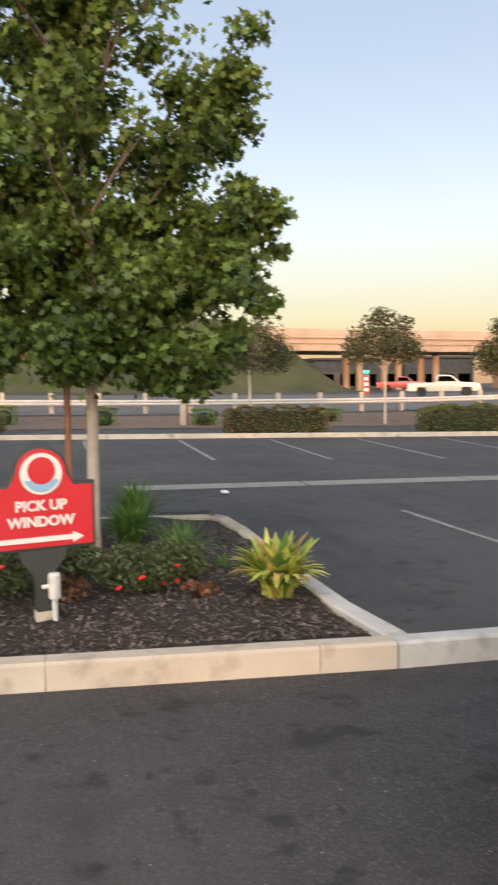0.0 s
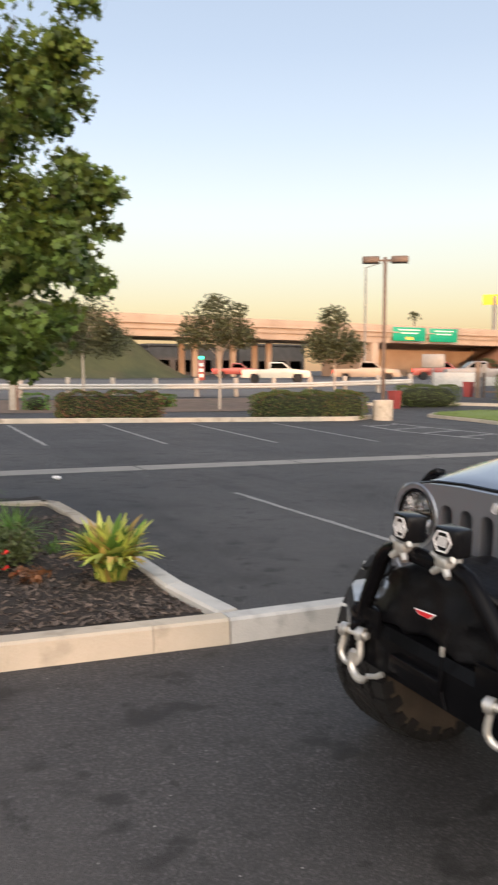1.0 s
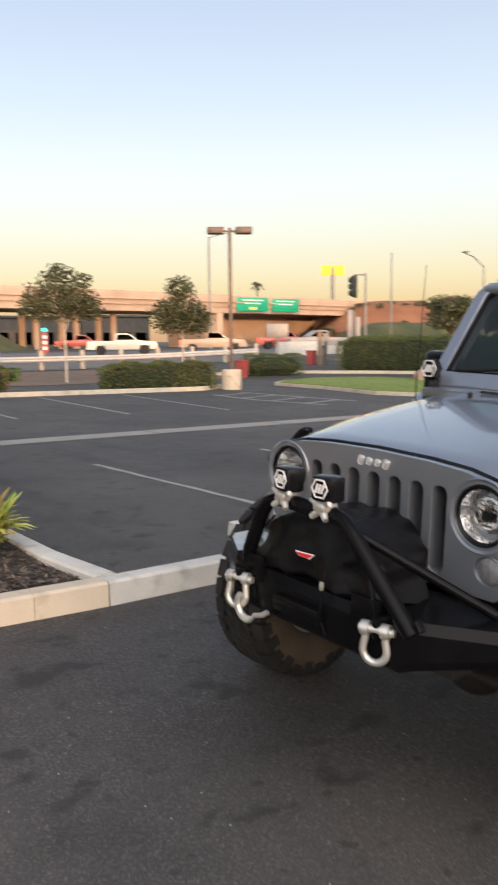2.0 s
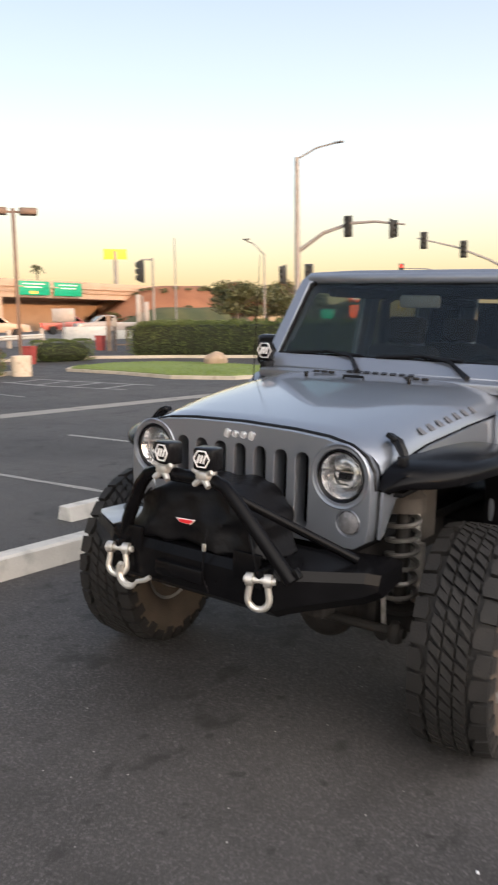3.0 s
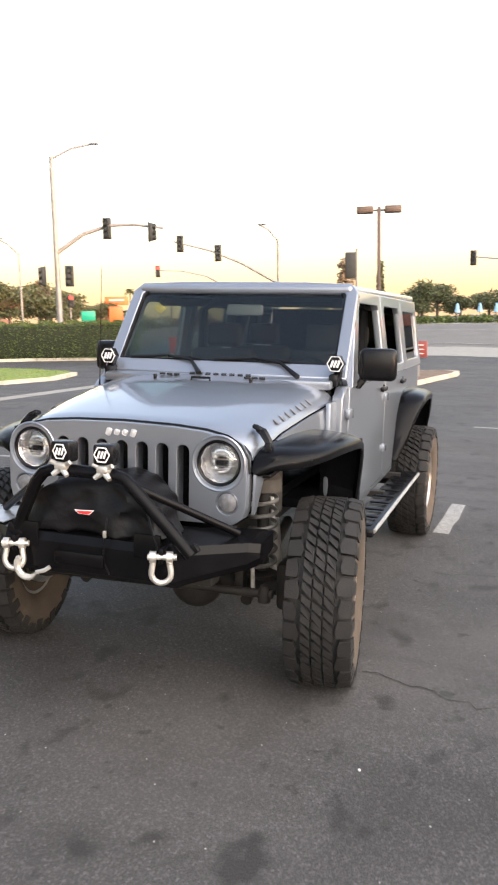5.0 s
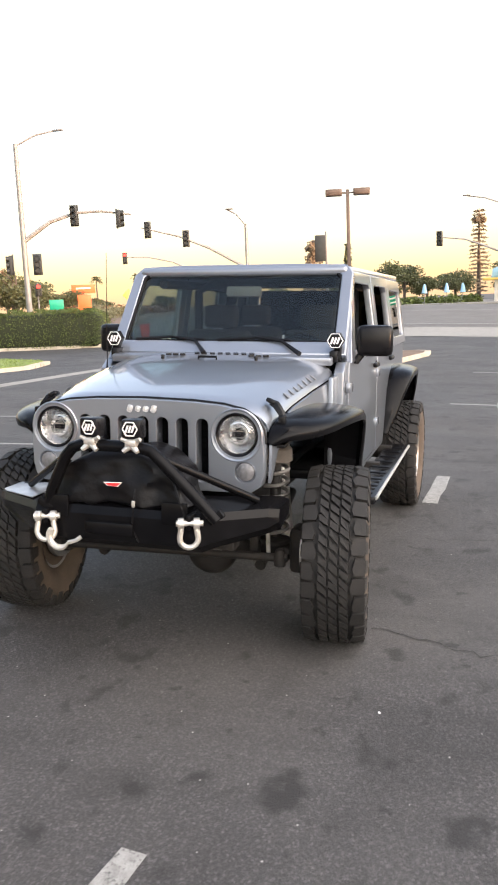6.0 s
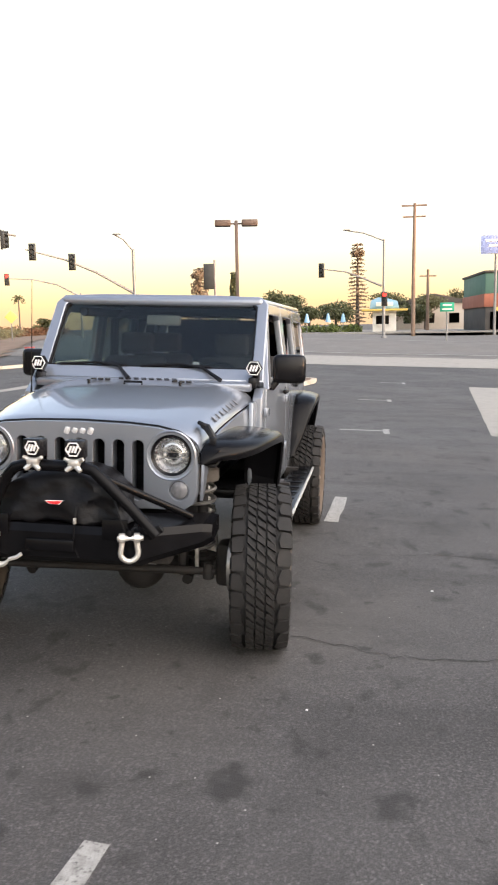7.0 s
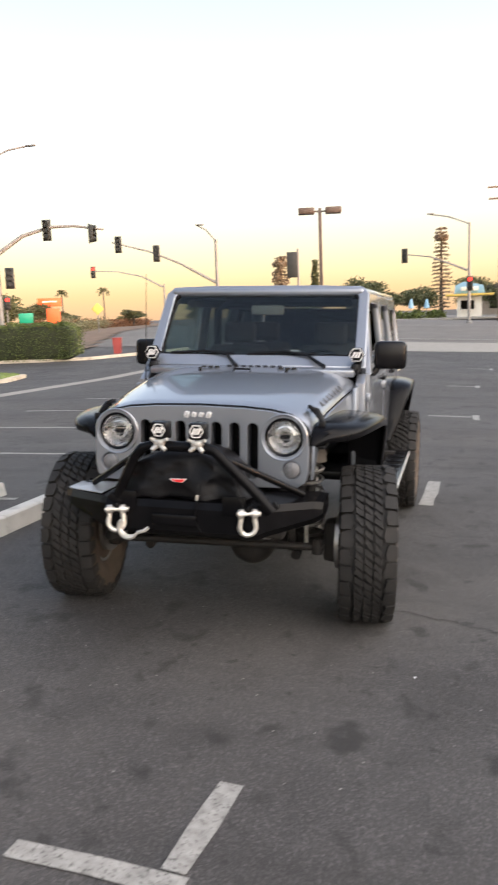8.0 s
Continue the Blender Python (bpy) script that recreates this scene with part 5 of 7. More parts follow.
exit_island = [(19.5, 1.25), (21.9, 0.95), (24.2, 0.5), (25.1, 0.5), (25.3, 0.95), (24.2, 2.2), (22.0, 3.3), (19.5, 3.6)]
pad("exit_island_kerb", exit_island, 0.13, M["concrete"], "buff concrete kerb of a small island at the exit", "kerb")
mid = Vector((sum(p[0] for p in exit_island) / 8, sum(p[1] for p in exit_island) / 8))
pad("exit_island_soil", [tuple(mid + (Vector(p) - mid) * 0.86) for p in exit_island], 0.145, M["soil"], "dry brown soil inside the kerbed island", "soil")

# cross street on the right, with its edge line and pale shoulder
st2 = sheet("street", steps((41.5, 78, 40)), steps((-140, 28, 80)), M["road"], 0.025)
tagged(st2, "wide grey cross street with a white edge line", "road", kind="structure")
st3 = sheet("far_road", steps((56, 170, 60)), steps((24, 40, 8)), M["road"], 0.03, lambda x, y: 25 < y - (x - 56) * 0.05 < 34)
tagged(st3, "grey street running off beyond the crossing", "road", kind="structure")
sh = sheet("shoulder", steps((35.5, 41.5, 8)), steps((-140, 9.5, 60)), M["gutter"], 0.02)
tagged(sh, "pale tan concrete shoulder along the street", "road", kind="structure")
for x, w in ((43.5, 0.3), (56, 0.15)):
    quad = quad_strip("edge_line", (x, -90), (x, 12), w, M["line_paint"], 0.05)
    tagged(quad, "white painted edge line on the street", "road marking", kind="structure")
pad("far_pavement", [(72, -120), (110, -120), (110, 14), (74, 14), (72.5, 10)], 0.1, M["gutter"], "pale pavement and forecourt across the street", "pavement")
field = sheet("dry_field", steps((66, 190, 40)), steps((36, 90, 16)), M["soil"], 0.05, lambda x, y: y > 37 + (x - 66) * 0.06)
tagged(field, "dry brown verge beyond the crossing", "soil", kind="structure")


verge = [(36.1, 18.9), (43.0, 20.8), (69.9, 29.1), (126.9, 48.0), (136.9, 49.8), (125.8, 73.6), (56.5, 33.6)]
verge_edge = [Vector(p) for p in verge]
tagged(sheet("verge", steps((36, 137, 101)), steps((18, 74, 56)), M["soil"], 0.07, lambda x, y: within((x, y), verge_edge)), "dry tan verge beside the far road", "soil", kind="structure")
verge_lumps = [(x, y, height(x, y) + 0.5 * r, r, r, 0.6 * r) for x, y, r in ((49.2, 26.1, 1.0), (54.8, 28.4, 1.1), (60.5, 30.4, 1.2), (68.0, 33.4, 1.3), (75.5, 36.2, 1.2), (76.1, 39.5, 1.6), (86.8, 40.4, 1.4), (57.9, 31.2, 1.5), (49.7, 25.3, 0.7))]
tagged(leaves("verge_shrubs", cloud(verge_lumps, 4200, 81, 0.2), 0.17, M["dry_scrub"], None, "", 81, "oval"), "pale dry shrubs on the verge", "scrub", kind="stuff")

# ---- kiosk, shops, woods on the far side ----
ko = thing("drive_up_kiosk", "small sky-blue drive-up kiosk with a yellow canopy", "kiosk", pose(81.5, -2.7, height(81, -3) + 0.08, 0, 0, 0))
part("wall", box((2.6, 2.4, 2.3), (0, 0, 1.13), bevel=0.03), M["sign_white"], ko)
part("canopy", box((4.2, 4.6, 0.2), (-0.3, 0, 2.35), bevel=0.04), M["kiosk_yellow"], ko)
part("roof", prism([(-1.5, 0), (1.5, 0), (1.4, 0.8), (0.6, 1.15), (-0.4, 1.0), (-1.3, 0.75)], 2.4, pose(0, 0, 2.5, 90, 0, 90), 0.05), M["kiosk_blue"], ko)
part("window", box((0.06, 1.3, 0.9), (-1.31, 0.2, 1.35)), M["dark_window"], ko)
part("counter", box((0.4, 1.5, 0.06), (-1.45, 0.2, 0.9)), M["sign_white"], ko)
part("sign_panel", box((0.08, 1.7, 0.4), (-1.56, 0, 2.95), bevel=0.02), M["sign_white"], ko)
for x, y in ((79, 3.0), (80, 1.5), (79.5, 5.2)):
    pu = thing("parasol", "closed blue parasol beside the kiosk", "parasol", pose(x, y, height(x, y) + 0.1), "blue parasols")
    part("pole", tube([(0, 0, 0), (0, 0, 1.9)], 0.04, 6), M["steel"], pu)
    part("canopy", lathe([(0.0, 1.95), (0.12, 1.8), (0.3, 1.0), (0.0, 1.05)], 10), M["kiosk_blue"], pu)
sp = thing("shop_building", "two-storey shop with teal upper cladding and red band", "building", pose(80, -18.0, height(80, -18) + 0.05, 0, 0, 3))
part("wall", box((12, 13, 2.6), (0, 0, 1.25), bevel=0.03), M["shop_dark"], sp)
part("band", box((12.3, 13.3, 1.2), (0, 0, 3.15), bevel=0.03), M["shop_brick"], sp)
part("upper_wall", box((12.1, 13.1, 1.9), (0, 0, 4.7), bevel=0.03), M["shop_teal"], sp)
part("roof", box((12.4, 13.4, 0.2), (0, 0, 5.75), bevel=0.03), M["shop_dark"], sp)
for k in range(5):
    part("window", box((0.1, 1.7, 1.6), (-6.02, 5.2 - 2.5 * k, 1.3)), M["dark_window"], sp)
part("sign_oval", lathe([(0, 0), (0.62, 0), (0.62, 0.1), (0, 0.12)], 24, pose(-6.16, 4.8, 2.35, 0, -90, 0) @ Matrix.Diagonal((0.5, 1.35, 1, 1))), M["kiosk_yellow"], sp)
hw = thing("low_house", "pale low house behind trees", "building", pose(104, -9, height(104, -9), 0, 0, 0))
part("wall", box((10, 9, 3.6), (0, 0, 1.8), bevel=0.05), M["pale_wall"], hw)
part("roof", prism([(-5.4, 0), (5.4, 0), (0, 1.2)], 10.6, pose(0, 0, 3.6, 90, 0, 90)), M["shop_dark"], hw)
for k in (-2.5, 0.5, 3):
    part("window", box((0.1, 1.2, 1.2), (-5.02, k, 1.8)), M["dark_window"], hw)


def far_tree(x, y, w, hgt, seed, leaf, label, low=0.15):
    z = height(x, y)
    t = thing("far_tree", label, "tree", pose(x, y, z), "far trees")
    rng = random.Random(seed)
    bm = bmesh.new()
    tube([(0, 0, -0.3), (0, 0, hgt * 0.5), (0.1, 0, hgt * 0.8)], [0.2, 0.15, 0.05], 7, bm)
    for i in range(5):
        tube([(0, 0, hgt * (0.25 + 0.1 * i)), (w * 0.3 * math.cos(i * 2.4), w * 0.3 * math.sin(i * 2.4), hgt * (0.45 + 0.1 * i))], [0.07, 0.03], 5, bm)
    part("trunk", bm, M["dark_bark"], t)
    lumps = []
    for i in range(9):
        a = rng.uniform(0, 6.28)
        rr = rng.uniform(0.0, 0.33) * w
        zz = hgt * rng.uniform(low + 0.18, 0.82)
        lumps.append((rr * math.cos(a), rr * math.sin(a), zz, w * rng.uniform(0.17, 0.28), w * rng.uniform(0.17, 0.28), hgt * rng.uniform(0.1, 0.2)))
    leaves("crown", cloud(lumps, 3600, seed, 0.3), 0.23 * (w / 5) ** 0.4, leaf, t, "", seed, "oval", 0.3)
    return t


rows = [(92, 8.5, 8, 5.2, "woods"), (86, 9.5, 6, 5.0, "woods"), (97, 3.0, 7, 4.6, "woods"), (93, 6.0, 5, 3.6, "woods"), (99, -4.2, 8, 5.6, "woods"), (96, -7.8, 6, 4.8, "woods"), (104, -12, 6, 6.6, "woods"), (88, -6.0, 4, 3.4, "woods"), (118, 14, 9, 5, "woods"), (112, 22, 9, 4.5, "woods"), (101, -15.0, 6, 5.5, "woods"),
        (50.5, 38.5, 6, 4.6, "woods"), (55, 36.5, 6, 4.2, "woods"), (61, 40, 7, 5.2, "woods"), (58, 44, 6, 5.0, "autumn"), (66, 42, 6, 4.4, "woods"), (70, 54, 9, 6.4, "woods"), (77, 56, 8, 5.6, "woods"), (70, 47, 5, 5.8, "autumn"), (88, 62, 9, 5.6, "autumn"), (83, 51, 7, 4.6, "woods"),
        (95, 54, 7, 4.0, "woods"), (108, 56, 6, 3.2, "woods"), (120, 50, 6, 3.0, "woods"), (128, 42, 7, 3.4, "woods"), (140, 36, 8, 3.6, "woods"), (150, 28, 9, 3.6, "woods"), (-12, 62, 9, 5.0, "woods"), (-22, 58, 9, 5.5, "autumn"), (-6, 66, 7, 4.2, "woods"), (3.0, 64, 6, 3.4, "woods")]
for i, (x, y, w, hh, mt) in enumerate(rows):
    far_tree(x, y, w, hh, 100 + i, M[mt], "far rounded orange-brown tree" if mt == "autumn" else "far rounded green tree beyond the street")
bushes = cloud([(70 + 4 * i, 40 + 0.22 * 4 * i, 1.4, 2.2, 1.4, 0.9) for i in range(18)], 5000, 77, 0.3)
tagged(leaves("verge_scrub", bushes, 0.35, M["autumn"], None, "", 77, "oval"), "dry brown scrub on the far verge", "scrub", kind="stuff")
scrub = cloud([(78 + 1.6 * (i % 3), 14 - 1.9 * i, 1.2, 1.3, 1.3, 0.6) for i in range(8)], 3200, 78, 0.3)
tagged(leaves("verge_bushes", scrub, 0.3, M["hedge_leaf"], None, "", 78, "oval"), "low green bushes across the street", "scrub", kind="stuff")


def conifer(x, y, hgt, r, seed, label, mat="conifer", tiers=22, top_lump=True, taper=0.55):
    t = thing("conifer_tree", label, "tree", pose(x, y, height(x, y)))
    rng = np.random.default_rng(seed)
    bm = bmesh.new()
    tube([(0, 0, -0.3), (0, 0, hgt * 0.5), (0, 0, hgt)], [0.3, 0.2, 0.06], 8, bm)
    pts = []
    for k in range(tiers):
        u = k / (tiers - 1)
        z = hgt * (0.12 + 0.86 * u)
        rr = r * (1 - taper * u)
        for j in range(9):
            a = rng.uniform(0, 6.28)
            ln = rr * rng.uniform(0.7, 1.05)
            e = Vector((ln * math.cos(a), ln * math.sin(a), z - 0.1 * ln))
            tube([(0, 0, z), e], [0.04, 0.015], 4, bm)
            for s in np.linspace(0.3, 1, 12):
                pts.append((e.x * s + rng.normal() * 0.08, e.y * s + rng.normal() * 0.08, z - 0.1 * ln * s + rng.normal() * 0.06))
    if top_lump:
        pts += [tuple(p) for p in cloud([(0, 0, hgt * 0.88, r * 0.6, r * 0.6, hgt * 0.045)], 700, seed)]
    part("trunk", bm, M["dark_bark"], t)
    leaves("needles", np.array(pts), 0.26, M[mat], t, "", seed, "oval")


conifer(105.9, 0.5, 11.6, 1.75, 61, "tall narrow conifer-shaped tree behind the kiosk")
conifer(74, 15.2, 6.6, 1.5, 62, "tall brownish conifer beyond the crossing")
conifer(64.9, 10.3, 5.4, 0.55, 63, "slim dark cypress beyond the crossing", "woods", 30, False, 0.95)


def palm(x, y, hgt, seed, label):
    t = thing("palm_tree", label, "tree", pose(x, y, height(x, y)), "far palms")
    part("trunk", tube([(0, 0, -0.2), (0.1, 0, hgt * 0.5), (0, 0, hgt)], [0.16, 0.13, 0.11], 7), M["dark_bark"], t)
    rng = np.random.default_rng(seed)
    pts = []
    for k in range(34):
        a, e = rng.uniform(0, 6.28), rng.uniform(-0.5, 1.2)
        for s in np.linspace(0.1, 1, 9):
            pts.append((1.2 * s * math.cos(a) * math.cos(e), 1.2 * s * math.sin(a) * math.cos(e), hgt + 1.1 * s * math.sin(e) - 0.5 * s * s))
    leaves("fronds", np.array(pts), 0.28, M["woods"], t, "", seed, "oval")


palm(85.4, 107, 10.3, 71, "fan palm rising beyond the overpass")
palm(129.2, 67.4, 6.3, 72, "far palm on the skyline")
palm(133, 61, 6.6, 73, "far palm on the skyline")
# unseen tree line added behind the camera, which shades the place from the low sun
back_pts = cloud([(-150 + 9 * i, -66 - 6 * math.sin(i * 1.3), 4.0 + math.sin(i * 2.1), 7, 4, 4.4) for i in range(32)], 26000, 91, 0.2)
tagged(leaves("tree_line", back_pts, 0.9, M["woods"], None, "", 91, "oval"), "unseen row of trees added behind the camera to block low sun", "trees", kind="stuff")


# crumpled paper left on the lot
def litter(x, y, size, seed, label):
    rng = random.Random(seed)
    bm = bmesh.new()
    bmesh.ops.create_icosphere(bm, subdivisions=2, radius=0.5)
    for v in bm.verts:
        k = 0.65 + 0.5 * rng.random()
        v.co = Vector((v.co.x * 1.5 * k, v.co.y * k, max(v.co.z, -0.25) * 0.8 * k)) * size
    low = min(v.co.z for v in bm.verts)
    bmesh.ops.translate(bm, verts=bm.verts, vec=(0, 0, -low - 0.002))
    ob = new("paper_litter", finish("paper_litter", bm, M["white_print"]))
    ob.matrix_world = pose(x, y, height(x, y) + (0.012 if y > 5 else 0.0), 0, 0, 40 * seed)
    tagged(ob, label, "litter", "paper litter")


litter(0.84, 9.62, 0.10, 3, "crumpled white paper lying on the concrete gutter")
litter(-0.35, -1.2, 0.011, 5, "tiny white paper scrap on the asphalt")
litter(1.55, -1.9, 0.014, 7, "tiny white paper scrap on the asphalt")


# ---- the lifted off-road car; built nose towards -x, its driver's side at -y, standing on the sloping lane ----
SLOPE = Matrix(((0.99989, 0.00059, 0.01512, 0), (0.0, 0.99925, -0.03871, 0), (-0.01513, 0.0387, 0.99914, 0), (0, 0, 0, 1)))
car = thing("off_road_car", "lifted silver four-door off-road car with black steel bumper", "car", SLOPE)
FRONT_X, REAR_X, TYRE_R, TYRE_W, TRACK = 0.41, 3.40, 0.452, 0.335, 0.885


def drawn(loops, extrude, bevel=0.0, m=None, mat=None, name="panel", parent=None, label=""):
    """A flat panel with real holes from closed outlines (the first is the rim), drawn out by extrude to both sides."""
    cu = bpy.data.curves.new("outline", "CURVE")
    cu.dimensions, cu.fill_mode, cu.extrude, cu.bevel_depth, cu.bevel_resolution = "2D", "BOTH", extrude, bevel, 2
    for pts in loops:
        sp = cu.splines.new("POLY")
        sp.points.add(len(pts) - 1)
        for q, (x, y) in zip(sp.points, pts):
            q.co = (x, y, 0, 1)
        sp.use_cyclic_u = True
    ob = bpy.data.objects.new("outline", cu)
    scene.collection.objects.link(ob)
    me = bpy.data.meshes.new_from_object(ob.evaluated_get(bpy.context.evaluated_depsgraph_get()))
    bpy.data.objects.remove(ob)
    me.transform(m or Matrix())
    me.materials.clear()
    me.materials.append(mat)
    me.shade_smooth()
    me.set_sharp_from_angle(angle=radians(35))
    ob = new(name, me)
    ob.parent = parent
    return tagged(ob, label)


def rounded(x0, y0, x1, y1, r, n=5):
    return arc(x1 - r, y1 - r, r, 0, 90, n) + arc(x0 + r, y1 - r, r, 90, 180, n) + arc(x0 + r, y0 + r, r, 180, 270, n) + arc(x1 - r, y0 + r, r, 270, 360, n)


def smooth_path(path, k):
    """Points along a smooth curve through the rows of path, k to each span."""
    out = []
    for i in range(len(path) - 1):
        p0, p1, p2, p3 = (np.array(path[min(max(i + o, 0), len(path) - 1)]) for o in (-1, 0, 1, 2))
        for j in range(k):
            u = j / k
            out.append(tuple(0.5 * (2 * p1 + (p2 - p0) * u + (2 * p0 - 5 * p1 + 4 * p2 - p3) * u ** 2 + (3 * p1 - p0 - 3 * p2 + p3) * u ** 3)))
    return out + [path[-1]]


# hood
HOOD = [(0.0, 1.252, 0.602), (0.025, 1.268, 0.604), (0.10, 1.285, 0.61), (0.35, 1.325, 0.635), (0.7, 1.372, 0.668), (1.02, 1.405, 0.698), (1.09, 1.408, 0.704)]
CROWN = [(0, 0), (0.25, -0.001), (0.5, -0.006), (0.66, -0.012), (0.72, -0.02), (0.80, -0.03), (0.88, -0.047), (0.945, -0.072), (0.985, -0.10), (1.0, -0.135)]
bm = bmesh.new()
rings = []
for x, z, w in HOOD:
    half = [Vector((x + 0.045 * (u ** 3) * (1 if x < 0.2 else 0.0), u * w, z + dz * (1.0 if x < 0.3 else 0.9))) for u, dz in CROWN]
    rings.append([Vector((p.x, -p.y, p.z)) for p in half[::-1]] + half[1:])
hood = part("hood", solidify(loft(rings, False, False), 0.02), M["silver"], car, "silver painted hood")
hood_z = lambda x: np.interp(x, [h[0] for h in HOOD], [h[1] for h in HOOD])
hood_w = lambda x: np.interp(x, [h[0] for h in HOOD], [h[2] for h in HOOD])
crown = lambda u: np.interp(abs(u), [c[0] for c in CROWN], [c[1] for c in CROWN])
hood_at = lambda x, u: Vector((x, u * hood_w(x), hood_z(x) + crown(u) * 0.9))

# grille with seven slots, lamp openings and a dark radiator behind it
half = [(0.0, 1.258), (0.25, 1.252), (0.40, 1.24), (0.50, 1.218), (0.56, 1.182), (0.592, 1.13), (0.60, 1.06), (0.598, 0.92), (0.585, 0.87), (0.54, 0.84), (0.0, 0.83)]
rim = half + [(-x, y) for x, y in half[-2:0:-1]]
slots = [rounded(y - 0.033, 0.872, y + 0.033, 1.180, 0.032) for y in [0.101 * k for k in range(-3, 4)]]
lamps = [arc(s * 0.472, 1.107, 0.106, 0, 350, 35) for s in (-1, 1)]
turns = [arc(s * 0.515, 0.935, 0.055, 0, 350, 23) for s in (-1, 1)]
GR = Matrix(((0, 0, -1, 0.0), (1, 0, 0, 0), (0, 1, 0, 0), (0, 0, 0, 1))) 
grille = drawn([rim] + slots + lamps + turns, 0.036, 0.003, GR, M["silver"], "grille", car, "silver grille with seven slots")
part("radiator", box((0.02, 0.98, 0.40), (0.095, 0, 1.02)), M["black_plastic"], grille, "black radiator screen")
for k in range(9):
    part("radiator_bar", box((0.01, 0.74, 0.008), (0.082, 0, 0.92 + 0.03 * k)), M["black_steel"], grille)
for k in range(4):
    part("badge_shape", box((0.008, 0.026, 0.036 if k in (0, 3) else 0.027), (-0.043, 0.062 - 0.041 * k, 1.214), (18, 0, 0), bevel=0.0075, seg=3), M["badge"], grille, "silver badge shape")
for s in (-1, 1):
    part("headlight_bezel", lathe([(0.128, -0.002), (0.122, 0.003), (0.113, 0.0), (0.107, -0.012), (0.105, -0.03)], 48, pose(-0.040, s * 0.472, 1.107, 0, -90, 0), caps=False), M["silver"], grille)
    h = part("headlight", lathe([(0.104, -0.02), (0.104, 0.022), (0.098, 0.030), (0.090, 0.024), (0.088, 0.01)], 40, pose(-0.012, s * 0.472, 1.107, 0, -90, 0), caps=False), M["black_plastic"], car, "round headlight in a black ring")
    part("reflector", lathe([(0.0, -0.06), (0.03, -0.05), (0.045, -0.034), (0.05, -0.012), (0.058, -0.014), (0.066, -0.03), (0.074, -0.01), (0.088, 0.016)], 36, pose(-0.012, s * 0.472, 1.107, 0, -90, 0), caps=False), M["reflector"], h, "bright reflector")
    part("bulb_shield", lathe([(0.0, 0.004), (0.018, 0.002), (0.022, -0.01), (0.022, -0.035)], 20, pose(-0.012, s * 0.472, 1.107, 0, -90, 0), caps=False), M["black_plastic"], h)
    for zz in (-0.045, -0.02, 0.02, 0.045):
        part("flute", box((0.010, 0.09 - 0.9 * abs(zz), 0.005), (-0.012, s * 0.472, 1.107 + zz * 0.75)), M["chrome"], h)
    part("lens", lathe([(0.0, 0.034), (0.04, 0.031), (0.07, 0.023), (0.089, 0.012)], 36, pose(-0.012, s * 0.472, 1.107, 0, -90, 0), caps=False), M["lens"], h, "clear lens").visible_shadow = False
    ts = part("turn_signal", lathe([(0.0, 0.026), (0.03, 0.024), (0.043, 0.016), (0.047, 0.0)], 26, pose(-0.022, s * 0.515, 0.935, 0, -90, 0), caps=False), M["amber_gray"], car, "round grey turn signal")
    part("ring", lathe([(0.047, -0.01), (0.053, 0.012), (0.049, 0.02), (0.045, 0.012)], 26, pose(-0.022, s * 0.515, 0.935, 0, -90, 0), caps=False), M["silver"], ts)

# black tube added along the grille top to draw the hood gap's shade
edge = [(0.0, y, z + 0.004) for y, z in half[:7]]
part("hood_gap", tube([(x, -y, z) for x, y, z in edge[:0:-1]] + edge, 0.009, 8), M["black_plastic"], grille, "black tube drawn as the shaded gap under the hood")

# engine bay sides, inner wheel wells, firewall
part("engine_bay", box((0.92, 0.84, 0.5), (0.58, 0, 0.95), bevel=0.02), M["black_plastic"], car)
for s in (-1, 1):
    rings = []
    for x, z, w in HOOD:
        zt = z - 0.135 * (1 if x < 0.3 else 0.9)
        rings.append([Vector((x + (0.045 if x < 0.2 else 0), s * (w + 0.004), zt - 0.006)), Vector((x + 0.02, s * (w + 0.012), zt - 0.09)), Vector((x + 0.02, s * (w + 0.006), zt - (0.24 if x < 0.05 else 0.13)))])
    part("fender_side", solidify(loft(rings, False, False), 0.014 * s), M["silver"], car)
    part("fender_liner", box((0.92, 0.26, 0.02), (0.55, s * 0.54, 1.065), (0, -3, 0), bevel=0.006), M["black_plastic"], car)
    # clamp latches of the hood
    lt = part("hood_latch", tube([(0.155, s * 0.585, 1.242), (0.15, s * 0.612, 1.231), (0.138, s * 0.640, 1.195), (0.132, s * 0.652, 1.165)], [0.016, 0.021, 0.019, 0.015], 8), M["black_plastic"], car, "black rubber hood latch")
    part("latch_hook", box((0.05, 0.05, 0.022), (0.155, s * 0.588, 1.246), (s * -25, 10, 0), bevel=0.007), M["black_plastic"], lt)
    part("latch_hook", box((0.04, 0.035, 0.045), (0.115, s * 0.652, 1.165), bevel=0.006), M["black_plastic"], lt)
for x, u, sz in ((0.88, 0.0, 0.055),):
    p = hood_at(x, u)
    part("hood_loop", tube([(p.x, p.y - sz, p.z - 0.01), (p.x, p.y - sz, p.z + 0.016), (p.x, p.y + sz, p.z + 0.016), (p.x, p.y + sz, p.z - 0.01)], 0.007, 8), M["black_plastic"], car)
for u in (-0.42, 0.42):
    p = hood_at(0.9, u)
    part("hood_bumper", lathe([(0.010, -0.01), (0.010, 0.014), (0.013, 0.016), (0.011, 0.024), (0.0, 0.026)], 12, pose(*p)), M["black_plastic"], car)
for u in (-0.45, 0.3):
    p = hood_at(1.02, u)
    for k in range(3):
        part("washer_nozzle", box((0.02, 0.035, 0.012), (p.x, p.y + 0.045 * k, p.z + 0.006), (0, 0, 25), bevel=0.004), M["black_plastic"], car)
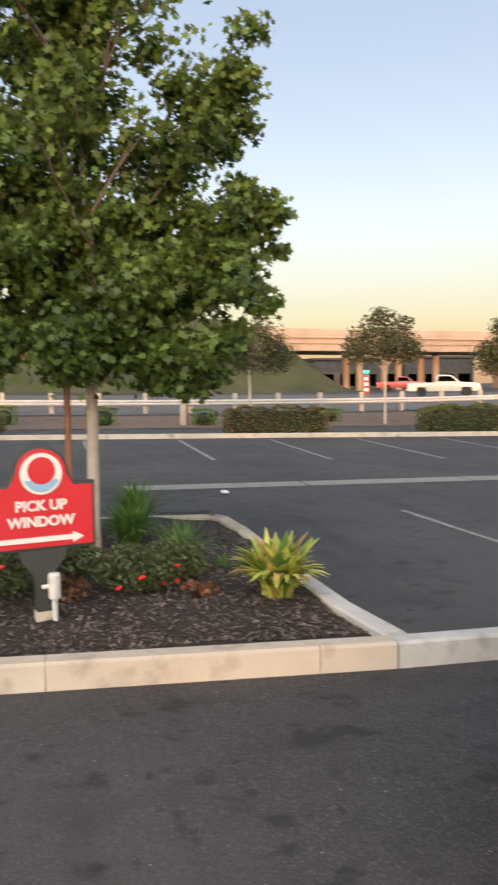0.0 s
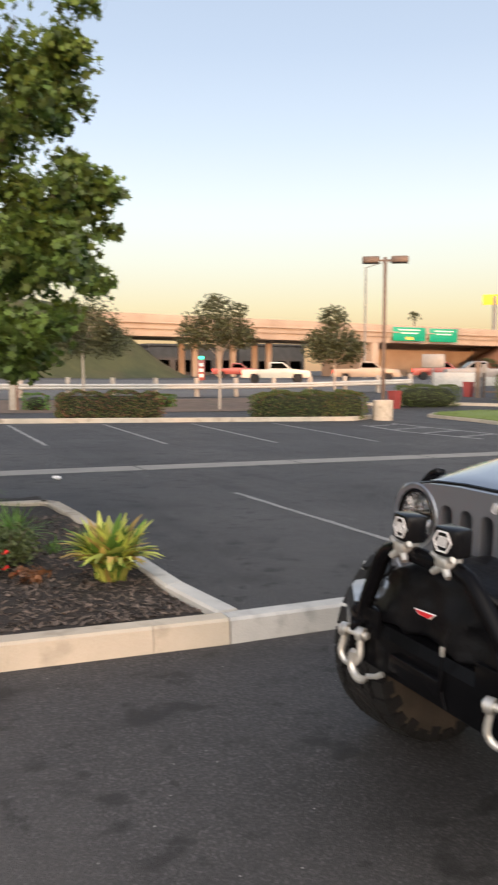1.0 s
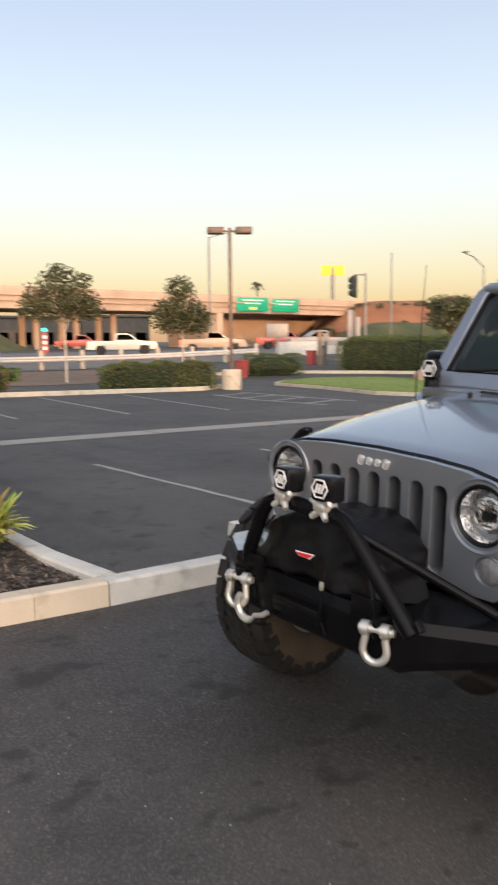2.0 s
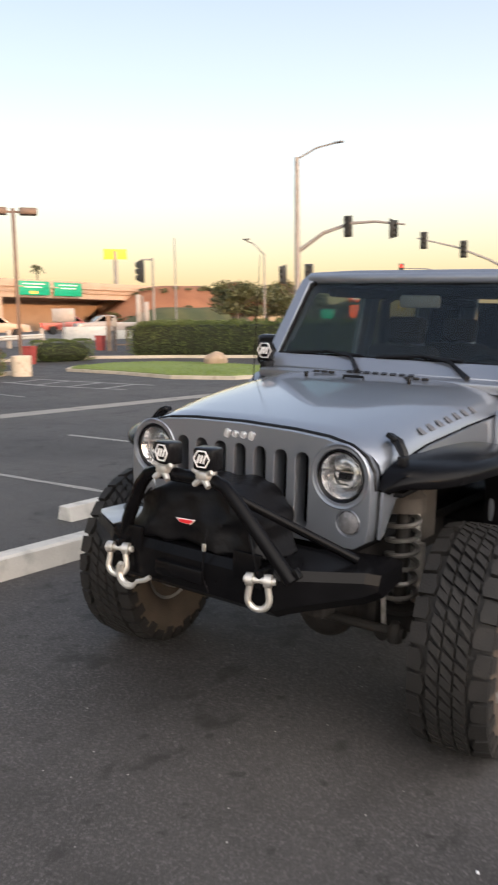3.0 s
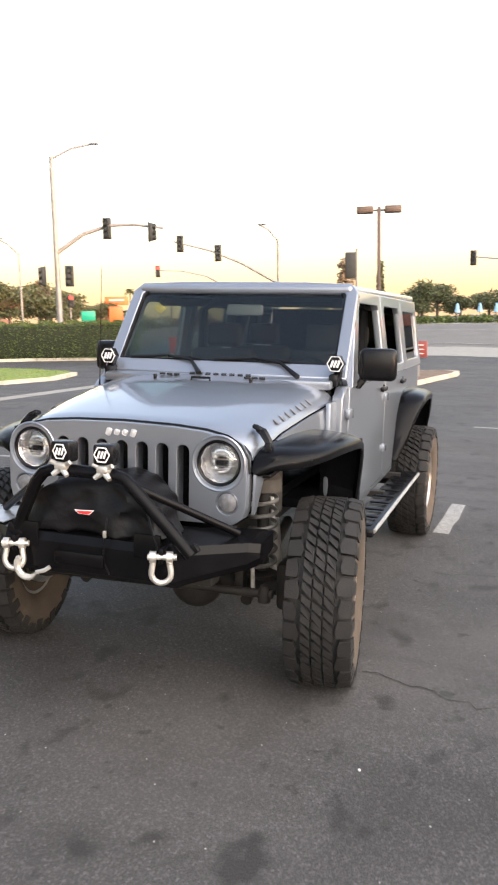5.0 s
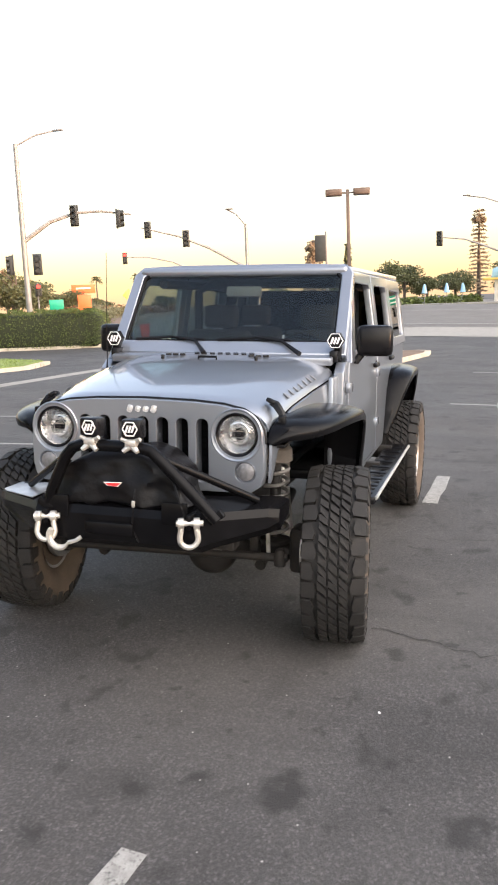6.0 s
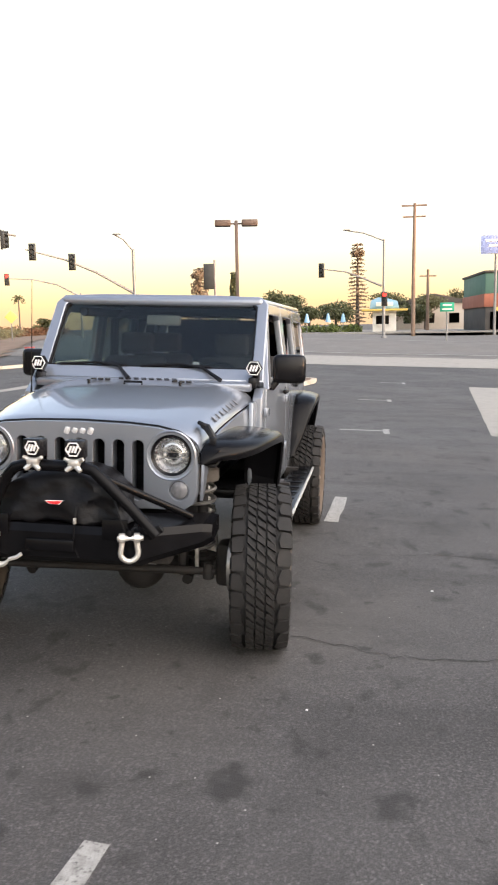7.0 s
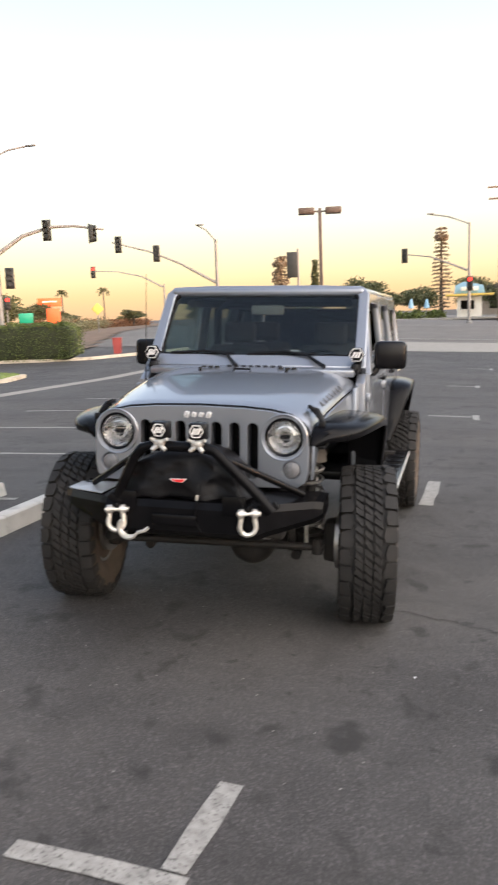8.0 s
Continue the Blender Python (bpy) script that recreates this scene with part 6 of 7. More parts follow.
# decal bars on both hood sides
for s in (-1, 1):
    for k in range(7):
        x = 0.36 + 0.072 * k
        a, b = hood_at(x, 0.93 * s), hood_at(x, 0.985 * s)
        mid, d = (a + b) / 2, (b - a)
        ob = part("decal_bar", box((0.044, 0.002, d.length * 0.8), bevel=0.0006), M["decal"], hood, "dark decal bar")
        ob.matrix_basis = Matrix.Translation(mid + Vector((0, s * 0.002, 0.002))) @ d.to_track_quat("Z", "X").to_matrix().to_4x4() @ pose(0, 0, 0, 0, 0, 90)

# cowl, windscreen frame and glass
cowl = part("cowl", box((0.16, 1.40, 0.05), (1.13, 0, 1.385), (0, -6, 0), bevel=0.012), M["silver"], car)
for k in range(8):
    part("cowl_slot", box((0.05, 0.03, 0.006), (1.11, -0.20 + 0.05 * k, 1.413), (0, -6, 20)), M["black_plastic"], cowl)
LEAN_W = math.degrees(math.atan2(0.38, 0.52))
WS = Matrix.Translation((1.185, 0, 1.40)) @ Matrix(((0, math.sin(radians(LEAN_W)), -math.cos(radians(LEAN_W)), 0), (1, 0, 0, 0), (0, math.cos(radians(LEAN_W)), math.sin(radians(LEAN_W)), 0), (0, 0, 0, 1)))
fr = [(-0.752, 0.0), (0.752, 0.0), (0.728, 0.60), (0.685, 0.655), (0.4, 0.668), (-0.4, 0.668), (-0.685, 0.655), (-0.728, 0.60)]
hole = [(-0.692, 0.075), (0.692, 0.075), (0.676, 0.585), (0.645, 0.618), (0.3, 0.630), (-0.3, 0.630), (-0.645, 0.618), (-0.676, 0.585)]
wf = drawn([fr, hole], 0.022, 0.010, WS, M["silver"], "windscreen_frame", car, "silver windscreen frame")
seal = drawn([[(x * 1.004, y + (0.003 if y > 0.3 else -0.003)) for x, y in hole], [(x * 0.975, y + (-0.016 if y > 0.3 else 0.016)) for x, y in hole]], 0.012, 0.002, WS @ pose(0, 0, 0.014), M["black_plastic"], "seal", wf)
ws_glass = part("windscreen", prism([(x, y) for x, y in hole], 0.006, WS @ pose(0, 0, 0.01)), M["window"], car, "tinted windscreen")
ws_glass.visible_shadow = False
for s in (-1, 1):
    part("hinge_bracket", box((0.10, 0.05, 0.07), (1.14, s * 0.70, 1.405), bevel=0.012), M["black_plastic"], car)
for y0, y1, yp in ((0.60, 0.14, 0.10), (0.05, -0.42, -0.50)):
    blade = [WS @ Vector((y, 0.105 - 0.02 * abs((y - (y0 + y1) / 2) / 0.25), 0.035)) for y in np.linspace(y0, y1, 7)]
    w = part("wiper", tube(blade, 0.009, 6), M["black_plastic"], car, "black wiper")
    part("wiper_arm", tube([WS @ Vector(((y0 + y1) / 2, 0.105, 0.045)), WS @ Vector((y1 + 0.05, 0.07, 0.05)), Vector((1.09, yp, 1.418))], [0.007, 0.010, 0.016], 6), M["black_plastic"], w)

# tub sides, doors, upper frames and roof
for s in (-1, 1):
    SD = Matrix(((1, 0, 0, 0), (0, 0, -s * -1.0, 0), (0, 1, 0, 0), (0, 0, 0, 1)))
    at_side = lambda y: Matrix.Translation((0, s * y, 0)) @ SD
    arch = arc(REAR_X, 0.60, 0.56, 172, 8, 18)
    tub = [(1.05, 1.31), (1.12, 1.36), (4.10, 1.385), (4.14, 1.2), (4.13, 0.72), (REAR_X + 0.555, 0.68)] + arch[::-1] + [(REAR_X - 0.56, 0.62), (1.07, 0.60), (1.045, 0.75), (1.04, 1.05)]
    drawn([tub], 0.02, 0.010, at_side(0.742), M["silver"], "body_side", car, "silver body side")
    d1 = [(1.19, 0.66), (2.29, 0.66), (2.315, 0.70), (2.315, 1.375), (1.16, 1.365), (1.15, 0.72)]
    d2 = [(2.345, 0.70), (2.37, 0.66), (2.74, 0.66), (2.80, 0.80), (2.92, 1.05), (3.17, 1.20), (3.20, 1.26), (3.20, 1.382), (2.345, 1.376)]
    UP = Matrix.Translation((0, s * 0.772, 1.37)) @ Matrix(((1, 0, 0, 0), (0, -s * 0.145, s * 0.989, 0), (0, 0.989, 0.145, 0), (0, 0, 0, 1)))
    for nm, dl, up_, win, hx in (("front_door", d1, [(1.20, 0.0), (2.32, 0.0), (2.32, 0.54), (1.60, 0.54), (1.50, 0.47)], [(1.34, 0.05), (2.24, 0.05), (2.24, 0.45), (2.20, 0.48), (1.63, 0.48), (1.58, 0.45)], 2.2),
                              ("rear_door", d2, [(2.345, 0.0), (3.20, 0.0), (3.20, 0.54), (2.345, 0.54)], [(2.43, 0.05), (3.12, 0.05), (3.12, 0.44), (3.08, 0.48), (2.47, 0.48), (2.43, 0.44)], 3.06)):
        dr_ = drawn([dl], 0.012, 0.008, at_side(0.766), M["silver"], nm, car, "silver door with a dark window" if s > 0 else "silver door with its window lowered")
        drawn([up_, win], 0.016, 0.008, UP, M["silver"], "window_frame", dr_)
        if s > 0:  # the panes on the driver's side are wound down
            drawn([[(x, y) for x, y in win]], 0.003, 0.0, UP @ pose(0, 0, -0.004), M["window" if nm == "front_door" else "smoked_window"], "window", dr_, "lightly tinted window" if nm == "front_door" else "smoked window").visible_shadow = False
        part("handle", box((0.16, 0.03, 0.032), (hx, s * 0.80, 1.285), bevel=0.01), M["black_plastic"], dr_, "black door handle")
        part("handle_cup", lathe([(0.03, -0.01), (0.03, 0.018), (0.0, 0.02)], 14, pose(hx + 0.06, s * 0.78, 1.285, 90 * s, 0, 0)), M["black_plastic"], dr_)
        for hz in (0.86, 1.22):
            part("hinge", box((0.11, 0.03, 0.055), (dl[0][0] - 0.03 if nm == "front_door" else 2.33, s * 0.787, hz), bevel=0.008), M["silver"], dr_)
    q = drawn([[(3.22, 0.0), (4.10, 0.0), (4.07, 0.54), (3.22, 0.54)], rounded(3.30, 0.06, 3.98, 0.46, 0.04)], 0.016, 0.008, UP, M["silver"], "rear_quarter", car, "silver hard-top quarter panel")
    drawn([rounded(3.295, 0.055, 3.985, 0.465, 0.04)], 0.003, 0.0, UP @ pose(0, 0, 0.006), M["dark_window"], "window", q, "dark tinted window")
    # wheel flares
    for nm, path in (("front_flare", [(0.02, 0.61, 0.645, 1.062), (0.05, 0.61, 0.715, 1.10), (0.12, 0.615, 0.80, 1.126), (0.25, 0.63, 0.868, 1.142), (0.45, 0.645, 0.912, 1.152), (0.66, 0.66, 0.935, 1.148), (0.80, 0.675, 0.94, 1.132), (0.872, 0.68, 0.938, 1.085), (0.900, 0.69, 0.93, 0.98), (0.925, 0.70, 0.91, 0.80)]),
                     ("rear_flare", [(2.80, 0.74, 0.82, 0.70), (2.86, 0.74, 0.88, 0.85), (2.96, 0.74, 0.93, 1.03), (3.08, 0.74, 0.96, 1.13), (3.25, 0.74, 0.97, 1.165), (3.6, 0.74, 0.97, 1.165), (3.80, 0.74, 0.95, 1.10), (3.92, 0.74, 0.93, 0.98), (4.0, 0.74, 0.90, 0.82)])):
        fine = smooth_path(path, 4)
        rings = []
        for i, (x, yi, yo, z) in enumerate(fine):
            a, b = fine[max(i - 1, 0)], fine[min(i + 1, len(fine) - 1)]
            d = Vector((b[0] - a[0], 0, b[3] - a[3])).normalized()
            n = Vector((-d.z, 0, d.x))
            p = Vector((x, 0, z))
            wide = yo - yi
            slim = 0.45 + 0.55 * smooth01(0, 10, i)
            e = lambda yy, k: p + Vector((0, s * yy, 0)) + n * (k * slim)
            rings.append([e(yi, 0.035), e(yi + wide * 0.35, 0.034), e(yi + wide * 0.65, 0.026), e(yo - 0.045, 0.016), e(yo - 0.018, 0.006), e(yo - 0.004, -0.010), e(yo, -0.030), e(yo - 0.003, -0.048), e(yo - 0.014, -0.052), e(yo - 0.022, -0.030), e(yo - 0.04, -0.012), e(yi, -0.006)])
        part(nm, loft(rings), M["black_steel"], car, "glossy black plastic wheel flare")
    part("fender_rear", box((0.17, 0.03, 0.66), (0.99, s * 0.725, 0.97), bevel=0.008), M["silver"], car)
    # inner well walls
    part("wheel_well", box((0.02, 0.22, 0.36), (0.925, s * 0.80, 0.94), (0, 4, 0), bevel=0.006), M["black_plastic"], car)
    part("wheel_well", solidify(loft([[Vector((REAR_X + 0.56 * math.cos(a), s * 0.40, 0.60 + 0.56 * math.sin(a))), Vector((REAR_X + 0.56 * math.cos(a), s * 0.80, 0.60 + 0.56 * math.sin(a)))] for a in np.linspace(0.1, 3.0, 14)], False, False), 0.01), M["black_plastic"], car)
    # side step
    step = part("side_step", box((1.88, 0.17, 0.05), (1.98, s * 0.885, 0.575), bevel=0.015), M["black_plastic"], car, "black side step with bright edge")
    part("step_edge", tube([(1.06, s * 0.972, 0.585), (2.92, s * 0.972, 0.585)], 0.011, 8), M["zinc"], step, "bright metal edge")
    for k in range(9):
        part("step_tread", box((0.13, 0.12, 0.008), (1.18 + 0.2 * k, s * 0.885, 0.603), bevel=0.003), M["black_steel"], step)
    for x in (1.3, 2.0, 2.7):
        part("step_bracket", box((0.06, 0.25, 0.04), (x, s * 0.74, 0.60)), M["dark_metal"], step)
    # mirrors
    mr = part("side_mirror", box((0.11, 0.215, 0.185), (1.34, -0.905 if s < 0 else 0.80, 1.49), (0, 0, -s * 8), bevel=0.035, seg=3), M["black_plastic"], car, "black door mirror")
    part("mirror_arm", tube([(1.33, s * 0.765, 1.375), (1.32, s * 0.80, 1.37), (1.33, s * 0.82, 1.40), (1.335, s * 0.83, 1.42)], 0.024, 8), M["black_plastic"], mr)
    part("mirror_glass", box((0.006, 0.17, 0.145), (1.398, -0.897 if s < 0 else 0.808, 1.49), (0, 0, -s * 8)), M["chrome"], mr, "mirror glass")
    # hexagonal pillar lamp
    pl = part("pillar_lamp", prism(arc(0, 0, 0.052, 30, 330, 5), 0.05, pose(1.135, s * 0.707, 1.497, 0, -90, 0), 0.006), M["black_plastic"], car, "hexagonal black lamp with white marks")
    drawn([arc(0, 0, 0.048, 30, 330, 5), arc(0, 0, 0.043, 30, 330, 5)], 0.002, 0.0, pose(1.108, s * 0.707, 1.497, 0, -90, 0), M["white_print"], "lamp_rim", pl)
    for k in (-0.018, 0.0, 0.018):
        part("mark_bar", box((0.003, 0.011, 0.04), (1.108, s * 0.707 + k, 1.497), (20, 0, 0)), M["white_print"], pl)
    part("lamp_bracket", box((0.07, 0.045, 0.10), (1.17, s * 0.715, 1.42), (0, 20, 0), bevel=0.008), M["black_steel"], pl)
part("roof", box((2.60, 1.40, 0.06), (2.81, 0, 1.927), (0, -0.5, 0), bevel=0.027, seg=4), M["silver"], car, "silver hard-top roof")
part("roof_lip", box((0.14, 1.33, 0.03), (1.615, 0, 1.932), (0, -14, 0), bevel=0.012), M["silver"], car)
part("floor", box((3.05, 1.44, 0.06), (2.60, 0, 0.70), bevel=0.01), M["black_plastic"], car)
part("rear_wall", box((0.05, 1.46, 0.65), (4.10, 0, 1.05), bevel=0.02), M["silver"], car)
part("rear_window", box((0.01, 1.2, 0.42), (4.06, 0, 1.63)), M["dark_window"], car, "dark tinted rear window")
for s in (-1, 1):
    part("rear_pillar", box((0.07, 0.10, 0.56), (4.06, s * 0.68, 1.64), (s * 8, 0, 0), bevel=0.02), M["silver"], car)
part("dashboard", box((0.34, 1.38, 0.24), (1.40, 0, 1.27), bevel=0.05, seg=3), M["black_plastic"], car)
part("steering_wheel", tube([Vector((1.66, -0.37, 1.33)) + 0.18 * Vector((0.35 * math.sin(a), math.cos(a), 0.93 * math.sin(a))) for a in np.linspace(0, 2 * math.pi, 25)[:-1]], 0.017, 8, closed=True), M["black_plastic"], car)
part("rear_view_mirror", box((0.04, 0.24, 0.07), (1.60, 0, 1.79), bevel=0.015), M["grey_paint"], car)
for x in (1.95, 2.85):
    for y in (-0.37, 0.37):
        st_ = part("seat", box((0.14, 0.48, 0.66), (x + 0.18, y, 1.20), (0, 12, 0), bevel=0.05, seg=3), M["seat"], car)
        part("headrest", box((0.09, 0.26, 0.17), (x + 0.27, y, 1.62), (0, 10, 0), bevel=0.035, seg=3), M["seat"], st_)
        part("cushion", box((0.46, 0.48, 0.14), (x - 0.08, y, 0.90), bevel=0.04), M["seat"], st_)
part("roll_bar", tube([(2.36, -0.62, 0.75), (2.36, -0.60, 1.80), (2.36, -0.5, 1.86), (2.36, 0.5, 1.86), (2.36, 0.60, 1.80), (2.36, 0.62, 0.75)], 0.035, 8), M["seat"], car)
for s in (-1, 1):
    part("roll_bar", tube([(1.62, s * 0.58, 1.84), (2.36, s * 0.58, 1.85), (3.9, s * 0.58, 1.82)], 0.03, 8), M["seat"], car)
part("antenna", tube([(1.02, 0.72, 1.27), (1.03, 0.72, 1.36), (1.06, 0.72, 2.02)], [0.010, 0.0035, 0.0015], 6), M["black_steel"], car)

# front bumper with its swept wings
rings = []
for y, xf, xb, z0, z1 in ((-0.70, -0.13, 0.06, 0.70, 0.79), (-0.66, -0.17, 0.06, 0.68, 0.80), (-0.44, -0.34, -0.02, 0.635, 0.805), (-0.40, -0.365, -0.05, 0.62, 0.805), (0.40, -0.365, -0.05, 0.62, 0.805), (0.44, -0.34, -0.02, 0.635, 0.805), (0.69, -0.18, 0.06, 0.68, 0.79), (0.745, -0.13, 0.06, 0.70, 0.78)):
    rings.append([Vector((xb, y, z0 + 0.03)), Vector((xf + 0.05, y, z0)), Vector((xf, y, z0 + 0.035)), Vector((xf + 0.004, y, z1 - 0.035)), Vector((xf + 0.02, y, z1)), Vector((xb, y, z1 + 0.01))])
bumper = part("front_bumper", loft(rings), M["black_steel"], car, "black steel winch bumper with swept wings", smooth=False)
part("hoop", tube([(-0.345, 0.345, 0.79), (-0.36, 0.31, 0.87), (-0.37, 0.23, 1.03), (-0.37, 0.19, 1.075), (-0.37, 0.14, 1.09), (-0.37, -0.13, 1.09), (-0.37, -0.19, 1.075), (-0.37, -0.235, 1.035), (-0.375, -0.38, 0.90), (-0.37, -0.49, 0.785)], 0.027, 12), M["black_steel"], bumper, "black tube hoop")
for s in (-1, 1):
    part("hoop_brace", tube([(-0.355, s * 0.22, 1.045), (-0.09, s * 0.59, 0.82)], 0.017, 10), M["black_steel"], bumper)
    part("hoop_foot", box((0.03, 0.08, 0.04), (-0.36, -0.48 if s < 0 else 0.345, 0.80), (s * 35, 0, 0), bevel=0.006), M["black_steel"], bumper)
    part("bumper_plate", box((0.02, 0.12, 0.10), (-0.36, s * 0.29, 0.80), bevel=0.004), M["black_steel"], bumper)
# thin sheet added on the passenger wing; its pale colour stands for reflected sky
part("wing_top", prism([(-0.315, 0.0), (-0.16, 0.24), (-0.11, 0.29), (0.05, 0.29), (-0.01, 0.0)], 0.006, pose(0, 0.445, 0.8145, -4.7, 0, 0), 0.002), M["wing_sky_sheen"], bumper, "pale plate coloured as sky sheen on the black bumper wing")
part("lower_valance", box((0.10, 1.0, 0.05), (-0.12, 0, 0.615), bevel=0.01), M["dark_metal"], bumper)
part("skid_bracket", box((0.03, 0.05, 0.06), (-0.10, -0.40, 0.60), bevel=0.008), M["steel"], bumper)

# winch under its soft cover
bm = bmesh.new()
bmesh.ops.create_cube(bm, size=1.0)
bmesh.ops.subdivide_edges(bm, edges=bm.edges, cuts=18, use_grid_fill=True)
for v in bm.verts:
    c = v.co.copy()
    n = (abs(2 * c.x) ** 10 + abs(2 * c.y) ** 10 + abs(2 * c.z) ** 10) ** 0.1
    c /= max(n, 1e-6) if n > 0 else 1
    c *= max(abs(2 * v.co.x), abs(2 * v.co.y), abs(2 * v.co.z))
    top = 0.5 + c.z
    w = 0.74 - 0.26 * top + 0.04 * math.sin(7 * c.z)
    p = Vector((-0.215 + 0.26 * c.x + 0.05 * top, w * c.y, 0.93 + 0.25 * c.z - 0.05 * (2 * c.y) ** 2 * top))
    p += Vector((1, 0.4, 0.6)) * (0.012 * noise.noise(p * 7) + 0.055 * (abs(noise.noise(p * Vector((4, 8, 6)))) - 0.2) + 0.016 * (abs(noise.noise(p * Vector((9, 21, 15)))) - 0.2))
    v.co = p
cover = part("winch_cover", bm, M["vinyl"], car, "black vinyl winch cover with a small red badge")
part("badge_plate", prism([(-0.043, 0.010), (0.043, 0.010), (0.022, -0.010), (-0.026, -0.006)], 0.006, pose(-0.366, 0.0, 0.915, 90, 0, -80), 0.002), M["white_print"], cover, "small pale badge")
part("badge_fill", prism([(-0.036, 0.0075), (0.037, 0.0075), (0.018, -0.0075), (-0.020, -0.004)], 0.008, pose(-0.367, 0.0, 0.915, 90, 0, -80)), M["sign_red"], cover, "red badge field")
part("strap", tube([(-0.36, -0.105, 0.90), (-0.375, -0.105, 0.86), (-0.378, -0.10, 0.80), (-0.372, -0.09, 0.72), (-0.37, -0.12, 0.66)], 0.004, 6), M["vinyl"], cover)
part("strap_clip", box((0.012, 0.014, 0.03), (-0.38, -0.103, 0.835), bevel=0.003), M["zinc"], cover, "small metal clip")
for y0, dy in ((0.24, 0.10), (-0.24, -0.1)):
    part("strap", tube([(-0.30, y0, 1.0), (-0.36, y0 + dy * 0.6, 0.90), (-0.37, y0 + dy, 0.80), (-0.37, y0 + dy * 0.7, 0.74)], 0.005, 6), M["vinyl"], cover)


def shackle(y, z, tilt):
    m = pose(-0.40, y, z, 0, 0, 20) @ pose(0, 0, 0, 0, tilt, 0)
    sh_ = part("shackle", tube([m @ Vector(p) for p in [(0, -0.034, 0.0), (0, -0.034, -0.03)] + [(0, 0.040 * math.cos(a), -0.068 + 0.040 * math.sin(a)) for a in np.linspace(2.9, 6.5, 12)] + [(0, 0.034, -0.03), (0, 0.034, 0.0)]], 0.0125, 10), M["zinc"], car, "silver steel bow shackle")
    part("pin", tube([m @ Vector((0, -0.062, 0)), m @ Vector((0, 0.055, 0))], 0.013, 10), M["zinc"], sh_)
    for e in (-0.034, 0.034):
        part("ear", tube([m @ Vector((0, e - 0.013, 0)), m @ Vector((0, e + 0.013, 0))], 0.024, 14), M["zinc"], sh_)
    part("tab", box((0.09, 0.026, 0.07), (-0.365, y, z + 0.002), bevel=0.01), M["black_steel"], sh_)


shackle(-0.372, 0.775, 0)
shackle(0.325, 0.755, 8)
hook = part("tow_hook", tube([(-0.415, 0.30, 0.70)] + [(-0.42, 0.30 - 0.05 + 0.05 * math.cos(a), 0.668 + 0.05 * math.sin(a)) for a in np.linspace(0.6, -2.6, 12)], [0.010] + [0.015] * 9 + [0.012, 0.009, 0.006], 8), M["zinc"], car, "silver winch hook")
part("hook_latch", tube([(-0.42, 0.205, 0.645), (-0.41, 0.17, 0.655), (-0.40, 0.15, 0.67)], 0.010, 6), M["zinc"], hook)
part("fairlead", box((0.03, 0.24, 0.06), (-0.375, 0.02, 0.715), bevel=0.01), M["black_steel"], car)
# lamp pods clamped on the hoop
for y in (0.085, -0.112):
    pod = part("lamp_pod", box((0.075, 0.092, 0.088), (-0.375, y, 1.172), (0, 0, -6 if y > 0 else 6), bevel=0.012), M["black_plastic"], car, "black square lamp pod with hexagon mark")
    drawn([arc(0, 0, 0.036, 30, 330, 5), arc(0, 0, 0.031, 30, 330, 5)], 0.002, 0.0, pose(-0.415, y, 1.175, 0, -90, -6 if y > 0 else 6), M["white_print"], "pod_rim", pod)
    for k in (-0.014, 0.0, 0.014):
        part("mark_bar", box((0.003, 0.008, 0.032), (-0.415, y + k, 1.175), (20, 0, 0)), M["white_print"], pod)
    cl = part("clamp", box((0.07, 0.055, 0.035), (-0.385, y, 1.112), bevel=0.01), M["zinc"], pod, "silver clamp")
    for e in (-1, 1):
        part("clamp_leg", tube([(-0.40, y, 1.105), (-0.415, y + e * 0.035, 1.075)], [0.016, 0.010], 8), M["zinc"], cl)
        part("clamp_leg", tube([(-0.40, y, 1.112), (-0.41, y + e * 0.045, 1.132)], [0.014, 0.009], 8), M["zinc"], cl)

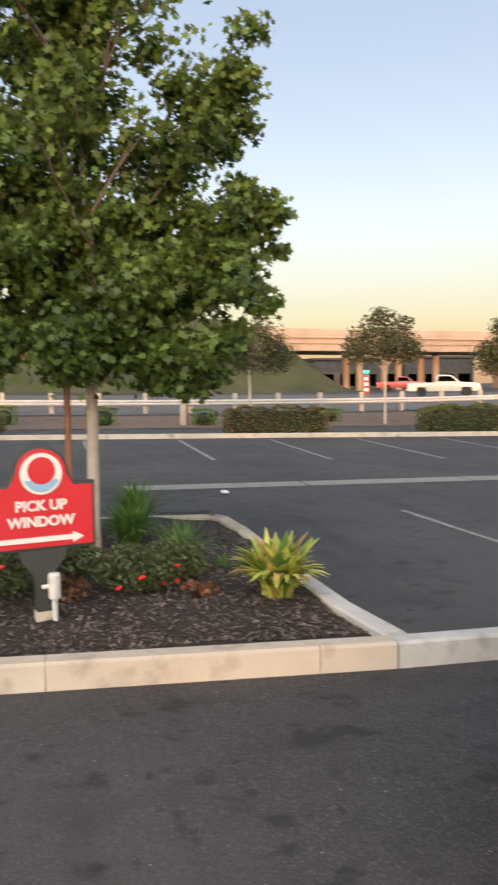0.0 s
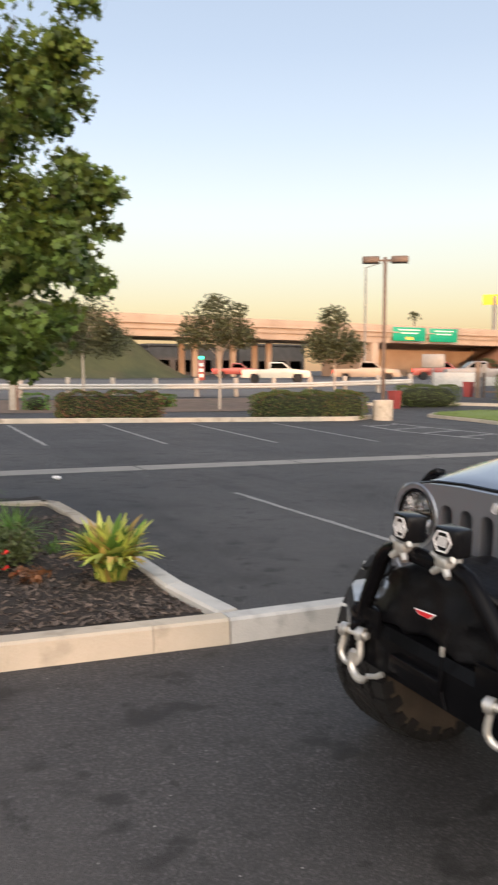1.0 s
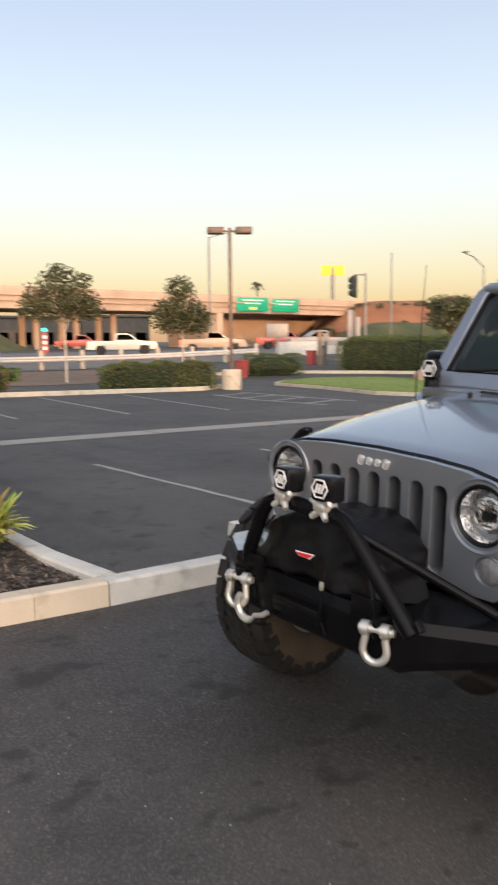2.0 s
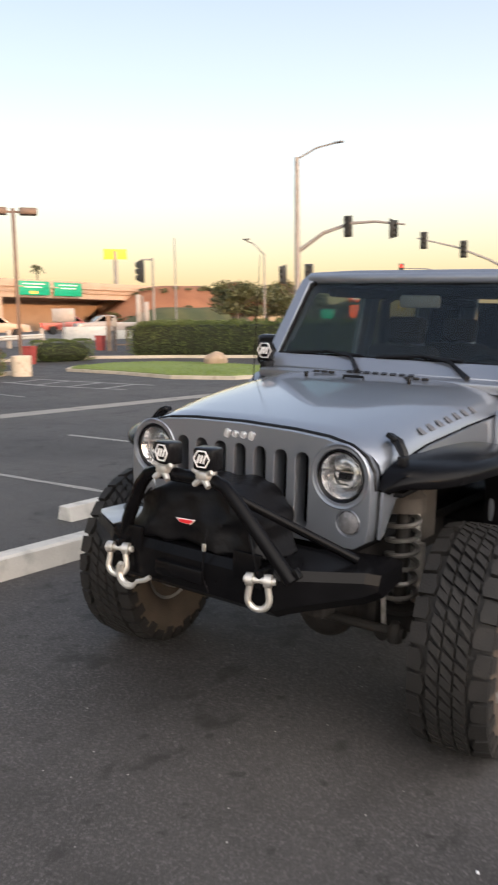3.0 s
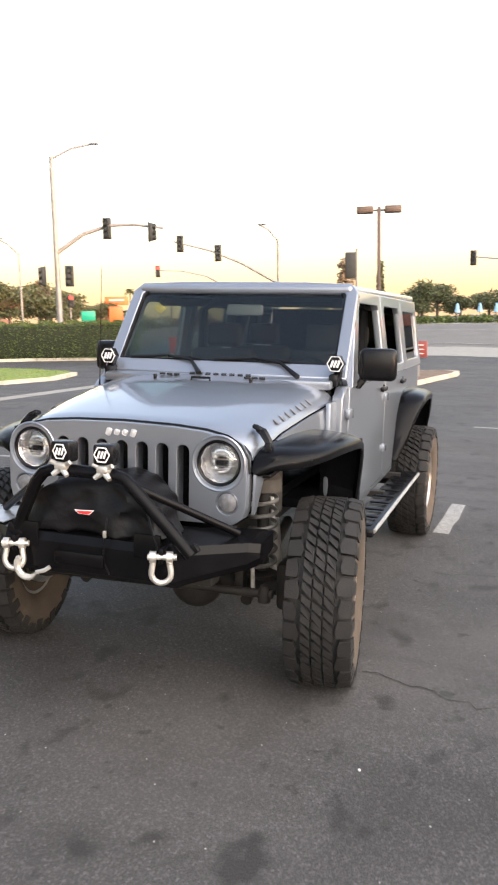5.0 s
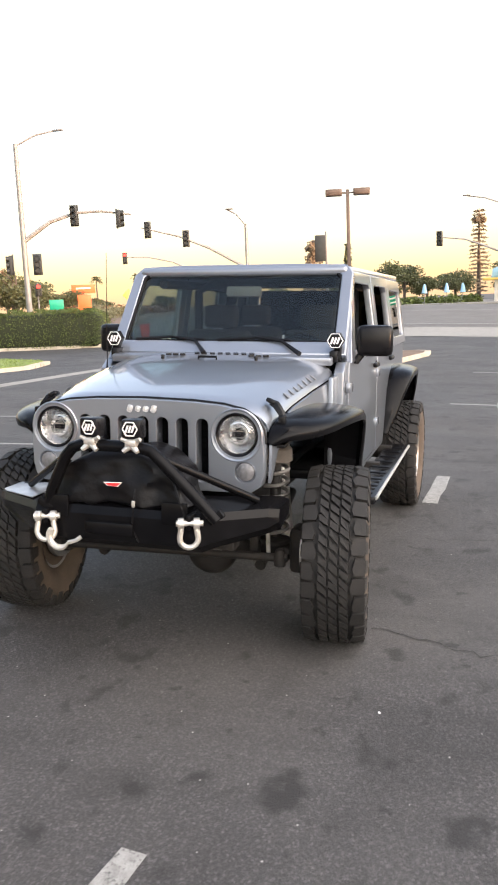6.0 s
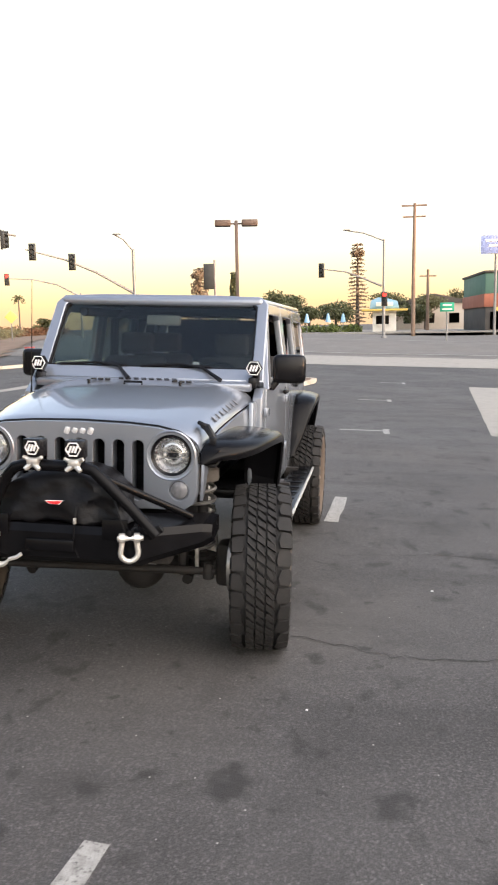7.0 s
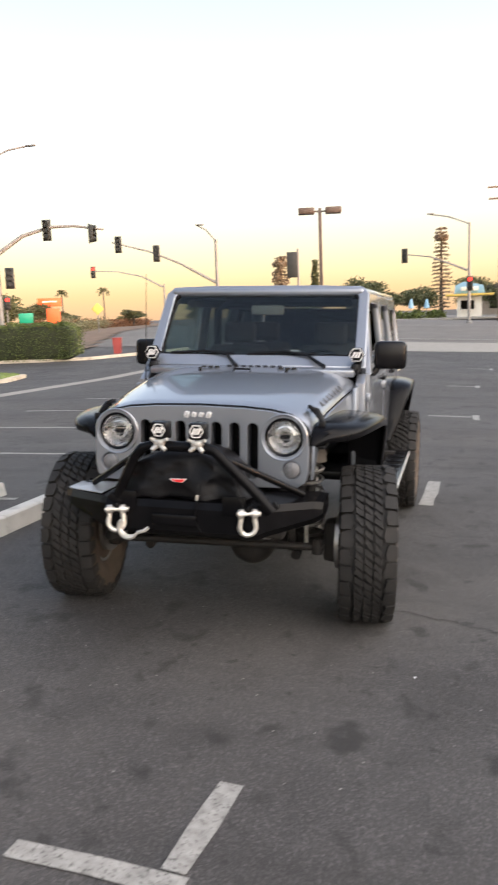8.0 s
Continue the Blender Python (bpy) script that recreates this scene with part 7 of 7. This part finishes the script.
# chassis and front axle
for s in (-1, 1):
    part("frame_rail", box((4.1, 0.07, 0.13), (1.95, s * 0.40, 0.68), bevel=0.012), M["dark_metal"], car)
    spring = [(0.37 + 0.062 * math.cos(a), s * 0.55 + 0.066 * math.sin(a), 0.52 + 0.40 * a / (2 * math.pi * 6.5)) for a in np.linspace(0, 2 * math.pi * 6.5, 110)]
    sp_ = part("coil_spring", tube(spring, 0.0105, 6), M["spring"], car, "dark steel coil spring")
    part("spring_seat", lathe([(0.0, 0.10), (0.05, 0.095), (0.085, 0.06), (0.088, 0.0), (0.05, -0.01), (0.0, -0.01)], 20, pose(0.37, s * 0.55, 0.92)), M["spring_seat"], sp_, "dusty metal spring cup")
    part("spring_seat", lathe([(0.0, -0.02), (0.075, -0.02), (0.08, 0.0), (0.0, 0.01)], 20, pose(0.37, s * 0.55, 0.505)), M["dark_metal"], sp_)
    part("bump_stop", tube([(0.37, s * 0.55, 0.52), (0.37, s * 0.55, 0.92)], 0.03, 10), M["dark_metal"], sp_)
    sk = part("shock_absorber", tube([(0.47, s * 0.60, 0.42), (0.50, s * 0.56, 0.75)], 0.032, 12), M["zinc"], car, "grey shock absorber")
    part("shock_rod", tube([(0.50, s * 0.56, 0.75), (0.53, s * 0.53, 1.02)], 0.012, 8), M["zinc"], sk)
    part("shock_tower", box((0.16, 0.03, 0.26), (0.66, s * 0.52, 0.86), bevel=0.01), M["spring_seat"], car, "dusty tan metal bracket")
    part("control_arm", tube([(0.40, s * 0.46, 0.34), (1.25, s * 0.42, 0.55)], 0.03, 10), M["dark_metal"], car)
    part("sway_link", tube([(0.24, s * 0.55, 0.44), (0.18, s * 0.56, 0.72)], 0.011, 8), M["zinc"], car)
    part("knuckle", box((0.16, 0.10, 0.24), (FRONT_X, s * 0.68, TYRE_R), bevel=0.03), M["dark_metal"], car)
    part("brake_disc", lathe([(0.06, -0.012), (0.165, -0.012), (0.165, 0.012), (0.06, 0.012)], 28, pose(FRONT_X, s * 0.72, TYRE_R, 90, 0, 0)), M["rim"], car, "rusty brake disc")
    part("lower_bracket", box((0.10, 0.05, 0.14), (0.36, s * 0.45, 0.46), bevel=0.015), M["dark_metal"], car)
part("axle", tube([(FRONT_X, -0.70, 0.43), (FRONT_X, 0.70, 0.43)], 0.045, 14), M["dark_metal"], car)
dif = part("differential", bm := (lambda b: (bmesh.ops.create_uvsphere(b, u_segments=20, v_segments=14, radius=0.15, matrix=pose(FRONT_X - 0.02, -0.20, 0.43) @ Matrix.Diagonal((0.85, 0.95, 1.0, 1))), b)[1])(bmesh.new()), M["dark_metal"], car)
part("tie_rod", tube([(0.20, -0.66, 0.46), (0.20, 0.66, 0.43)], 0.021, 10), M["dark_metal"], car)
part("drag_link", tube([(0.17, -0.36, 0.62), (0.16, 0.58, 0.50)], 0.020, 10), M["dark_metal"], car)
part("track_bar", tube([(0.28, -0.42, 0.70), (0.30, 0.45, 0.54)], 0.02, 10), M["dark_metal"], car)
for y in (-0.62, 0.62):
    part("rod_end", lathe([(0.0, -0.045), (0.03, -0.04), (0.034, 0.0), (0.02, 0.04), (0.0, 0.05)], 12, pose(0.20, y, 0.46)), M["dark_metal"], car)
part("steering_damper", tube([(0.15, -0.30, 0.565), (0.15, 0.10, 0.545)], 0.028, 12), M["dark_metal"], car)
part("sway_bar", tube([(0.10, -0.50, 0.70), (-0.02, -0.44, 0.69), (-0.02, 0.44, 0.69), (0.10, 0.50, 0.70)], 0.018, 10), M["dark_metal"], car)
part("cross_member", box((0.16, 0.80, 0.10), (0.02, 0, 0.66), bevel=0.02), M["dark_metal"], car)
part("oil_pan", box((0.7, 0.36, 0.2), (0.85, 0.05, 0.66), bevel=0.05), M["dark_metal"], car)
part("transfer_case", box((0.7, 0.5, 0.18), (1.9, 0, 0.60), bevel=0.05), M["dark_metal"], car)
part("rear_axle", tube([(REAR_X, -0.72, 0.44), (REAR_X, 0.72, 0.44)], 0.05, 12), M["dark_metal"], car)
part("rear_differential", (lambda b: (bmesh.ops.create_uvsphere(b, u_segments=18, v_segments=12, radius=0.17, matrix=pose(REAR_X, 0, 0.44)), b)[1])(bmesh.new()), M["dark_metal"], car)
part("rear_bumper", box((0.18, 1.5, 0.16), (4.24, 0, 0.74), bevel=0.03), M["black_steel"], car)


# wheels
def tyre_meshes():
    R, W = TYRE_R, TYRE_W
    prof = [(0.23, -0.115), (0.245, -0.135), (0.30, -0.158), (0.36, -0.164), (0.405, -0.156), (R - 0.034, -0.145), (R - 0.026, -0.125), (R - 0.022, 0.0), (R - 0.026, 0.125), (R - 0.034, 0.145), (0.405, 0.156), (0.36, 0.164), (0.30, 0.158), (0.245, 0.135), (0.23, 0.115)]
    carcass = lathe(prof, 64)
    tread = bmesh.new()

    def lump(corners, r0, r1, taper=0.88):
        """A tread block from its corners (angle, width), drawn in a little towards its top."""
        ca, cu_ = sum(c[0] for c in corners) / len(corners), sum(c[1] for c in corners) / len(corners)
        rows = []
        for r, k in ((r0, 1.0), (r1, taper)):
            row = []
            for ang, uu in corners:
                ang, uu = ca + (ang - ca) * k, cu_ + (uu - cu_) * k
                rr = r - 0.30 * max(0.0, abs(uu) - 0.118)
                row.append(tread.verts.new((rr * math.cos(ang), rr * math.sin(ang), uu)))
            rows.append(row)
        tread.faces.new(rows[1])
        for q in range(len(corners)):
            o = (q + 1) % len(corners)
            tread.faces.new((rows[0][q], rows[0][o], rows[1][o], rows[1][q]))

    n = 30
    st_ang = 2 * math.pi / n
    for i in range(n):
        a = i * st_ang
        # slanted middle blocks in three staggered rows that zigzag round the tyre
        for row, (u, lean) in enumerate(((-0.053, 1), (0.0, 1), (0.053, 1))):
            for half_ in (0.0, 0.5):
                c0 = a + (half_ + 0.31 * row + 0.04 * ((i * 7 + row * 3) % 3 - 1)) * st_ang
                h = (0.205 if (i + row) % 2 else 0.19) * st_ang
                k = lean * (0.24 if half_ else 0.17) * st_ang
                lump([(c0 - h - k, u - 0.0245), (c0 + h - k, u - 0.0245), (c0 + h + k, u + 0.0245), (c0 - h + k, u + 0.0245)], R - 0.026, R - 0.001)
        # broad shoulder lugs, long and short in turn, with a notched inner end
        for s in (-1, 1):
            c0 = a + (0.25 if s > 0 else 0.55) * st_ang
            inner, h = (0.082 if i % 2 else 0.094), 0.435 * st_ang
            lump([(c0 - h, s * 0.158), (c0 + h, s * 0.158), (c0 + h, s * (inner + 0.008)), (c0 + h * 0.2, s * inner), (c0 - h * 0.35, s * (inner + 0.006)), (c0 - h, s * (inner + 0.014))], R - 0.034, R - 0.002, 0.95)
            vs = []
            for r, z in ((R - 0.022, 0.150), (R - (0.085 if i % 2 else 0.065), 0.160)):
                for k in (-0.34, 0.34):
                    for o in (0.0, 0.009):
                        ang = c0 + k * st_ang
                        vs.append(tread.verts.new((r * math.cos(ang), r * math.sin(ang), s * (z + o))))
            for f in ((1, 3, 7, 5), (0, 1, 5, 4), (2, 3, 7, 6), (4, 5, 7, 6), (0, 1, 3, 2)):
                tread.faces.new([vs[q] for q in f])
    bmesh.ops.recalc_face_normals(tread, faces=tread.faces)
    return carcass, tread


c_bm, t_bm = tyre_meshes()
for f in c_bm.faces:
    p = f.calc_center_median()
    f.material_index = 1 if math.hypot(p.x, p.y) > TYRE_R - 0.045 else 0
tyre_me = finish("tyre", c_bm, [M["sidewall"], M["rubber"]], True)
tread_me = finish("tread", t_bm, M["rubber"])
rim_me = finish("rim", lathe([(0.0, 0.02), (0.07, 0.03), (0.075, 0.055), (0.10, 0.05), (0.17, 0.035), (0.19, 0.06), (0.205, 0.115), (0.225, 0.130), (0.238, 0.126), (0.238, 0.10), (0.20, 0.06), (0.20, -0.10), (0.236, -0.12), (0.20, -0.11), (0.0, -0.02)], 48), M["rim"], True)
spoke_bm = bmesh.new()
for k in range(5):
    a = k * 2 * math.pi / 5
    box((0.13, 0.055, 0.03), (0.13 * math.cos(a), 0.13 * math.sin(a), 0.062), (0, 0, math.degrees(a)), bevel=0.008, bm=spoke_bm)
spoke_me = finish("spokes", spoke_bm, M["black_steel"], True)
nut_bm = bmesh.new()
for k in range(5):
    a = (k + 0.5) * 2 * math.pi / 5
    lathe([(0.011, 0.05), (0.011, 0.08), (0.0, 0.082)], 8, pose(0.06 * math.cos(a), 0.06 * math.sin(a), 0), nut_bm)
nut_me = finish("lug_nuts", nut_bm, M["zinc"], True)
for x, s, turn in ((FRONT_X, -1, 0), (FRONT_X, 1, 37), (REAR_X, -1, 80), (REAR_X, 1, 15)):
    w = new("wheel", tyre_me)
    w.parent = car
    w.matrix_basis = pose(x, s * (TRACK - 0.012), TYRE_R - 0.006, 0, 0, 7.5 if x == FRONT_X else 0) @ pose(0, 0, 0, 90 if s < 0 else -90, 0, 0) @ pose(0, 0, 0, 0, 0, turn) @ Matrix.Diagonal((1, 1, 0.94, 1))
    tagged(w, "chunky dusty off-road tyre on a metal rim")
    for nm, me in (("tread", tread_me), ("rim", rim_me), ("spokes", spoke_me), ("lug_nuts", nut_me)):
        o = new(nm, me)
        o.parent = w
